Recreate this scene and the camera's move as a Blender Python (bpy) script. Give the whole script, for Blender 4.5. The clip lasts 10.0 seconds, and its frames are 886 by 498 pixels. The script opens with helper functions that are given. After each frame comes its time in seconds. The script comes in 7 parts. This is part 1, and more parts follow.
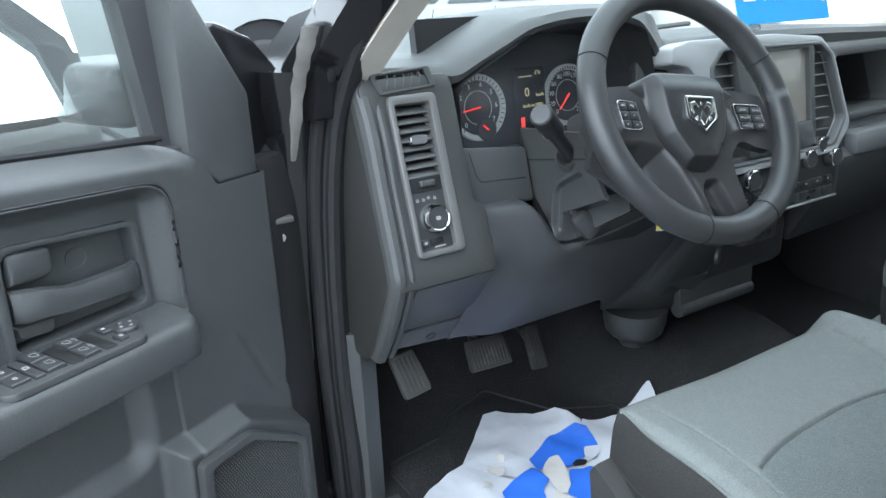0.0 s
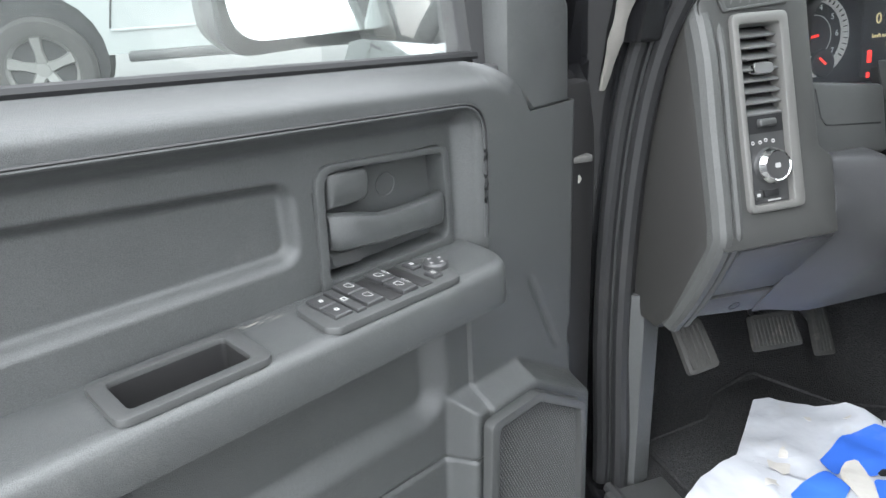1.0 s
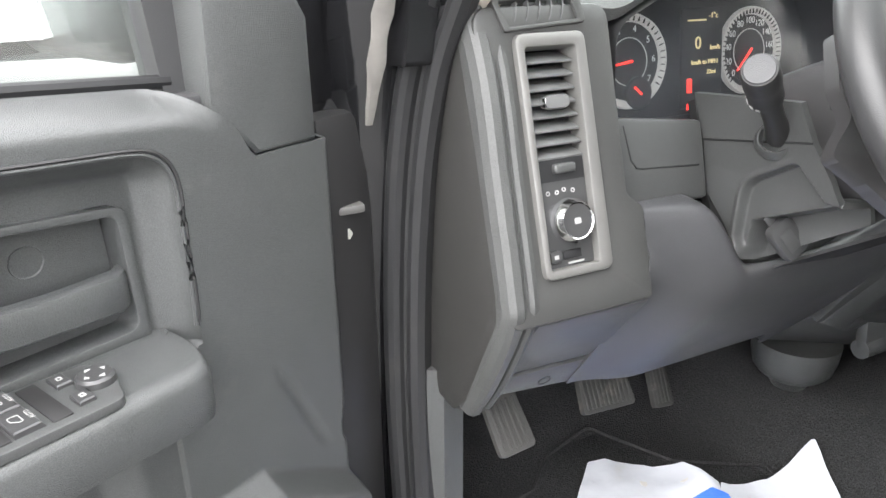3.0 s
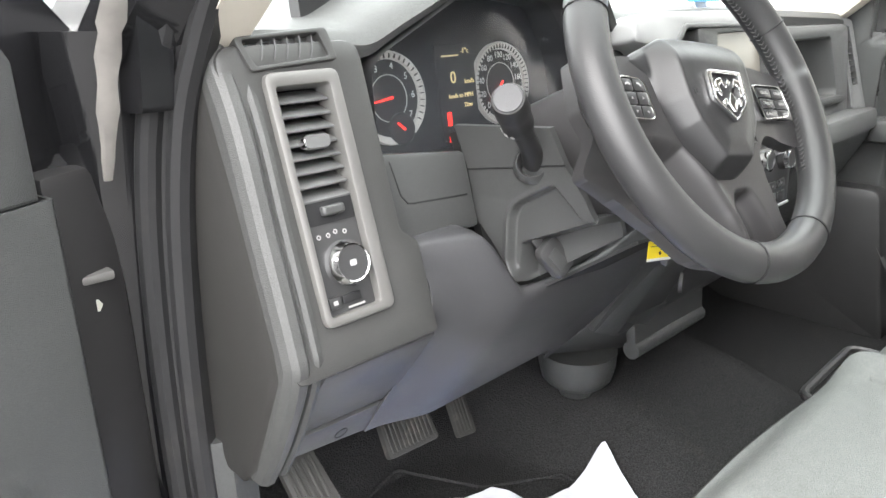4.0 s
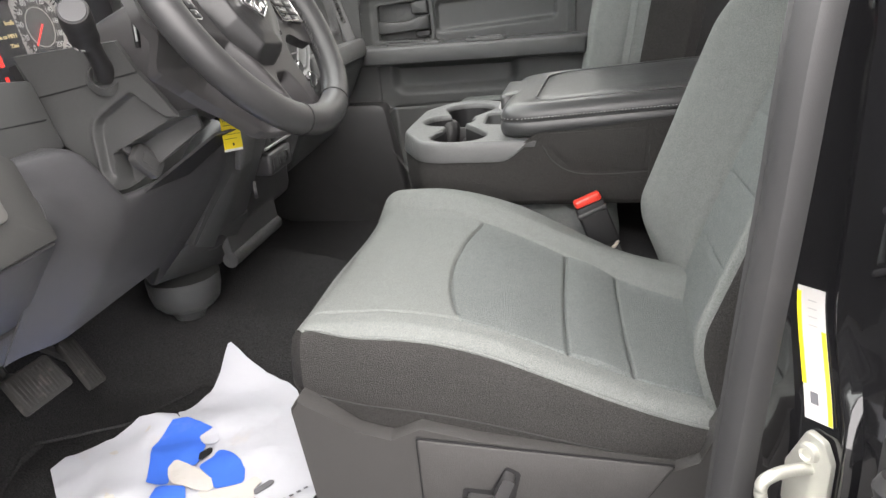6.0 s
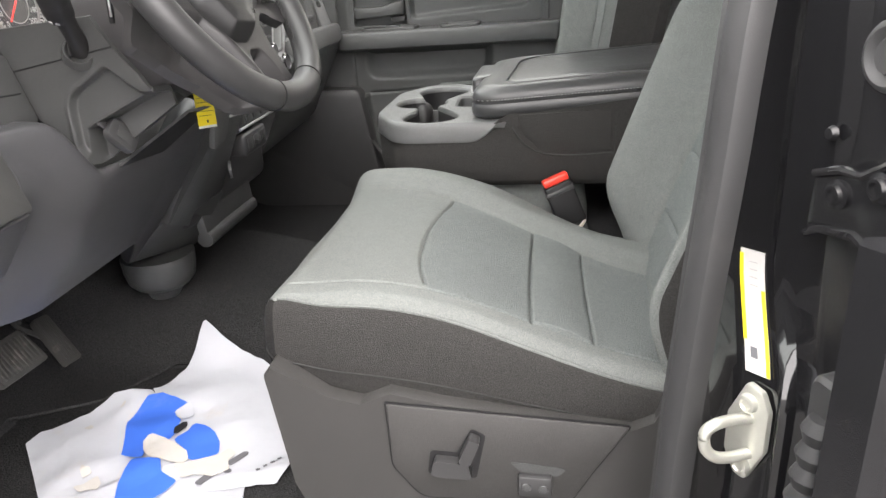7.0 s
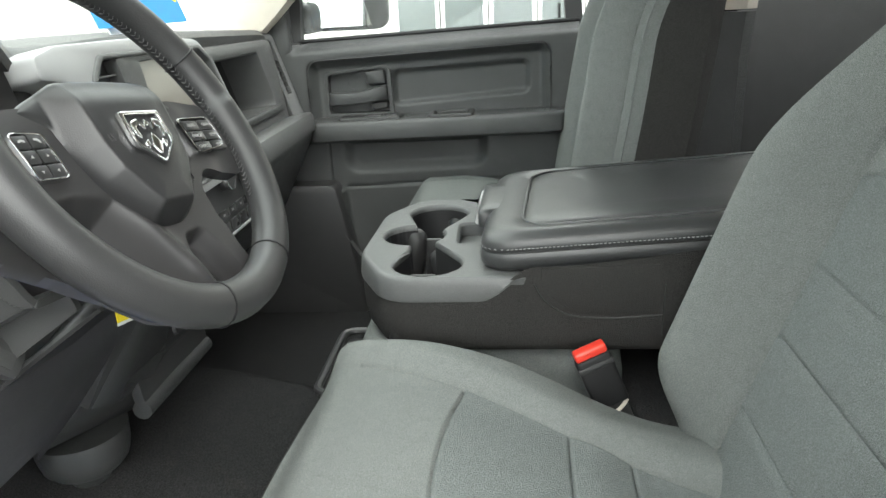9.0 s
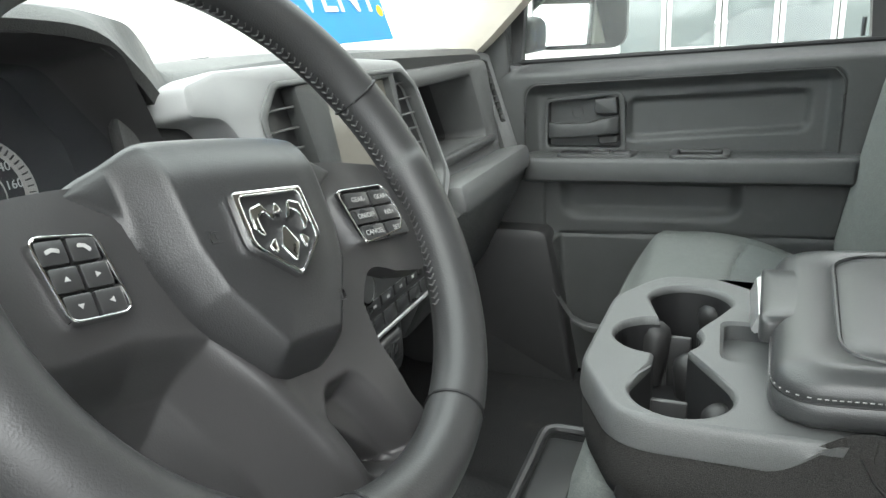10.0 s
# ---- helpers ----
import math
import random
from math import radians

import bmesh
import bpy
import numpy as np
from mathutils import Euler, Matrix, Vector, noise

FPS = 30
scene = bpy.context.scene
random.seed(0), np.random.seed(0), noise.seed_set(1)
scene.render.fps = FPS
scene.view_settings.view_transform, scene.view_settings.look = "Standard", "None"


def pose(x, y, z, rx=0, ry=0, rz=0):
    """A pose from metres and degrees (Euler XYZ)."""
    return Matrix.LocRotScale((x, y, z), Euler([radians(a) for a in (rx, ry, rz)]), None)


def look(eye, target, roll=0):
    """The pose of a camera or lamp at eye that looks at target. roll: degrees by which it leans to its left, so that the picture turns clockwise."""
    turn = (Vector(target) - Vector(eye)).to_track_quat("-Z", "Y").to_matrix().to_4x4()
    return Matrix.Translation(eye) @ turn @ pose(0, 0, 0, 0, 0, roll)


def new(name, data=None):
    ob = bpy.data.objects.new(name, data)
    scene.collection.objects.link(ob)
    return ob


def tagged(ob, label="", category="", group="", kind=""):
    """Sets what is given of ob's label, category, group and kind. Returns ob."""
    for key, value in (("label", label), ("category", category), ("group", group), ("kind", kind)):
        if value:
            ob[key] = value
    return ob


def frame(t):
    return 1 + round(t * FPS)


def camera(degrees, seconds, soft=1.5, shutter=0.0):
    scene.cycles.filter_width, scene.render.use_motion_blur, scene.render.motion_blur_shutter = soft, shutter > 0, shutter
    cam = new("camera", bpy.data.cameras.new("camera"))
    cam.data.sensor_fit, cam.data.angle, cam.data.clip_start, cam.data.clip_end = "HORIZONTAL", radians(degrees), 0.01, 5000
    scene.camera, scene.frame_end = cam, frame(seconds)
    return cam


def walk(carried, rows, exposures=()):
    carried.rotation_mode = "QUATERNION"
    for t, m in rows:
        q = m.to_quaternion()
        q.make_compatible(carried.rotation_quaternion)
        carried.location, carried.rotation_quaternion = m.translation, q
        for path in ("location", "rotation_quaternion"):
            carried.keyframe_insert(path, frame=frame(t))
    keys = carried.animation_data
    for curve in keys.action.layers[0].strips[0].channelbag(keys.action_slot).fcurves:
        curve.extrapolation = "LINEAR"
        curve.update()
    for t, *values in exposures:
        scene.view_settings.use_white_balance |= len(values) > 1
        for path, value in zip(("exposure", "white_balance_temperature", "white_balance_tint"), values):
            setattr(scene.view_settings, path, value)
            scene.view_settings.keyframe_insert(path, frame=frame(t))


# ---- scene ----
cam = camera(63.5, 10.0)
PATH = [
    (0, (-1.304, 0.247, 1.576), (-0.312, 1.844, 0.895), -2.0),
    (0.5, (-1.438, 0.355, 1.541), (-0.729, 2.082, 0.824), -2.8),
    (1, (-1.416, 0.435, 1.518), (-0.879, 2.202, 0.75), -3.1),
    (1.5, (-1.398, 0.47, 1.516), (-0.947, 2.246, 0.714), -3.3),
    (2, (-1.373, 0.489, 1.505), (-0.881, 2.252, 0.7), -2.5),
    (2.5, (-1.282, 0.534, 1.495), (-0.64, 2.263, 0.719), -1.4),
    (2.7, (-1.236, 0.556, 1.497), (-0.529, 2.262, 0.729), -0.8),
    (3.8, (-1.154, 0.606, 1.501), (0.058, 2.043, 0.818), -1.0),
    (4, (-1.152, 0.598, 1.489), (0.158, 1.962, 0.837), -0.9),
    (4.5, (-1.191, 0.616, 1.506), (0.403, 1.629, 0.85), -2.3),
    (5, (-1.203, 0.55, 1.477), (0.564, 1.209, 0.812), -4.2),
    (5.5, (-1.269, 0.522, 1.44), (0.554, 0.963, 0.748), -4.8),
    (6, (-1.375, 0.522, 1.419), (0.455, 0.861, 0.687), -4.2),
    (6.2, (-1.409, 0.518, 1.421), (0.414, 0.839, 0.665), -4.0),
    (7.3, (-1.41, 0.5, 1.404), (0.426, 0.761, 0.656), -3.3),
    (7.5, (-1.37, 0.497, 1.412), (0.471, 0.741, 0.668), -3.3),
    (8, (-1.254, 0.522, 1.438), (0.6, 0.706, 0.711), -3.0),
    (8.5, (-1.185, 0.554, 1.479), (0.682, 0.7, 0.775), -2.9),
    (9, (-1.074, 0.585, 1.505), (0.801, 0.791, 0.842), -3.0),
    (9.5, (-0.9, 0.632, 1.502), (0.968, 0.995, 0.886), -3.1),
    (10, (-0.767, 0.687, 1.504), (0.995, 1.422, 0.905), -3.1),
]
EXPOSURES = [(0, 0.55, 5600, 5), (0.5, 0.36, 5900, 7), (1.0, 1.03, 6200, 9), (1.5, 1.05, 6300, 10), (2.5, 1.38, 6500, 12), (4.0, 1.53, 6600, 12), (4.5, 1.33, 6700, 10), (5.5, 1.08, 6850, 13), (6.2, 1.08, 6850, 16), (7.5, 1.13, 6850, 14), (8.0, 1.08, 6700, 9), (8.5, 1.0, 6600, 6), (9.0, 0.88, 6600, 6), (9.5, 0.72, 6600, 6), (10, 0.95, 6450, 6)]
walk(cam, [(t, look(eye, target, roll)) for t, eye, target, roll in PATH], EXPOSURES)

# ---- light ----
world = bpy.data.worlds.new("overcast_sky")
scene.world = world
world.use_nodes = True
wn = world.node_tree.nodes
wl = world.node_tree.links
bg = wn["Background"]
sky = wn.new("ShaderNodeTexSky")
sky.sky_type = "NISHITA"
sky.sun_disc = False
sky.sun_elevation = radians(52)
sky.sun_rotation = radians(247)
cloud = wn.new("ShaderNodeMix")
cloud.data_type = "RGBA"
cloud.inputs[0].default_value = 0.85
cloud.inputs[7].default_value = (28.0, 28.5, 28.6, 1)
wl.new(sky.outputs[0], cloud.inputs[6])
wl.new(cloud.outputs[2], bg.inputs[0])
bg.inputs[1].default_value = 0.15
sun = new("sun", bpy.data.lights.new("sun", "SUN"))
sun.data.energy = 1.5
sun.data.angle = radians(50)
sun.data.color = (1.0, 0.97, 0.93)
sun.matrix_world = look((-5.2, -1.7, 7.4), (0, 0.5, 1))


# ---- materials ----
def mat(name, col, rough=0.5, metal=0.0, var=0.12, scale=25.0, bump=0.15, bscale=900.0, spec=0.5, weave=0.0, coat=0.0, wear=0.0, wearcol=(0.3, 0.27, 0.24), speck=0.0):
    m = bpy.data.materials.new(name)
    m.use_nodes = True
    n, l = m.node_tree.nodes, m.node_tree.links
    b = n["Principled BSDF"]
    b.inputs["Roughness"].default_value = rough
    b.inputs["Metallic"].default_value = metal
    b.inputs["Specular IOR Level"].default_value = spec
    b.inputs["Coat Weight"].default_value = coat
    tc = n.new("ShaderNodeTexCoord")
    big = n.new("ShaderNodeTexNoise")
    big.inputs["Scale"].default_value = scale
    big.inputs["Detail"].default_value = 5
    l.new(tc.outputs["Object"], big.inputs["Vector"])
    ramp = n.new("ShaderNodeMix")
    ramp.data_type = "RGBA"
    ramp.inputs[6].default_value = (*[c * (1 - var) for c in col], 1)
    ramp.inputs[7].default_value = (*[min(1, c * (1 + var)) for c in col], 1)
    l.new(big.outputs[0], ramp.inputs[0])
    out = ramp.outputs[2]
    fine = n.new("ShaderNodeTexNoise")
    fine.inputs["Scale"].default_value = bscale
    fine.inputs["Detail"].default_value = 1
    l.new(tc.outputs["Object"], fine.inputs["Vector"])
    height = fine.outputs[0]
    if weave:
        wv = n.new("ShaderNodeTexVoronoi")
        wv.inputs["Scale"].default_value = weave
        l.new(tc.outputs["Object"], wv.inputs["Vector"])
        ad = n.new("ShaderNodeMath")
        ad.operation = "ADD"
        l.new(wv.outputs[0], ad.inputs[0])
        l.new(fine.outputs[0], ad.inputs[1])
        height = ad.outputs[0]
        mot = n.new("ShaderNodeMix")
        mot.data_type = "RGBA"
        mot.blend_type = "MULTIPLY"
        mot.inputs[0].default_value = 0.35
        l.new(out, mot.inputs[6])
        l.new(ad.outputs[0], mot.inputs[7])
        out = mot.outputs[2]
    if wear:
        wn_ = n.new("ShaderNodeTexNoise")
        wn_.inputs["Scale"].default_value = 9
        wn_.inputs["Detail"].default_value = 8
        wn_.inputs["Roughness"].default_value = 0.7
        l.new(tc.outputs["Object"], wn_.inputs["Vector"])
        cr = n.new("ShaderNodeMapRange")
        cr.inputs[1].default_value, cr.inputs[2].default_value = 0.58, 0.75
        cr.inputs[4].default_value = wear
        l.new(wn_.outputs[0], cr.inputs[0])
        wm = n.new("ShaderNodeMix")
        wm.data_type = "RGBA"
        wm.inputs[7].default_value = (*wearcol, 1)
        l.new(cr.outputs[0], wm.inputs[0])
        l.new(out, wm.inputs[6])
        out = wm.outputs[2]
    if speck:
        sm = n.new("ShaderNodeMapRange")
        sm.inputs[1].default_value, sm.inputs[2].default_value = 0.3, 0.7
        sm.inputs[3].default_value, sm.inputs[4].default_value = 1 - speck, 1 + speck
        l.new(fine.outputs[0], sm.inputs[0])
        sx = n.new("ShaderNodeMix")
        sx.data_type = "RGBA"
        sx.blend_type = "MULTIPLY"
        sx.inputs[0].default_value = 1.0
        l.new(out, sx.inputs[6])
        l.new(sm.outputs[0], sx.inputs[7])
        out = sx.outputs[2]
    l.new(out, b.inputs["Base Color"])
    rr = n.new("ShaderNodeMapRange")
    rr.inputs[3].default_value, rr.inputs[4].default_value = rough * 0.88, min(1, rough * 1.12)
    l.new(big.outputs[0], rr.inputs[0])
    l.new(rr.outputs[0], b.inputs["Roughness"])
    if bump:
        bp = n.new("ShaderNodeBump")
        bp.inputs["Strength"].default_value = bump
        bp.inputs["Distance"].default_value = 0.002
        l.new(height, bp.inputs["Height"])
        l.new(bp.outputs[0], b.inputs["Normal"])
    return m


def glow(name, col, strength):
    m = bpy.data.materials.new(name)
    m.use_nodes = True
    b = m.node_tree.nodes["Principled BSDF"]
    b.inputs["Base Color"].default_value = (*col, 1)
    b.inputs["Emission Color"].default_value = (*col, 1)
    b.inputs["Emission Strength"].default_value = strength
    return m


def pane(name, tint=(0.93, 0.96, 0.95), gloss=0.02, dust_haze=0.0, dust_haze_col=(0.5, 0.49, 0.47), patch=8.0):
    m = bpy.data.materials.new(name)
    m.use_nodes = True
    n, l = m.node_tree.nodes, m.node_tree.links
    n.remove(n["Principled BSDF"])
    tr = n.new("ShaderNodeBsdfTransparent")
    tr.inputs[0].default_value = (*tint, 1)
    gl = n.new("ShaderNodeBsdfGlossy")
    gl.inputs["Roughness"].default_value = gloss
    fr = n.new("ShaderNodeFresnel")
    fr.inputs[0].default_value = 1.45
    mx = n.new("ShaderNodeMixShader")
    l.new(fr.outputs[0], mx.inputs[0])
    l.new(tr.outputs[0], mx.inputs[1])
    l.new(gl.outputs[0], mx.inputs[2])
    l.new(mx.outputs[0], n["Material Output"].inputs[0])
    # Pale diffuse film: dirt on the side glass, reflection haze on the gauge lens.
    if dust_haze:
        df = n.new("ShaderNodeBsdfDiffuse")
        df.inputs[0].default_value = (*dust_haze_col, 1)
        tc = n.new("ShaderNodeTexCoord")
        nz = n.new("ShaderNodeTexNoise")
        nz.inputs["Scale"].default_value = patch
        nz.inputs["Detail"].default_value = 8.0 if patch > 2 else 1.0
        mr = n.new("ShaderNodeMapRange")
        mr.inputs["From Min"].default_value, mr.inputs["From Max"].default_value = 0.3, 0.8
        mr.inputs["To Min"].default_value, mr.inputs["To Max"].default_value = dust_haze * 0.6, dust_haze * 1.8
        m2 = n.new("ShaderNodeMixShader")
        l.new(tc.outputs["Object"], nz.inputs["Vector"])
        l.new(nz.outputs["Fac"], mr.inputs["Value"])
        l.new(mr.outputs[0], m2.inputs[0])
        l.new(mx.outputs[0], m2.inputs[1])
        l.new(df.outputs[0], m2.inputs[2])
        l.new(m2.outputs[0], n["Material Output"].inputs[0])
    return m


DARK = mat("dark_grained_plastic", (0.052, 0.053, 0.053), 0.38, bump=0.10, bscale=1100, speck=0.14, wear=0.10, wearcol=(0.12, 0.115, 0.105))
TRIM = mat("charcoal_plastic", (0.056, 0.058, 0.058), 0.37, bump=0.36, bscale=1050, speck=0.22, wear=0.18, wearcol=(0.16, 0.155, 0.145))
SMOOTHDARK = mat("smooth_black_plastic", (0.040, 0.040, 0.041), 0.36, bump=0.08, bscale=500)
SHROUD = mat("smooth_shroud_plastic", (0.058, 0.056, 0.058), 0.42, bump=0.10, bscale=900, speck=0.06)
SPOKE = mat("satin_spoke_plastic", (0.034, 0.033, 0.034), 0.38, bump=0.06, bscale=1000)
VALANCE = mat("seat_valance_plastic", (0.040, 0.039, 0.038), 0.45, bump=0.3, bscale=1000, speck=0.15, wear=0.12, wearcol=(0.12, 0.115, 0.105))
CAPSKIN = mat("dark_end_cover_plastic", (0.031, 0.030, 0.029), 0.42, bump=0.15, bscale=900, speck=0.12, wear=0.10, wearcol=(0.10, 0.095, 0.085))
SEAL = mat("black_door_seal", (0.020, 0.020, 0.021), 0.45, bump=0.08, wear=0.15, wearcol=(0.10, 0.09, 0.08))
PODSKIN = mat("dark_dash_plastic", (0.046, 0.046, 0.045), 0.42, bump=0.15, bscale=900, speck=0.08)
DASHTOP = mat("grained_dash_vinyl", (0.060, 0.061, 0.060), 0.46, spec=0.45, bump=0.35, bscale=800, speck=0.16)
KNEE = mat("knee_panel_plastic", (0.050, 0.050, 0.053), 0.40, bump=0.2, bscale=900, speck=0.1)
SILVER = mat("satin_silver_paint", (0.155, 0.152, 0.146), 0.42, metal=0.35, var=0.05, bump=0.05)
GREYBEZEL = mat("light_grey_plastic", (0.31, 0.315, 0.315), 0.45, var=0.06, bump=0.15, bscale=900)
CHROME = mat("chrome", (0.75, 0.75, 0.75), 0.12, metal=1.0, var=0.03, bump=0.0)
STEEL = mat("zinc_plated_steel", (0.62, 0.62, 0.56), 0.35, metal=0.6, var=0.12, scale=60, bump=0.1, wear=0.25, wearcol=(0.3, 0.26, 0.2))
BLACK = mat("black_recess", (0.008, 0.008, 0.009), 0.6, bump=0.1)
HUBSKIN = mat("airbag_cover_plastic", (0.023, 0.023, 0.024), 0.36, bump=0.12, bscale=1100, speck=0.1)
SCUFF = mat("pale_scuff", (0.16, 0.155, 0.145), 0.7, bump=0.0)
LEATHER = mat("black_leather", (0.033, 0.033, 0.034), 0.40, bump=0.12, bscale=900, var=0.15)
VINYL = mat("console_vinyl", (0.042, 0.043, 0.044), 0.31, bump=0.15, bscale=700)
CLOTH = mat("grey_seat_cloth", (0.162, 0.173, 0.166), 0.95, bump=0.5, bscale=1100, weave=800, spec=0.15, var=0.12, scale=70, speck=0.22)
CLOTHIN = mat("ribbed_grey_cloth", (0.150, 0.164, 0.160), 0.95, bump=0.7, bscale=1100, weave=500, speck=0.24, spec=0.15, var=0.12, scale=70)
DARKCLOTH = mat("dark_seat_cloth", (0.036, 0.035, 0.034), 0.95, bump=0.5, bscale=1000, weave=700, speck=0.35, spec=0.15)
CARPET = mat("black_carpet", (0.034, 0.034, 0.035), 1.0, speck=0.4, bump=1.0, bscale=600, weave=300, spec=0.05, wear=0.12, wearcol=(0.16, 0.14, 0.12))
RUBBER = mat("black_rubber", (0.036, 0.036, 0.037), 0.5, bump=0.1, wear=0.12, wearcol=(0.12, 0.11, 0.10))
PEDAL = mat("worn_pedal_rubber", (0.040, 0.039, 0.037), 0.75, bump=0.3, wear=0.5, wearcol=(0.26, 0.23, 0.20))
GLOSS = mat("gloss_black_paint", (0.010, 0.010, 0.011), 0.08, var=0.2, bump=0.0, coat=0.6, wear=0.12, wearcol=(0.05, 0.046, 0.042))
DIRTYBLACK = mat("dusty_black_paint", (0.010, 0.010, 0.011), 0.22, var=0.4, bump=0.06, speck=0.3, wear=0.28, wearcol=(0.11, 0.10, 0.09))
BEIGE = mat("beige_headliner", (0.56, 0.52, 0.45), 0.9, bump=0.3, bscale=900)
PAPER = mat("white_floor_paper", (0.50, 0.515, 0.555), 0.85, bump=0.25, bscale=60, var=0.04, wear=0.35, wearcol=(0.50, 0.43, 0.34))
BLUE = mat("blue_print", (0.035, 0.14, 0.62), 0.7, bump=0.15, bscale=60, var=0.08, wear=0.15, wearcol=(0.4, 0.38, 0.36))
GREYPRINT = mat("grey_print", (0.12, 0.12, 0.13), 0.7, bump=0.0)
RED = mat("red_button", (0.80, 0.055, 0.035), 0.35, bump=0.0)
YELLOW = mat("yellow_tag", (0.85, 0.66, 0.02), 0.5, bump=0.0)
INK = mat("black_ink", (0.02, 0.02, 0.02), 0.6, bump=0.0)
WHITE = mat("white_print", (0.70, 0.70, 0.68), 0.5, bump=0.0)
MIRROR = mat("mirror_glass", (0.95, 0.95, 0.95), 0.0, metal=1.0, var=0.0, bump=0.0)
GLASS = pane("clear_glass", (0.64, 0.68, 0.665))
WEBDARK = mat("matt_black_web", (0.018, 0.0175, 0.018), 0.5, bump=0.08, bscale=900)
SIDEGLASS = pane("tinted_side_glass", (0.70, 0.75, 0.73), dust_haze=0.10, dust_haze_col=(0.42, 0.44, 0.42), patch=9.0)
# Gauge lens: its pale sky reflection is mixed in as a diffuse haze.
HAZELENS = pane("reflection_haze_lens", (0.86, 0.875, 0.885), 0.12, dust_haze=0.12, dust_haze_col=(0.30, 0.32, 0.35), patch=1.5)
SYMBOL = mat("grey_white_symbol", (0.33, 0.33, 0.325), 0.5, bump=0.0)
PIANO = mat("glossy_switch_plastic", (0.030, 0.030, 0.031), 0.28, bump=0.03, bscale=900)
SCREEN = mat("display_glass", (0.21, 0.195, 0.17), 0.15, bump=0.0, var=0.05)
DIAL = mat("dial_face", (0.012, 0.012, 0.013), 0.4, bump=0.0)
DIALRING = glow("lit_gauge_ring", (0.50, 0.49, 0.46), 0.15)
NEEDLE = glow("lit_red_needle", (0.9, 0.03, 0.02), 1.2)
AMBER = glow("amber_display_text", (0.80, 0.66, 0.34), 0.30)
CONTOP = mat("console_top_plastic", (0.100, 0.102, 0.102), 0.42, bump=0.25, bscale=800, speck=0.12)
VANE = mat("vent_vane_plastic", (0.105, 0.106, 0.106), 0.45, bump=0.05)
THREAD = mat("dark_grey_thread", (0.065, 0.065, 0.065), 0.8, bump=0.0)
LABELWHITE = mat("label_paper", (0.52, 0.51, 0.50), 0.5, var=0.1, scale=40, bump=0.0, wear=0.2, wearcol=(0.40, 0.37, 0.34))
FLANGE = mat("pale_primer", (0.17, 0.16, 0.148), 0.6, var=0.4, scale=40, bump=0.2, bscale=200, wear=0.4, wearcol=(0.12, 0.11, 0.10))
SATIN = mat("satin_chrome", (0.72, 0.73, 0.73), 0.38, metal=1.0, var=0.04, bump=0.0)
LITWHITE = glow("lit_white_figures", (0.62, 0.62, 0.60), 0.15)


# ---- mesh helpers ----
def thing(name, label, category, group="", kind="", at=(0, 0, 0)):
    ob = new(name)
    ob.empty_display_size = 0.05
    ob.location = at
    return tagged(ob, label, category, group, kind)


def part(name, bm, material, parent=None, label="", M=None, angle=38):
    """One mesh object from a bmesh, under a thing or a part."""
    if M is not None:
        bm.transform(M)
        if M.to_3x3().determinant() < 0:
            bmesh.ops.reverse_faces(bm, faces=bm.faces[:])
    me = bpy.data.meshes.new(name)
    bm.normal_update()
    bm.to_mesh(me)
    bm.free()
    me.polygons.foreach_set("use_smooth", [True] * len(me.polygons))
    me.set_sharp_from_angle(angle=radians(angle))
    me.materials.append(material)
    ob = new(name, me)
    if parent is not None:
        ob.parent = parent
        off = Vector((0, 0, 0))
        p = parent
        while p is not None:
            off += p.location
            p = p.parent
        ob.location = -off
    if label:
        ob["label"] = label
    return ob


def axes(origin, ax, ay, az=None):
    ax, ay = Vector(ax).normalized(), Vector(ay).normalized()
    az = Vector(az).normalized() if az is not None else ax.cross(ay)
    m = Matrix((ax, ay, az)).transposed().to_4x4()
    m.translation = Vector(origin)
    return m


def box(x0, x1, y0, y1, z0, z1, b=0.003, seg=2):
    bm = bmesh.new()
    bmesh.ops.create_cube(bm, size=1)
    for v in bm.verts:
        v.co = Vector((x0 + (v.co.x + 0.5) * (x1 - x0), y0 + (v.co.y + 0.5) * (y1 - y0), z0 + (v.co.z + 0.5) * (z1 - z0)))
    if b:
        b = min(b, 0.45 * min(abs(x1 - x0), abs(y1 - y0), abs(z1 - z0)))
        bmesh.ops.bevel(bm, geom=bm.edges[:], offset=b, segments=seg, profile=0.5, affect="EDGES")
    return bm


def join(*bms):
    out = bms[0]
    for b in bms[1:]:
        me = bpy.data.meshes.new("tmp")
        b.to_mesh(me)
        b.free()
        out.from_mesh(me)
        bpy.data.meshes.remove(me)
    return out


def fillet(pts, r, n=4):
    """Rounds the corners of a 2D polygon; r is one radius or one for each corner."""
    out = []
    k = len(pts)
    for i in range(k):
        p, a, c = Vector(pts[i]), Vector(pts[i - 1]), Vector(pts[(i + 1) % k])
        rr = r[i] if isinstance(r, (list, tuple)) else r
        d1, d2 = (a - p), (c - p)
        l1, l2 = d1.length, d2.length
        d1.normalize(), d2.normalize()
        ang = d1.angle(d2)
        t = min(rr / max(math.tan(ang / 2), 1e-4), 0.48 * l1, 0.48 * l2)
        if rr <= 0 or ang > 3.1:
            out += [tuple(p)] * (n + 1)
            continue
        s, e = p + d1 * t, p + d2 * t
        for j in range(n + 1):
            f = j / n
            out.append(tuple(s.lerp(p, f).lerp(p.lerp(e, f), f)))
    return out


def rrect(x0, x1, y0, y1, r, n=4):
    return fillet([(x0, y0), (x1, y0), (x1, y1), (x0, y1)], r, n)


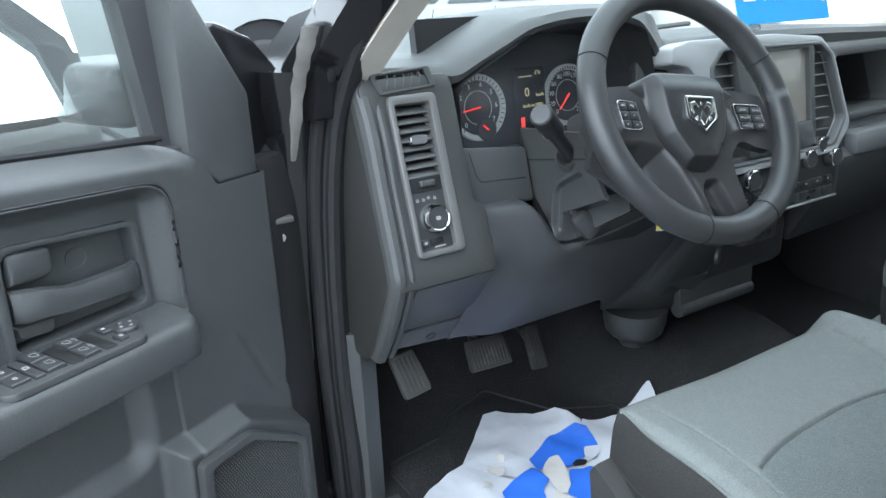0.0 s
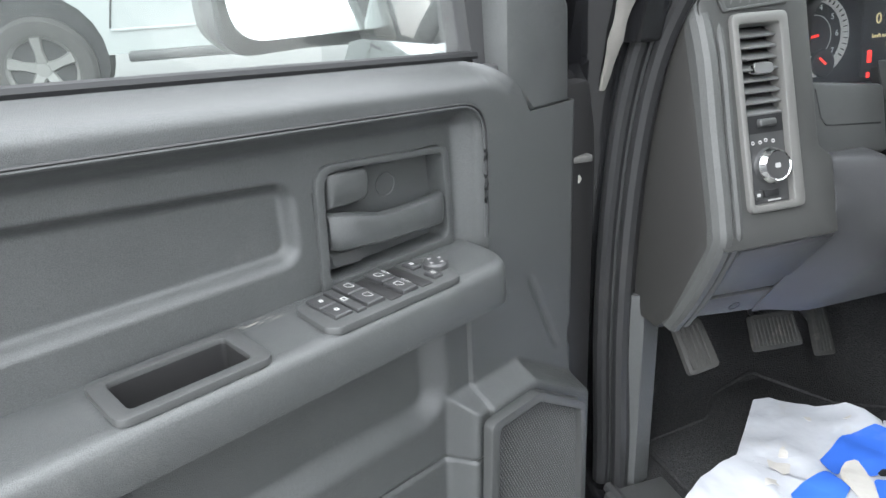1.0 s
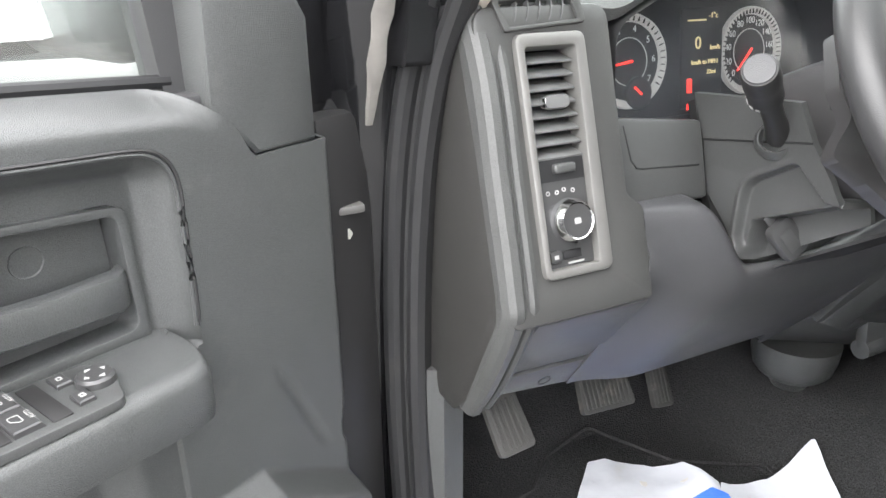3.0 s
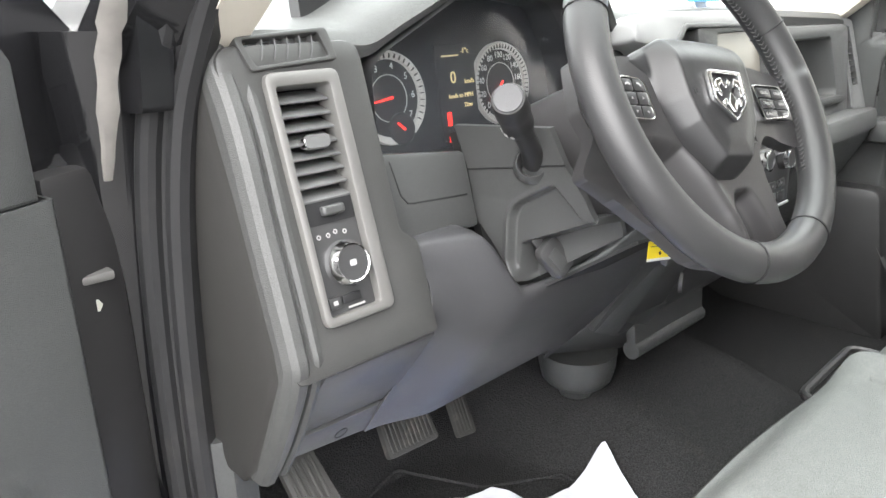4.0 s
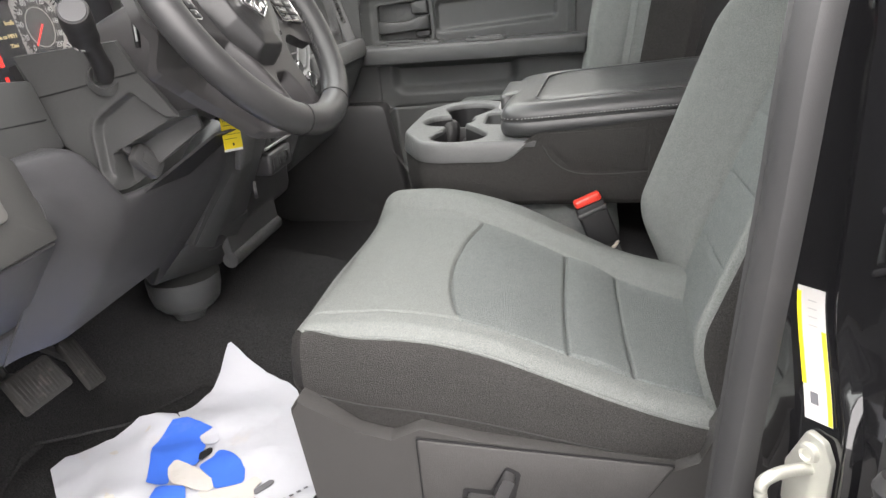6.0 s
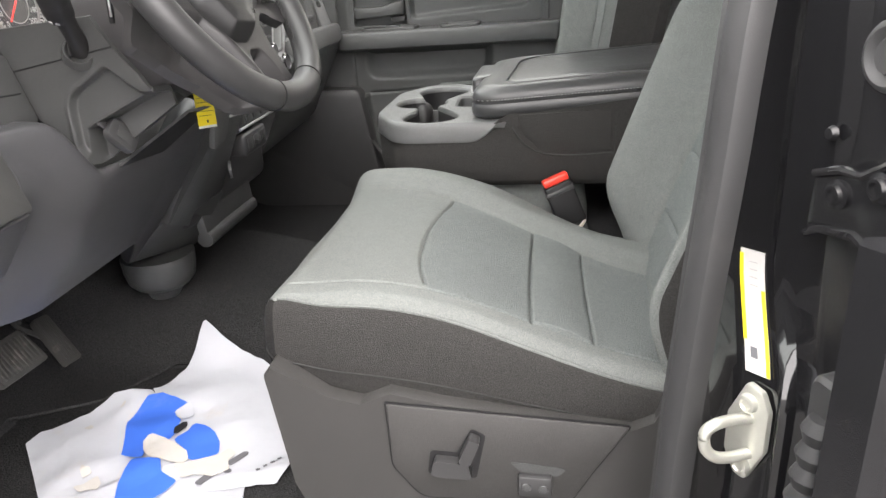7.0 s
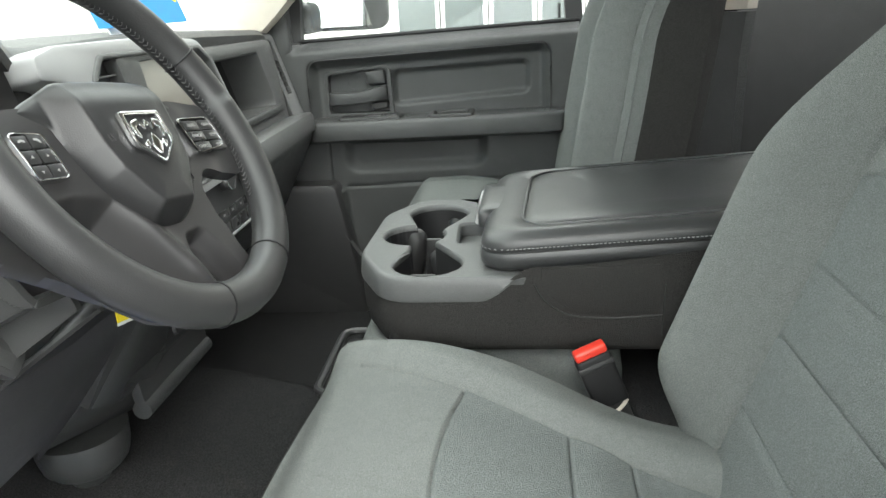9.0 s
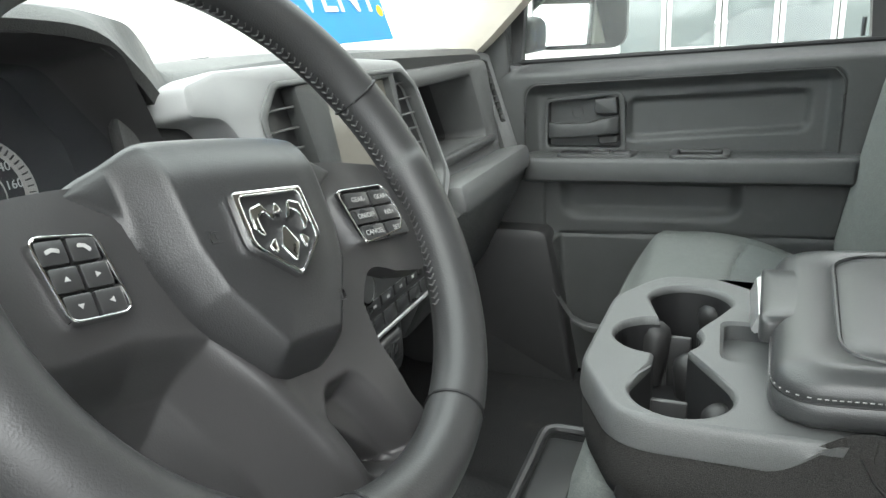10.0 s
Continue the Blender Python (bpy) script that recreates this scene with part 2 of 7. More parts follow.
def circle(cx, cy, r, n=28, a0=0.0):
    return [(cx + r * math.cos(a0 + 2 * math.pi * i / n), cy + r * math.sin(a0 + 2 * math.pi * i / n)) for i in range(n)]


def plate(outer, holes=(), w0=0.0, w1=0.003, bev=0.0):
    """A flat plate with holes in the local (a, b) plane, from depth w0 to w1."""
    bm = bmesh.new()
    edges = []
    for loop in (outer, *holes):
        pts = [p for i, p in enumerate(loop) if (Vector(p) - Vector(loop[i - 1])).length > 1e-6]
        vs = [bm.verts.new((p[0], p[1], w1)) for p in pts]
        edges += [bm.edges.new((vs[i - 1], vs[i])) for i in range(len(vs))]
    bmesh.ops.triangle_fill(bm, use_beauty=True, use_dissolve=False, edges=edges, normal=(0, 0, 1))
    bmesh.ops.recalc_face_normals(bm, faces=bm.faces[:])
    if bm.faces and bm.faces[0].normal.z < 0:
        bmesh.ops.reverse_faces(bm, faces=bm.faces[:])
    rim = [e for e in bm.edges if e.is_boundary]
    ext = bmesh.ops.extrude_face_region(bm, geom=bm.faces[:])
    for v in ext["geom"]:
        if isinstance(v, bmesh.types.BMVert):
            v.co.z = w0
    bmesh.ops.recalc_face_normals(bm, faces=bm.faces[:])
    if bev:
        top = [e for e in bm.edges if abs(e.verts[0].co.z - w1) < 1e-6 and abs(e.verts[1].co.z - w1) < 1e-6 and len(e.link_faces) == 2 and e.calc_face_angle(0) > 0.5]
        bmesh.ops.bevel(bm, geom=top, offset=bev, segments=2, profile=0.5, affect="EDGES")
    return bm


def loft(rings, closed=True, cap=True):
    bm = bmesh.new()
    vs = [[bm.verts.new(p) for p in ring] for ring in rings]
    k = len(rings[0])
    for a, b in zip(vs, vs[1:]):
        for i in range(k if closed else k - 1):
            j = (i + 1) % k
            try:
                bm.faces.new((a[i], a[j], b[j], b[i]))
            except ValueError:
                pass
    if cap and closed:
        for ring in (vs[0], vs[-1]):
            try:
                bm.faces.new(ring)
            except ValueError:
                pass
    bmesh.ops.remove_doubles(bm, verts=bm.verts[:], dist=1e-6)
    bmesh.ops.recalc_face_normals(bm, faces=bm.faces[:])
    return bm


def tube(path, r, n=10, closed=False):
    """A round tube along a path; r is one radius or one for each point."""
    pts = [Vector(p) for p in path]
    rings = []
    up = Vector((0, 0, 1))
    k = len(pts)
    for i, p in enumerate(pts):
        a = pts[i - 1] if (i or closed) else p
        b = pts[(i + 1) % k] if (i < k - 1 or closed) else p
        d = (b - a).normalized()
        side = d.cross(up)
        if side.length < 1e-3:
            side = d.cross(Vector((0, 1, 0)))
        side.normalize()
        v = side.cross(d)
        rr = r[i] if isinstance(r, (list, tuple)) else r
        rings.append([p + (side * math.cos(2 * math.pi * j / n) + v * math.sin(2 * math.pi * j / n)) * rr for j in range(n)])
    if closed:
        rings.append(rings[0])
    return loft(rings, cap=not closed)


def curve(pts, n=6):
    """A smooth line through points (Catmull-Rom)."""
    p = [Vector(q) for q in pts]
    p = [2 * p[0] - p[1]] + p + [2 * p[-1] - p[-2]]
    out = []
    for i in range(1, len(p) - 2):
        for j in range(n):
            t = j / n
            out.append(0.5 * ((2 * p[i]) + (p[i + 1] - p[i - 1]) * t + (2 * p[i - 1] - 5 * p[i] + 4 * p[i + 1] - p[i + 2]) * t * t + (3 * p[i] - p[i - 1] - 3 * p[i + 1] + p[i + 2]) * t ** 3))
    out.append(p[-2])
    return out


def grid(nu, nv, f, thick=0.0):
    """A surface f(u, v) over the unit square, with a thickness behind it."""
    bm = bmesh.new()
    vs = [[bm.verts.new(f(i / nu, j / nv)) for j in range(nv + 1)] for i in range(nu + 1)]
    for i in range(nu):
        for j in range(nv):
            bm.faces.new((vs[i][j], vs[i + 1][j], vs[i + 1][j + 1], vs[i][j + 1]))
    if thick:
        bm.normal_update()
        bmesh.ops.solidify(bm, geom=bm.faces[:], thickness=thick)
    return bm


def smooth(a, b, x):
    t = max(0.0, min(1.0, (x - a) / (b - a)))
    return t * t * (3 - 2 * t)


def inside(x, y, x0, x1, y0, y1, r, soft):
    """1 inside a rounded rectangle, 0 outside, with a soft edge of that width."""
    dx = max(x0 + r - x, x - x1 + r, 0)
    dy = max(y0 + r - y, y - y1 + r, 0)
    d = math.hypot(dx, dy) - r if (dx or dy) else max(x0 - x, x - x1, y0 - y, y - y1)
    return 1 - smooth(-soft, 0, d)


def poly_depth(y, z, poly):
    """Distance inside a polygon (minus outside)."""
    best, odd = 9.0, False
    for (y0, z0), (y1, z1) in zip(poly, poly[1:] + poly[:1]):
        dy, dz = y1 - y0, z1 - z0
        k = max(0, min(1, ((y - y0) * dy + (z - z0) * dz) / max(dy * dy + dz * dz, 1e-12)))
        best = min(best, math.hypot(y - y0 - k * dy, z - z0 - k * dz))
        if (z0 > z) != (z1 > z) and y < y0 + (z - z0) / (dz or 1e-12) * dy:
            odd = not odd
    return best if odd else -best


def nearest(x, y, poly):
    """The point of a polygon's edge nearest to (x, y)."""
    best = (9e9, x, y)
    for (x0, y0), (x1, y1) in zip(poly, poly[1:] + poly[:1]):
        dx, dy = x1 - x0, y1 - y0
        k = max(0, min(1, ((x - x0) * dx + (y - y0) * dy) / max(dx * dx + dy * dy, 1e-12)))
        d = (x - x0 - k * dx) ** 2 + (y - y0 - k * dy) ** 2
        if d < best[0]:
            best = (d, x0 + k * dx, y0 + k * dy)
    return best[1], best[2]


def relief(poly, f, step=0.002, skirt=0.02):
    """A sculpted cap of height f(x, y) over a polygon, with a skirt round its edge."""
    xs, ys = [p[0] for p in poly], [p[1] for p in poly]
    nx, ny = int((max(xs) - min(xs)) / step) + 3, int((max(ys) - min(ys)) / step) + 3
    bm = bmesh.new()
    node = {}
    for i in range(nx):
        for j in range(ny):
            x, y = min(xs) + (i - 1) * step, min(ys) + (j - 1) * step
            if poly_depth(x, y, poly) > -0.45 * step:
                node[i, j] = bm.verts.new((x, y, 0))
    for (i, j), a in node.items():
        quad = [node.get(q) for q in ((i, j), (i + 1, j), (i + 1, j + 1), (i, j + 1))]
        if all(quad):
            bm.faces.new(quad)
    bmesh.ops.delete(bm, geom=[v for v in bm.verts if not v.link_faces], context="VERTS")
    rim = {v for e in bm.edges if e.is_boundary for v in e.verts}
    for v in rim:
        v.co.x, v.co.y = nearest(v.co.x, v.co.y, poly)
    for v in bm.verts:
        v.co.z = f(v.co.x, v.co.y)
    ext = bmesh.ops.extrude_edge_only(bm, edges=[e for e in bm.edges if e.is_boundary])
    for v in ext["geom"]:
        if isinstance(v, bmesh.types.BMVert):
            v.co.z -= skirt
    bmesh.ops.recalc_face_normals(bm, faces=bm.faces[:])
    return bm


def lathe(profile, n=32):
    """Turns (radius, height) points round the local z axis."""
    if profile[0][0] > 1e-6 and profile[-1][0] > 1e-6:
        profile = list(profile) + [profile[0]]
    return loft([[(r * math.cos(2 * math.pi * j / n), r * math.sin(2 * math.pi * j / n), z) for j in range(n)] for r, z in profile], cap=False)


def letters(name, text, size, M, material, parent, depth=0.0006, spacing=1.0, align="CENTER"):
    cu = bpy.data.curves.new(name, "FONT")
    cu.body, cu.size, cu.align_x, cu.align_y, cu.extrude, cu.space_character = text, size, align, "CENTER", depth, spacing
    tmp = bpy.data.objects.new("tmp", cu)
    scene.collection.objects.link(tmp)
    bpy.context.view_layer.update()
    me = bpy.data.meshes.new_from_object(tmp.evaluated_get(bpy.context.evaluated_depsgraph_get()))
    bpy.data.objects.remove(tmp)
    bm = bmesh.new()
    bm.from_mesh(me)
    bpy.data.meshes.remove(me)
    return part(name, bm, material, parent, M=M)


# ---- ground and far things ----
GROUND = mat("wet_asphalt_with_grit", (0.065, 0.064, 0.062), 0.75, var=0.35, scale=1.5, bump=0.6, bscale=60, wear=0.35, wearcol=(0.20, 0.19, 0.175))
gm = bmesh.new()
bmesh.ops.create_grid(gm, x_segments=300, y_segments=300, size=600)
for v in gm.verts:
    v.co.z = 0.41 * smooth(2.0, 5.0, v.co.y) * (1 - smooth(1.5, 7.0, v.co.x)) * (1 - smooth(40, 80, -v.co.x)) * (1 - smooth(40, 80, v.co.y))
tagged(part("ground", gm, GROUND), "grey wet asphalt of the parking lot", "ground", kind="structure")

WALLCREAM = mat("cream_wall_panel", (0.72, 0.70, 0.66), 0.8, bump=0.1, bscale=40)
ALU = mat("white_aluminium_frame", (0.66, 0.66, 0.65), 0.4, metal=0.2, bump=0.0)
DARKGLASS = mat("shop_window_glass", (0.16, 0.18, 0.18), 0.05, bump=0.0, spec=0.9)
SHOPIN = mat("dim_showroom", (0.20, 0.19, 0.17), 0.8, bump=0.0)

# the dealership on the passenger side: wall, glazed entrance, door leaves
BX = 10.0
shop = thing("dealership_building", "cream dealership front with a glazed entrance", "building", at=(BX, 1, 0))
outline = [(-14, 0), (16, 0), (16, 6), (-14, 6)]
opening = [(-1.3, 0.02), (2.35, 0.02), (2.35, 2.75), (-1.3, 2.75)]
MB = axes((BX, 0, 0), (0, 1, 0), (0, 0, 1))
part("wall", plate(outline, [opening], -0.3, 0.0), WALLCREAM, shop, M=MB @ Matrix.Diagonal((1, 1, -1, 1)))
part("roof", box(BX - 0.05, BX + 12, -14, 16, 6.0, 6.3, 0.02), ALU, shop)
part("room_back", box(BX + 4, BX + 4.1, -4, 5, 0, 3, 0.0), SHOPIN, shop)
for y0, y1, leaf in ((1.66, 2.35, False), (0.95, 1.66, True), (0.24, 0.95, True), (-0.45, 0.24, False), (-1.3, -0.45, False)):
    w = part("door_leaf" if leaf else "side_light", plate(rrect(y0 + 0.01, y1 - 0.01, 0.03, 2.7, 0.005, 1), [rrect(y0 + 0.07, y1 - 0.07, 0.16, 2.6, 0.005, 1)], 0, 0.05), ALU, shop, M=axes((BX - 0.02, 0, 0), (0, 1, 0), (0, 0, 1)))
    g = part("pane", box(BX + 0.01, BX + 0.018, y0 + 0.06, y1 - 0.06, 0.15, 2.61, 0), DARKGLASS, w)
    if leaf:
        yh = y0 + 0.07 if y0 > 0.9 else y1 - 0.07
        part("pull_handle", tube([(BX - 0.02, yh, 0.92), (BX - 0.08, yh, 0.95), (BX - 0.08, yh, 1.32), (BX - 0.02, yh, 1.35)], 0.016, 8), ALU, w, "white bar pull handle")
        part("push_bar", box(BX - 0.03, BX - 0.01, y0 + 0.07, y1 - 0.07, 0.98, 1.03, 0.008), ALU, w)

# a second wing of the dealership behind, seen in the passenger mirror
wing = thing("dealership_wing", "cream building wing with a reception sign", "building", at=(9, -9, 0))
part("wall", box(4.5, 5.0, -16, -6.5, 0, 4.2, 0.02), WALLCREAM, wing)
part("window", box(4.46, 4.5, -13.5, -9.5, 0.5, 2.3, 0.01), DARKGLASS, wing)
part("sign_board", box(4.44, 4.5, -8.6, -7.2, 1.5, 2.9, 0.01), INK, wing, "dark square sign board")
letters("sign_text", "Reception", 0.55, axes((4.48, -11, 2.9), (0, -1, 0), (0, 0, 1)), INK, wing, 0.01)
letters("board_text", "drive", 0.42, axes((4.42, -7.9, 2.25), (0, -1, 0), (0, 0, 1)), WHITE, wing, 0.01)

# ---- door, in (along from hinge, inward, up) ----
U, N = Vector((-0.9000, -0.4358, 0)), Vector((0.4358, -0.9000, 0))
DOOR_L = axes((-0.6741, 1.4385, -0.011), U, N, (0, 0, 1))
DOOR_R = Matrix(((0, -1, 0, 0.885), (-1, 0, 0, 1.656), (0, 0, 1, 0), (0, 0, 0, 1)))
# outline of the recess, inner panel, sill and speaker on each door: start, slope
DRIVER = dict(edge=0.5215, end=1.160, line=(1.3715, 0.0715), sill=(1.416, 0.072), pan=(0.765, 1.105), top=(1.3336, 0.100), bottom=(1.2524, 0.025), scoop=0.985, groove=0.926)
PASSENGER = dict(edge=0.516, end=1.166, line=(1.362, 0.037), sill=(1.409, 0.033), pan=(0.747, 1.108), top=(1.327, 0.044), bottom=(1.2345, 0.068), scoop=1.046, groove=1.012)


def sill_z(s, D):
    """Top edge of the door trim, cut down at the front for the mirror sail."""
    z0, k = D["sill"]
    if s > 0.515:
        return z0 - 0.004 + k * (s - 0.506)
    return 1.346 + 0.030 * smooth(0.440, 0.462, s) + (z0 - 1.3805) * smooth(0.455, 0.515, s) ** 0.7


def recess_line(s, D):
    return D["line"][0] + D["line"][1] * (s - 0.522)


def trim_height(s, z, D):
    top = sill_z(s, D)
    h = 0.030
    if s > 0.44:
        h -= 0.040 * smooth(top - 0.034, top + 0.002, z) ** 2 * smooth(0.47, 0.53, s)
    line = recess_line(s, D)
    if z > 1.19:
        edge, end = D["edge"], D["end"]
        h -= 0.012 * inside(s, z, edge, end, 1.10, line, 0.030, 0.004)
        h -= 0.020 * inside(s, z, edge + 0.002, end - 0.002, 1.10, line - 0.002, 0.030, 0.026)
        p0, p1 = D["pan"]
        zt, zb = D["top"][0] + D["top"][1] * (s - p0), D["bottom"][0] + D["bottom"][1] * (s - p0)
        pan = inside(s, z, p0, p1, zb, zt, 0.018, 0.004)
        h -= 0.003 * pan + 0.012 * inside(s, z, p0 - 0.008, p1 + 0.008, zb - 0.008, zt + 0.002, 0.024, 0.016)
    else:
        # lower scoop and the parting groove under it
        h -= 0.006 * inside(s, z, 0.556, 1.19, 0.60, 1.30, 0.02, 0.004)
        zs, zg = D["scoop"], D["groove"]
        h -= 0.020 * inside(s, z, 0.592, 1.00, zs + 0.02 * (s - 0.6), 1.30, 0.05, 0.034)
        h -= 0.005 * math.exp(-((z - zg - 0.03 * (s - 0.587)) / 0.003) ** 2) * smooth(0.56, 0.58, s)
    # speaker pod
    if z < 1.06:
        cut = 1.012 - 0.64 * max(0, 0.474 - s) - 0.03 * max(0, s - 0.474)
        d = min(cut - z, 0.592 + 0.06 * (1.0 - z) - s)
        h += 0.036 * smooth(-0.010, 0.016, d)
    h -= 0.05 * inside(s, z, 0.560, 0.738, 1.209, 1.328, 0.015, 0.005)
    # shallow crease running to the front edge, rounded front edge
    h -= 0.003 * smooth(0.012, 0.0, abs(s - 0.43 + 0.45 * (1.10 - z))) * smooth(1.14, 1.10, z) * smooth(0.99, 1.02, z)
    edge0 = 0.358 + 0.006 * smooth(0.98, 1.0, z) * smooth(1.04, 1.0, z)
    h -= 0.05 * smooth(edge0, edge0 - 0.016, s) ** 2
    return h


def make_door(M, driver):
    t = thing("front_door", ("open driver" if driver else "closed passenger") + " door with charcoal grained plastic trim", "car door", "cab doors", at=M @ Vector((0.7, 0, 0.7)))
    # trim panel
    D = DRIVER if driver else PASSENGER
    S0, S1, Z0 = 0.338, 1.240, 0.66
    nu, nv = (330, 300) if driver else (190, 170)

    def skin(u, v):
        s = S0 + (S1 - S0) * u
        z = Z0 + (sill_z(s, D) - Z0) * v
        return (s, trim_height(s, z, D), z)
    part("trim_panel", grid(nu, nv, skin, -0.004), TRIM, t, M=M, angle=50)
    part("outer_skin", box(0.26, 1.30, -0.14, -0.035, 0.56, 1.375, 0.02), GLOSS, t, "gloss black door skin", M=M)
    part("door_edge", box(0.262, 0.343, -0.12, 0.004, 0.56, 1.36, 0.010), WEBDARK, t, M=M)
    # crisp groove and bead round the recess
    e0, e1 = D["edge"], D["end"]
    zl = lambda q: recess_line(q, D)
    brim = [Vector((e1, 0, 1.212)), Vector((e1, 0, 1.30)), Vector((e1, 0, zl(e1) - 0.040)), Vector((e1 - 0.003, 0, zl(e1) - 0.022)), Vector((e1 - 0.016, 0, zl(e1) - 0.006))] if not driver else []
    brim += [Vector((s_, 0.0, zl(s_))) for s_ in (1.13, 1.0, 0.9, 0.8, 0.7, 0.62, e0 + 0.042)] + [Vector((e0 + 0.022, 0, zl(e0) - 0.001)), Vector((e0 + 0.010, 0, zl(e0) - 0.009)), Vector((e0 + 0.003, 0, zl(e0) - 0.021)), Vector((e0, 0, zl(e0) - 0.040)), Vector((e0, 0, 1.29)), Vector((e0, 0, 1.24)), Vector((e0 + 0.001, 0, 1.212))]
    brim = curve(brim, 3)
    side = lambda q: -1 if q.x < 0.85 else 1
    part("trim_groove", tube([(q.x + 0.0010 * side(q), trim_height(q.x + 0.010 * side(q), q.z + 0.004, D) - 0.0001, q.z + 0.0008) for q in brim], 0.0016, 6), WEBDARK, t, M=M)
    part("trim_bead", tube([(q.x - 0.0018 * side(q), trim_height(q.x + 0.010 * side(q), q.z + 0.004, D) - 0.0009, q.z - 0.0022) for q in brim], 0.0019, 8), TRIM, t, M=M)
    # armrest with its pull pocket
    p0, p1 = (0.864, 0.974) if driver else (0.857, 0.951)
    a0 = 0.0 if driver else -0.028

    def ring(s, sunk, k=1.0):
        d = 0.055 if sunk else 0.0
        o = 0.012 * (1 - k)
        z = 1.205 + 0.015 * (s - 0.55)
        pts = [(-0.01, 1.12), (-0.01, z), (0.018, z + 0.001), (0.020, z - d), (0.074, z - d), (0.076, z), (0.083, z - 0.001), (0.0885, z - 0.004), (0.092, z - 0.011), (0.0935, z - 0.040), (0.0915, z - 0.050), (0.083, z - 0.056), (0.02, z - 0.064)]
        return [(s, h * k if h > 0 else h, zz) for h, zz in pts]
    rings = [ring(s + a0, False, k) for s, k in ((0.5405, 0.33), (0.541, 0.5), (0.544, 0.72), (0.549, 0.87), (0.556, 0.95), (0.570, 1.0), (0.7, 1.0))] + [ring(p0, False, 1.0)]
    rings += [ring(p0 + 0.001, True), ring(p1 - 0.001, True)]
    rings += [ring(s, False, k) for s, k in ((p1, 1.0), (1.1, 1.0), (1.190, 0.97), (1.208, 0.8), (1.218, 0.4))]
    part("armrest", loft(rings), TRIM, t, "padded armrest with a pull pocket", M=M)
    z = 1.206 + 0.018 * (p0 - 0.55)
    top = axes((0, 0, 1.1985), (1, 0, 0.018), (0, 1, 0))
    part("pocket_rim", plate(rrect(p0 - 0.014, p1 + 0.012, 0.008, 0.085, 0.012), [rrect(p0 + 0.002, p1 - 0.002, 0.021, 0.073, 0.006)], -0.004, 0.003, 0.0012), DARK, t, M=M @ top @ Matrix.Translation((0, 0, -0.001)))
    part("pocket_liner", join(plate(rrect(p0 + 0.003, p1 - 0.003, 0.0215, 0.0725, 0.006), [], -0.044, -0.042), loft([[(a, b, w) for a, b in rrect(p0 + 0.0025, p1 - 0.0025, 0.0213, 0.0727, 0.006)] for w in (-0.043, -0.003)], cap=False)), WEBDARK, t, M=M @ top)
    # switches
    q0, q1 = (0.612, 0.793) if driver else (0.592, 0.775)
    shape = [(0.612, 0.050), (0.618, 0.016), (0.700, 0.0105), (0.768, 0.0115), (0.790, 0.022), (0.793, 0.077), (0.783, 0.0875), (0.625, 0.0875)] if driver else [(q0, 0.040), (q0 + 0.02, 0.022), (q1, 0.026), (q1 - 0.008, 0.080), (q0 + 0.012, 0.080)]
    sw = part("switch_panel", plate(fillet(shape, 0.012), [], -0.004, 0.0035, 0.0018), DARK, t, "dark switch panel", M=M @ axes((0, 0, 1.1975), (1, 0, 0.018), (0, 1, 0)))
    zt = lambda s: 1.2118 + 0.018 * (s - 0.55)
    if driver:
        rockers = [(0.757, 0.777, 0.022, 0.046, 1), (0.757, 0.777, 0.048, 0.072, 1), (0.7435, 0.754, 0.018, 0.076, 0), (0.717, 0.740, 0.014, 0.042, 2), (0.717, 0.740, 0.044, 0.074, 2), (0.677, 0.699, 0.015, 0.045, 3), (0.677, 0.699, 0.047, 0.078, 3), (0.640, 0.652, 0.022, 0.040, 1), (0.640, 0.652, 0.058, 0.074, 1)]
        for a, b, h0, h1, kind in rockers:
            m, k = (a + b) / 2, (h0 + h1) / 2
            up = 0.0045 if kind in (2, 3) else 0.003
            key = part("switch", loft([[(a - d + (0.003 if w > 0 and kind > 1 else 0), h0 - d, zt(a) + w), (b + d, h0 - d, zt(a) + w * 1.0), (b + d, h1 + d, zt(a) + w), (a - d + (0.003 if w > 0 and kind > 1 else 0), h1 + d, zt(a) + w)] for w, d in ((-0.003, 0.0), (up - 0.001, 0.0), (up, -0.001))]), SMOOTHDARK, sw, M=M)
            T = Matrix.Translation((m, k, zt(a) + up + 0.0001))
            if kind in (2, 3):
                o = fillet([(-0.0038, -0.0055), (0.0038, -0.0055), (0.0038, 0.001), (-0.0008, 0.0055), (-0.0038, 0.0055)], 0.0016, 3)
                part("symbol", plate(o, [[(x * 0.84, y * 0.87) for x, y in o]], 0, 0.0003), SYMBOL, key, M=M @ T @ Matrix.Translation((0.003 if kind == 3 else 0, 0, 0)))
                if kind == 3:
                    letters("symbol_text", "AUTO", 0.0048, M @ T @ Matrix.Translation((-0.0065, 0, 0.0002)) @ Matrix.Rotation(radians(-90), 4, "Z"), SYMBOL, key, 0.0001)
            elif kind == 1:
                part("symbol", plate(rrect(-0.0022, 0.0022, -0.0028, 0.0028, 0.001, 2), [rrect(-0.0008, 0.0008, -0.0014, 0.0014, 0.0004, 1)], 0, 0.0003), SYMBOL, key, M=M @ T)
            else:
                part("symbol", plate(rrect(-0.003, 0.003, -0.004, 0.004, 0.001, 2), [rrect(-0.0016, 0.0016, -0.0024, 0.0024, 0.0004, 1)], 0, 0.0003), SYMBOL, key, M=M @ T)
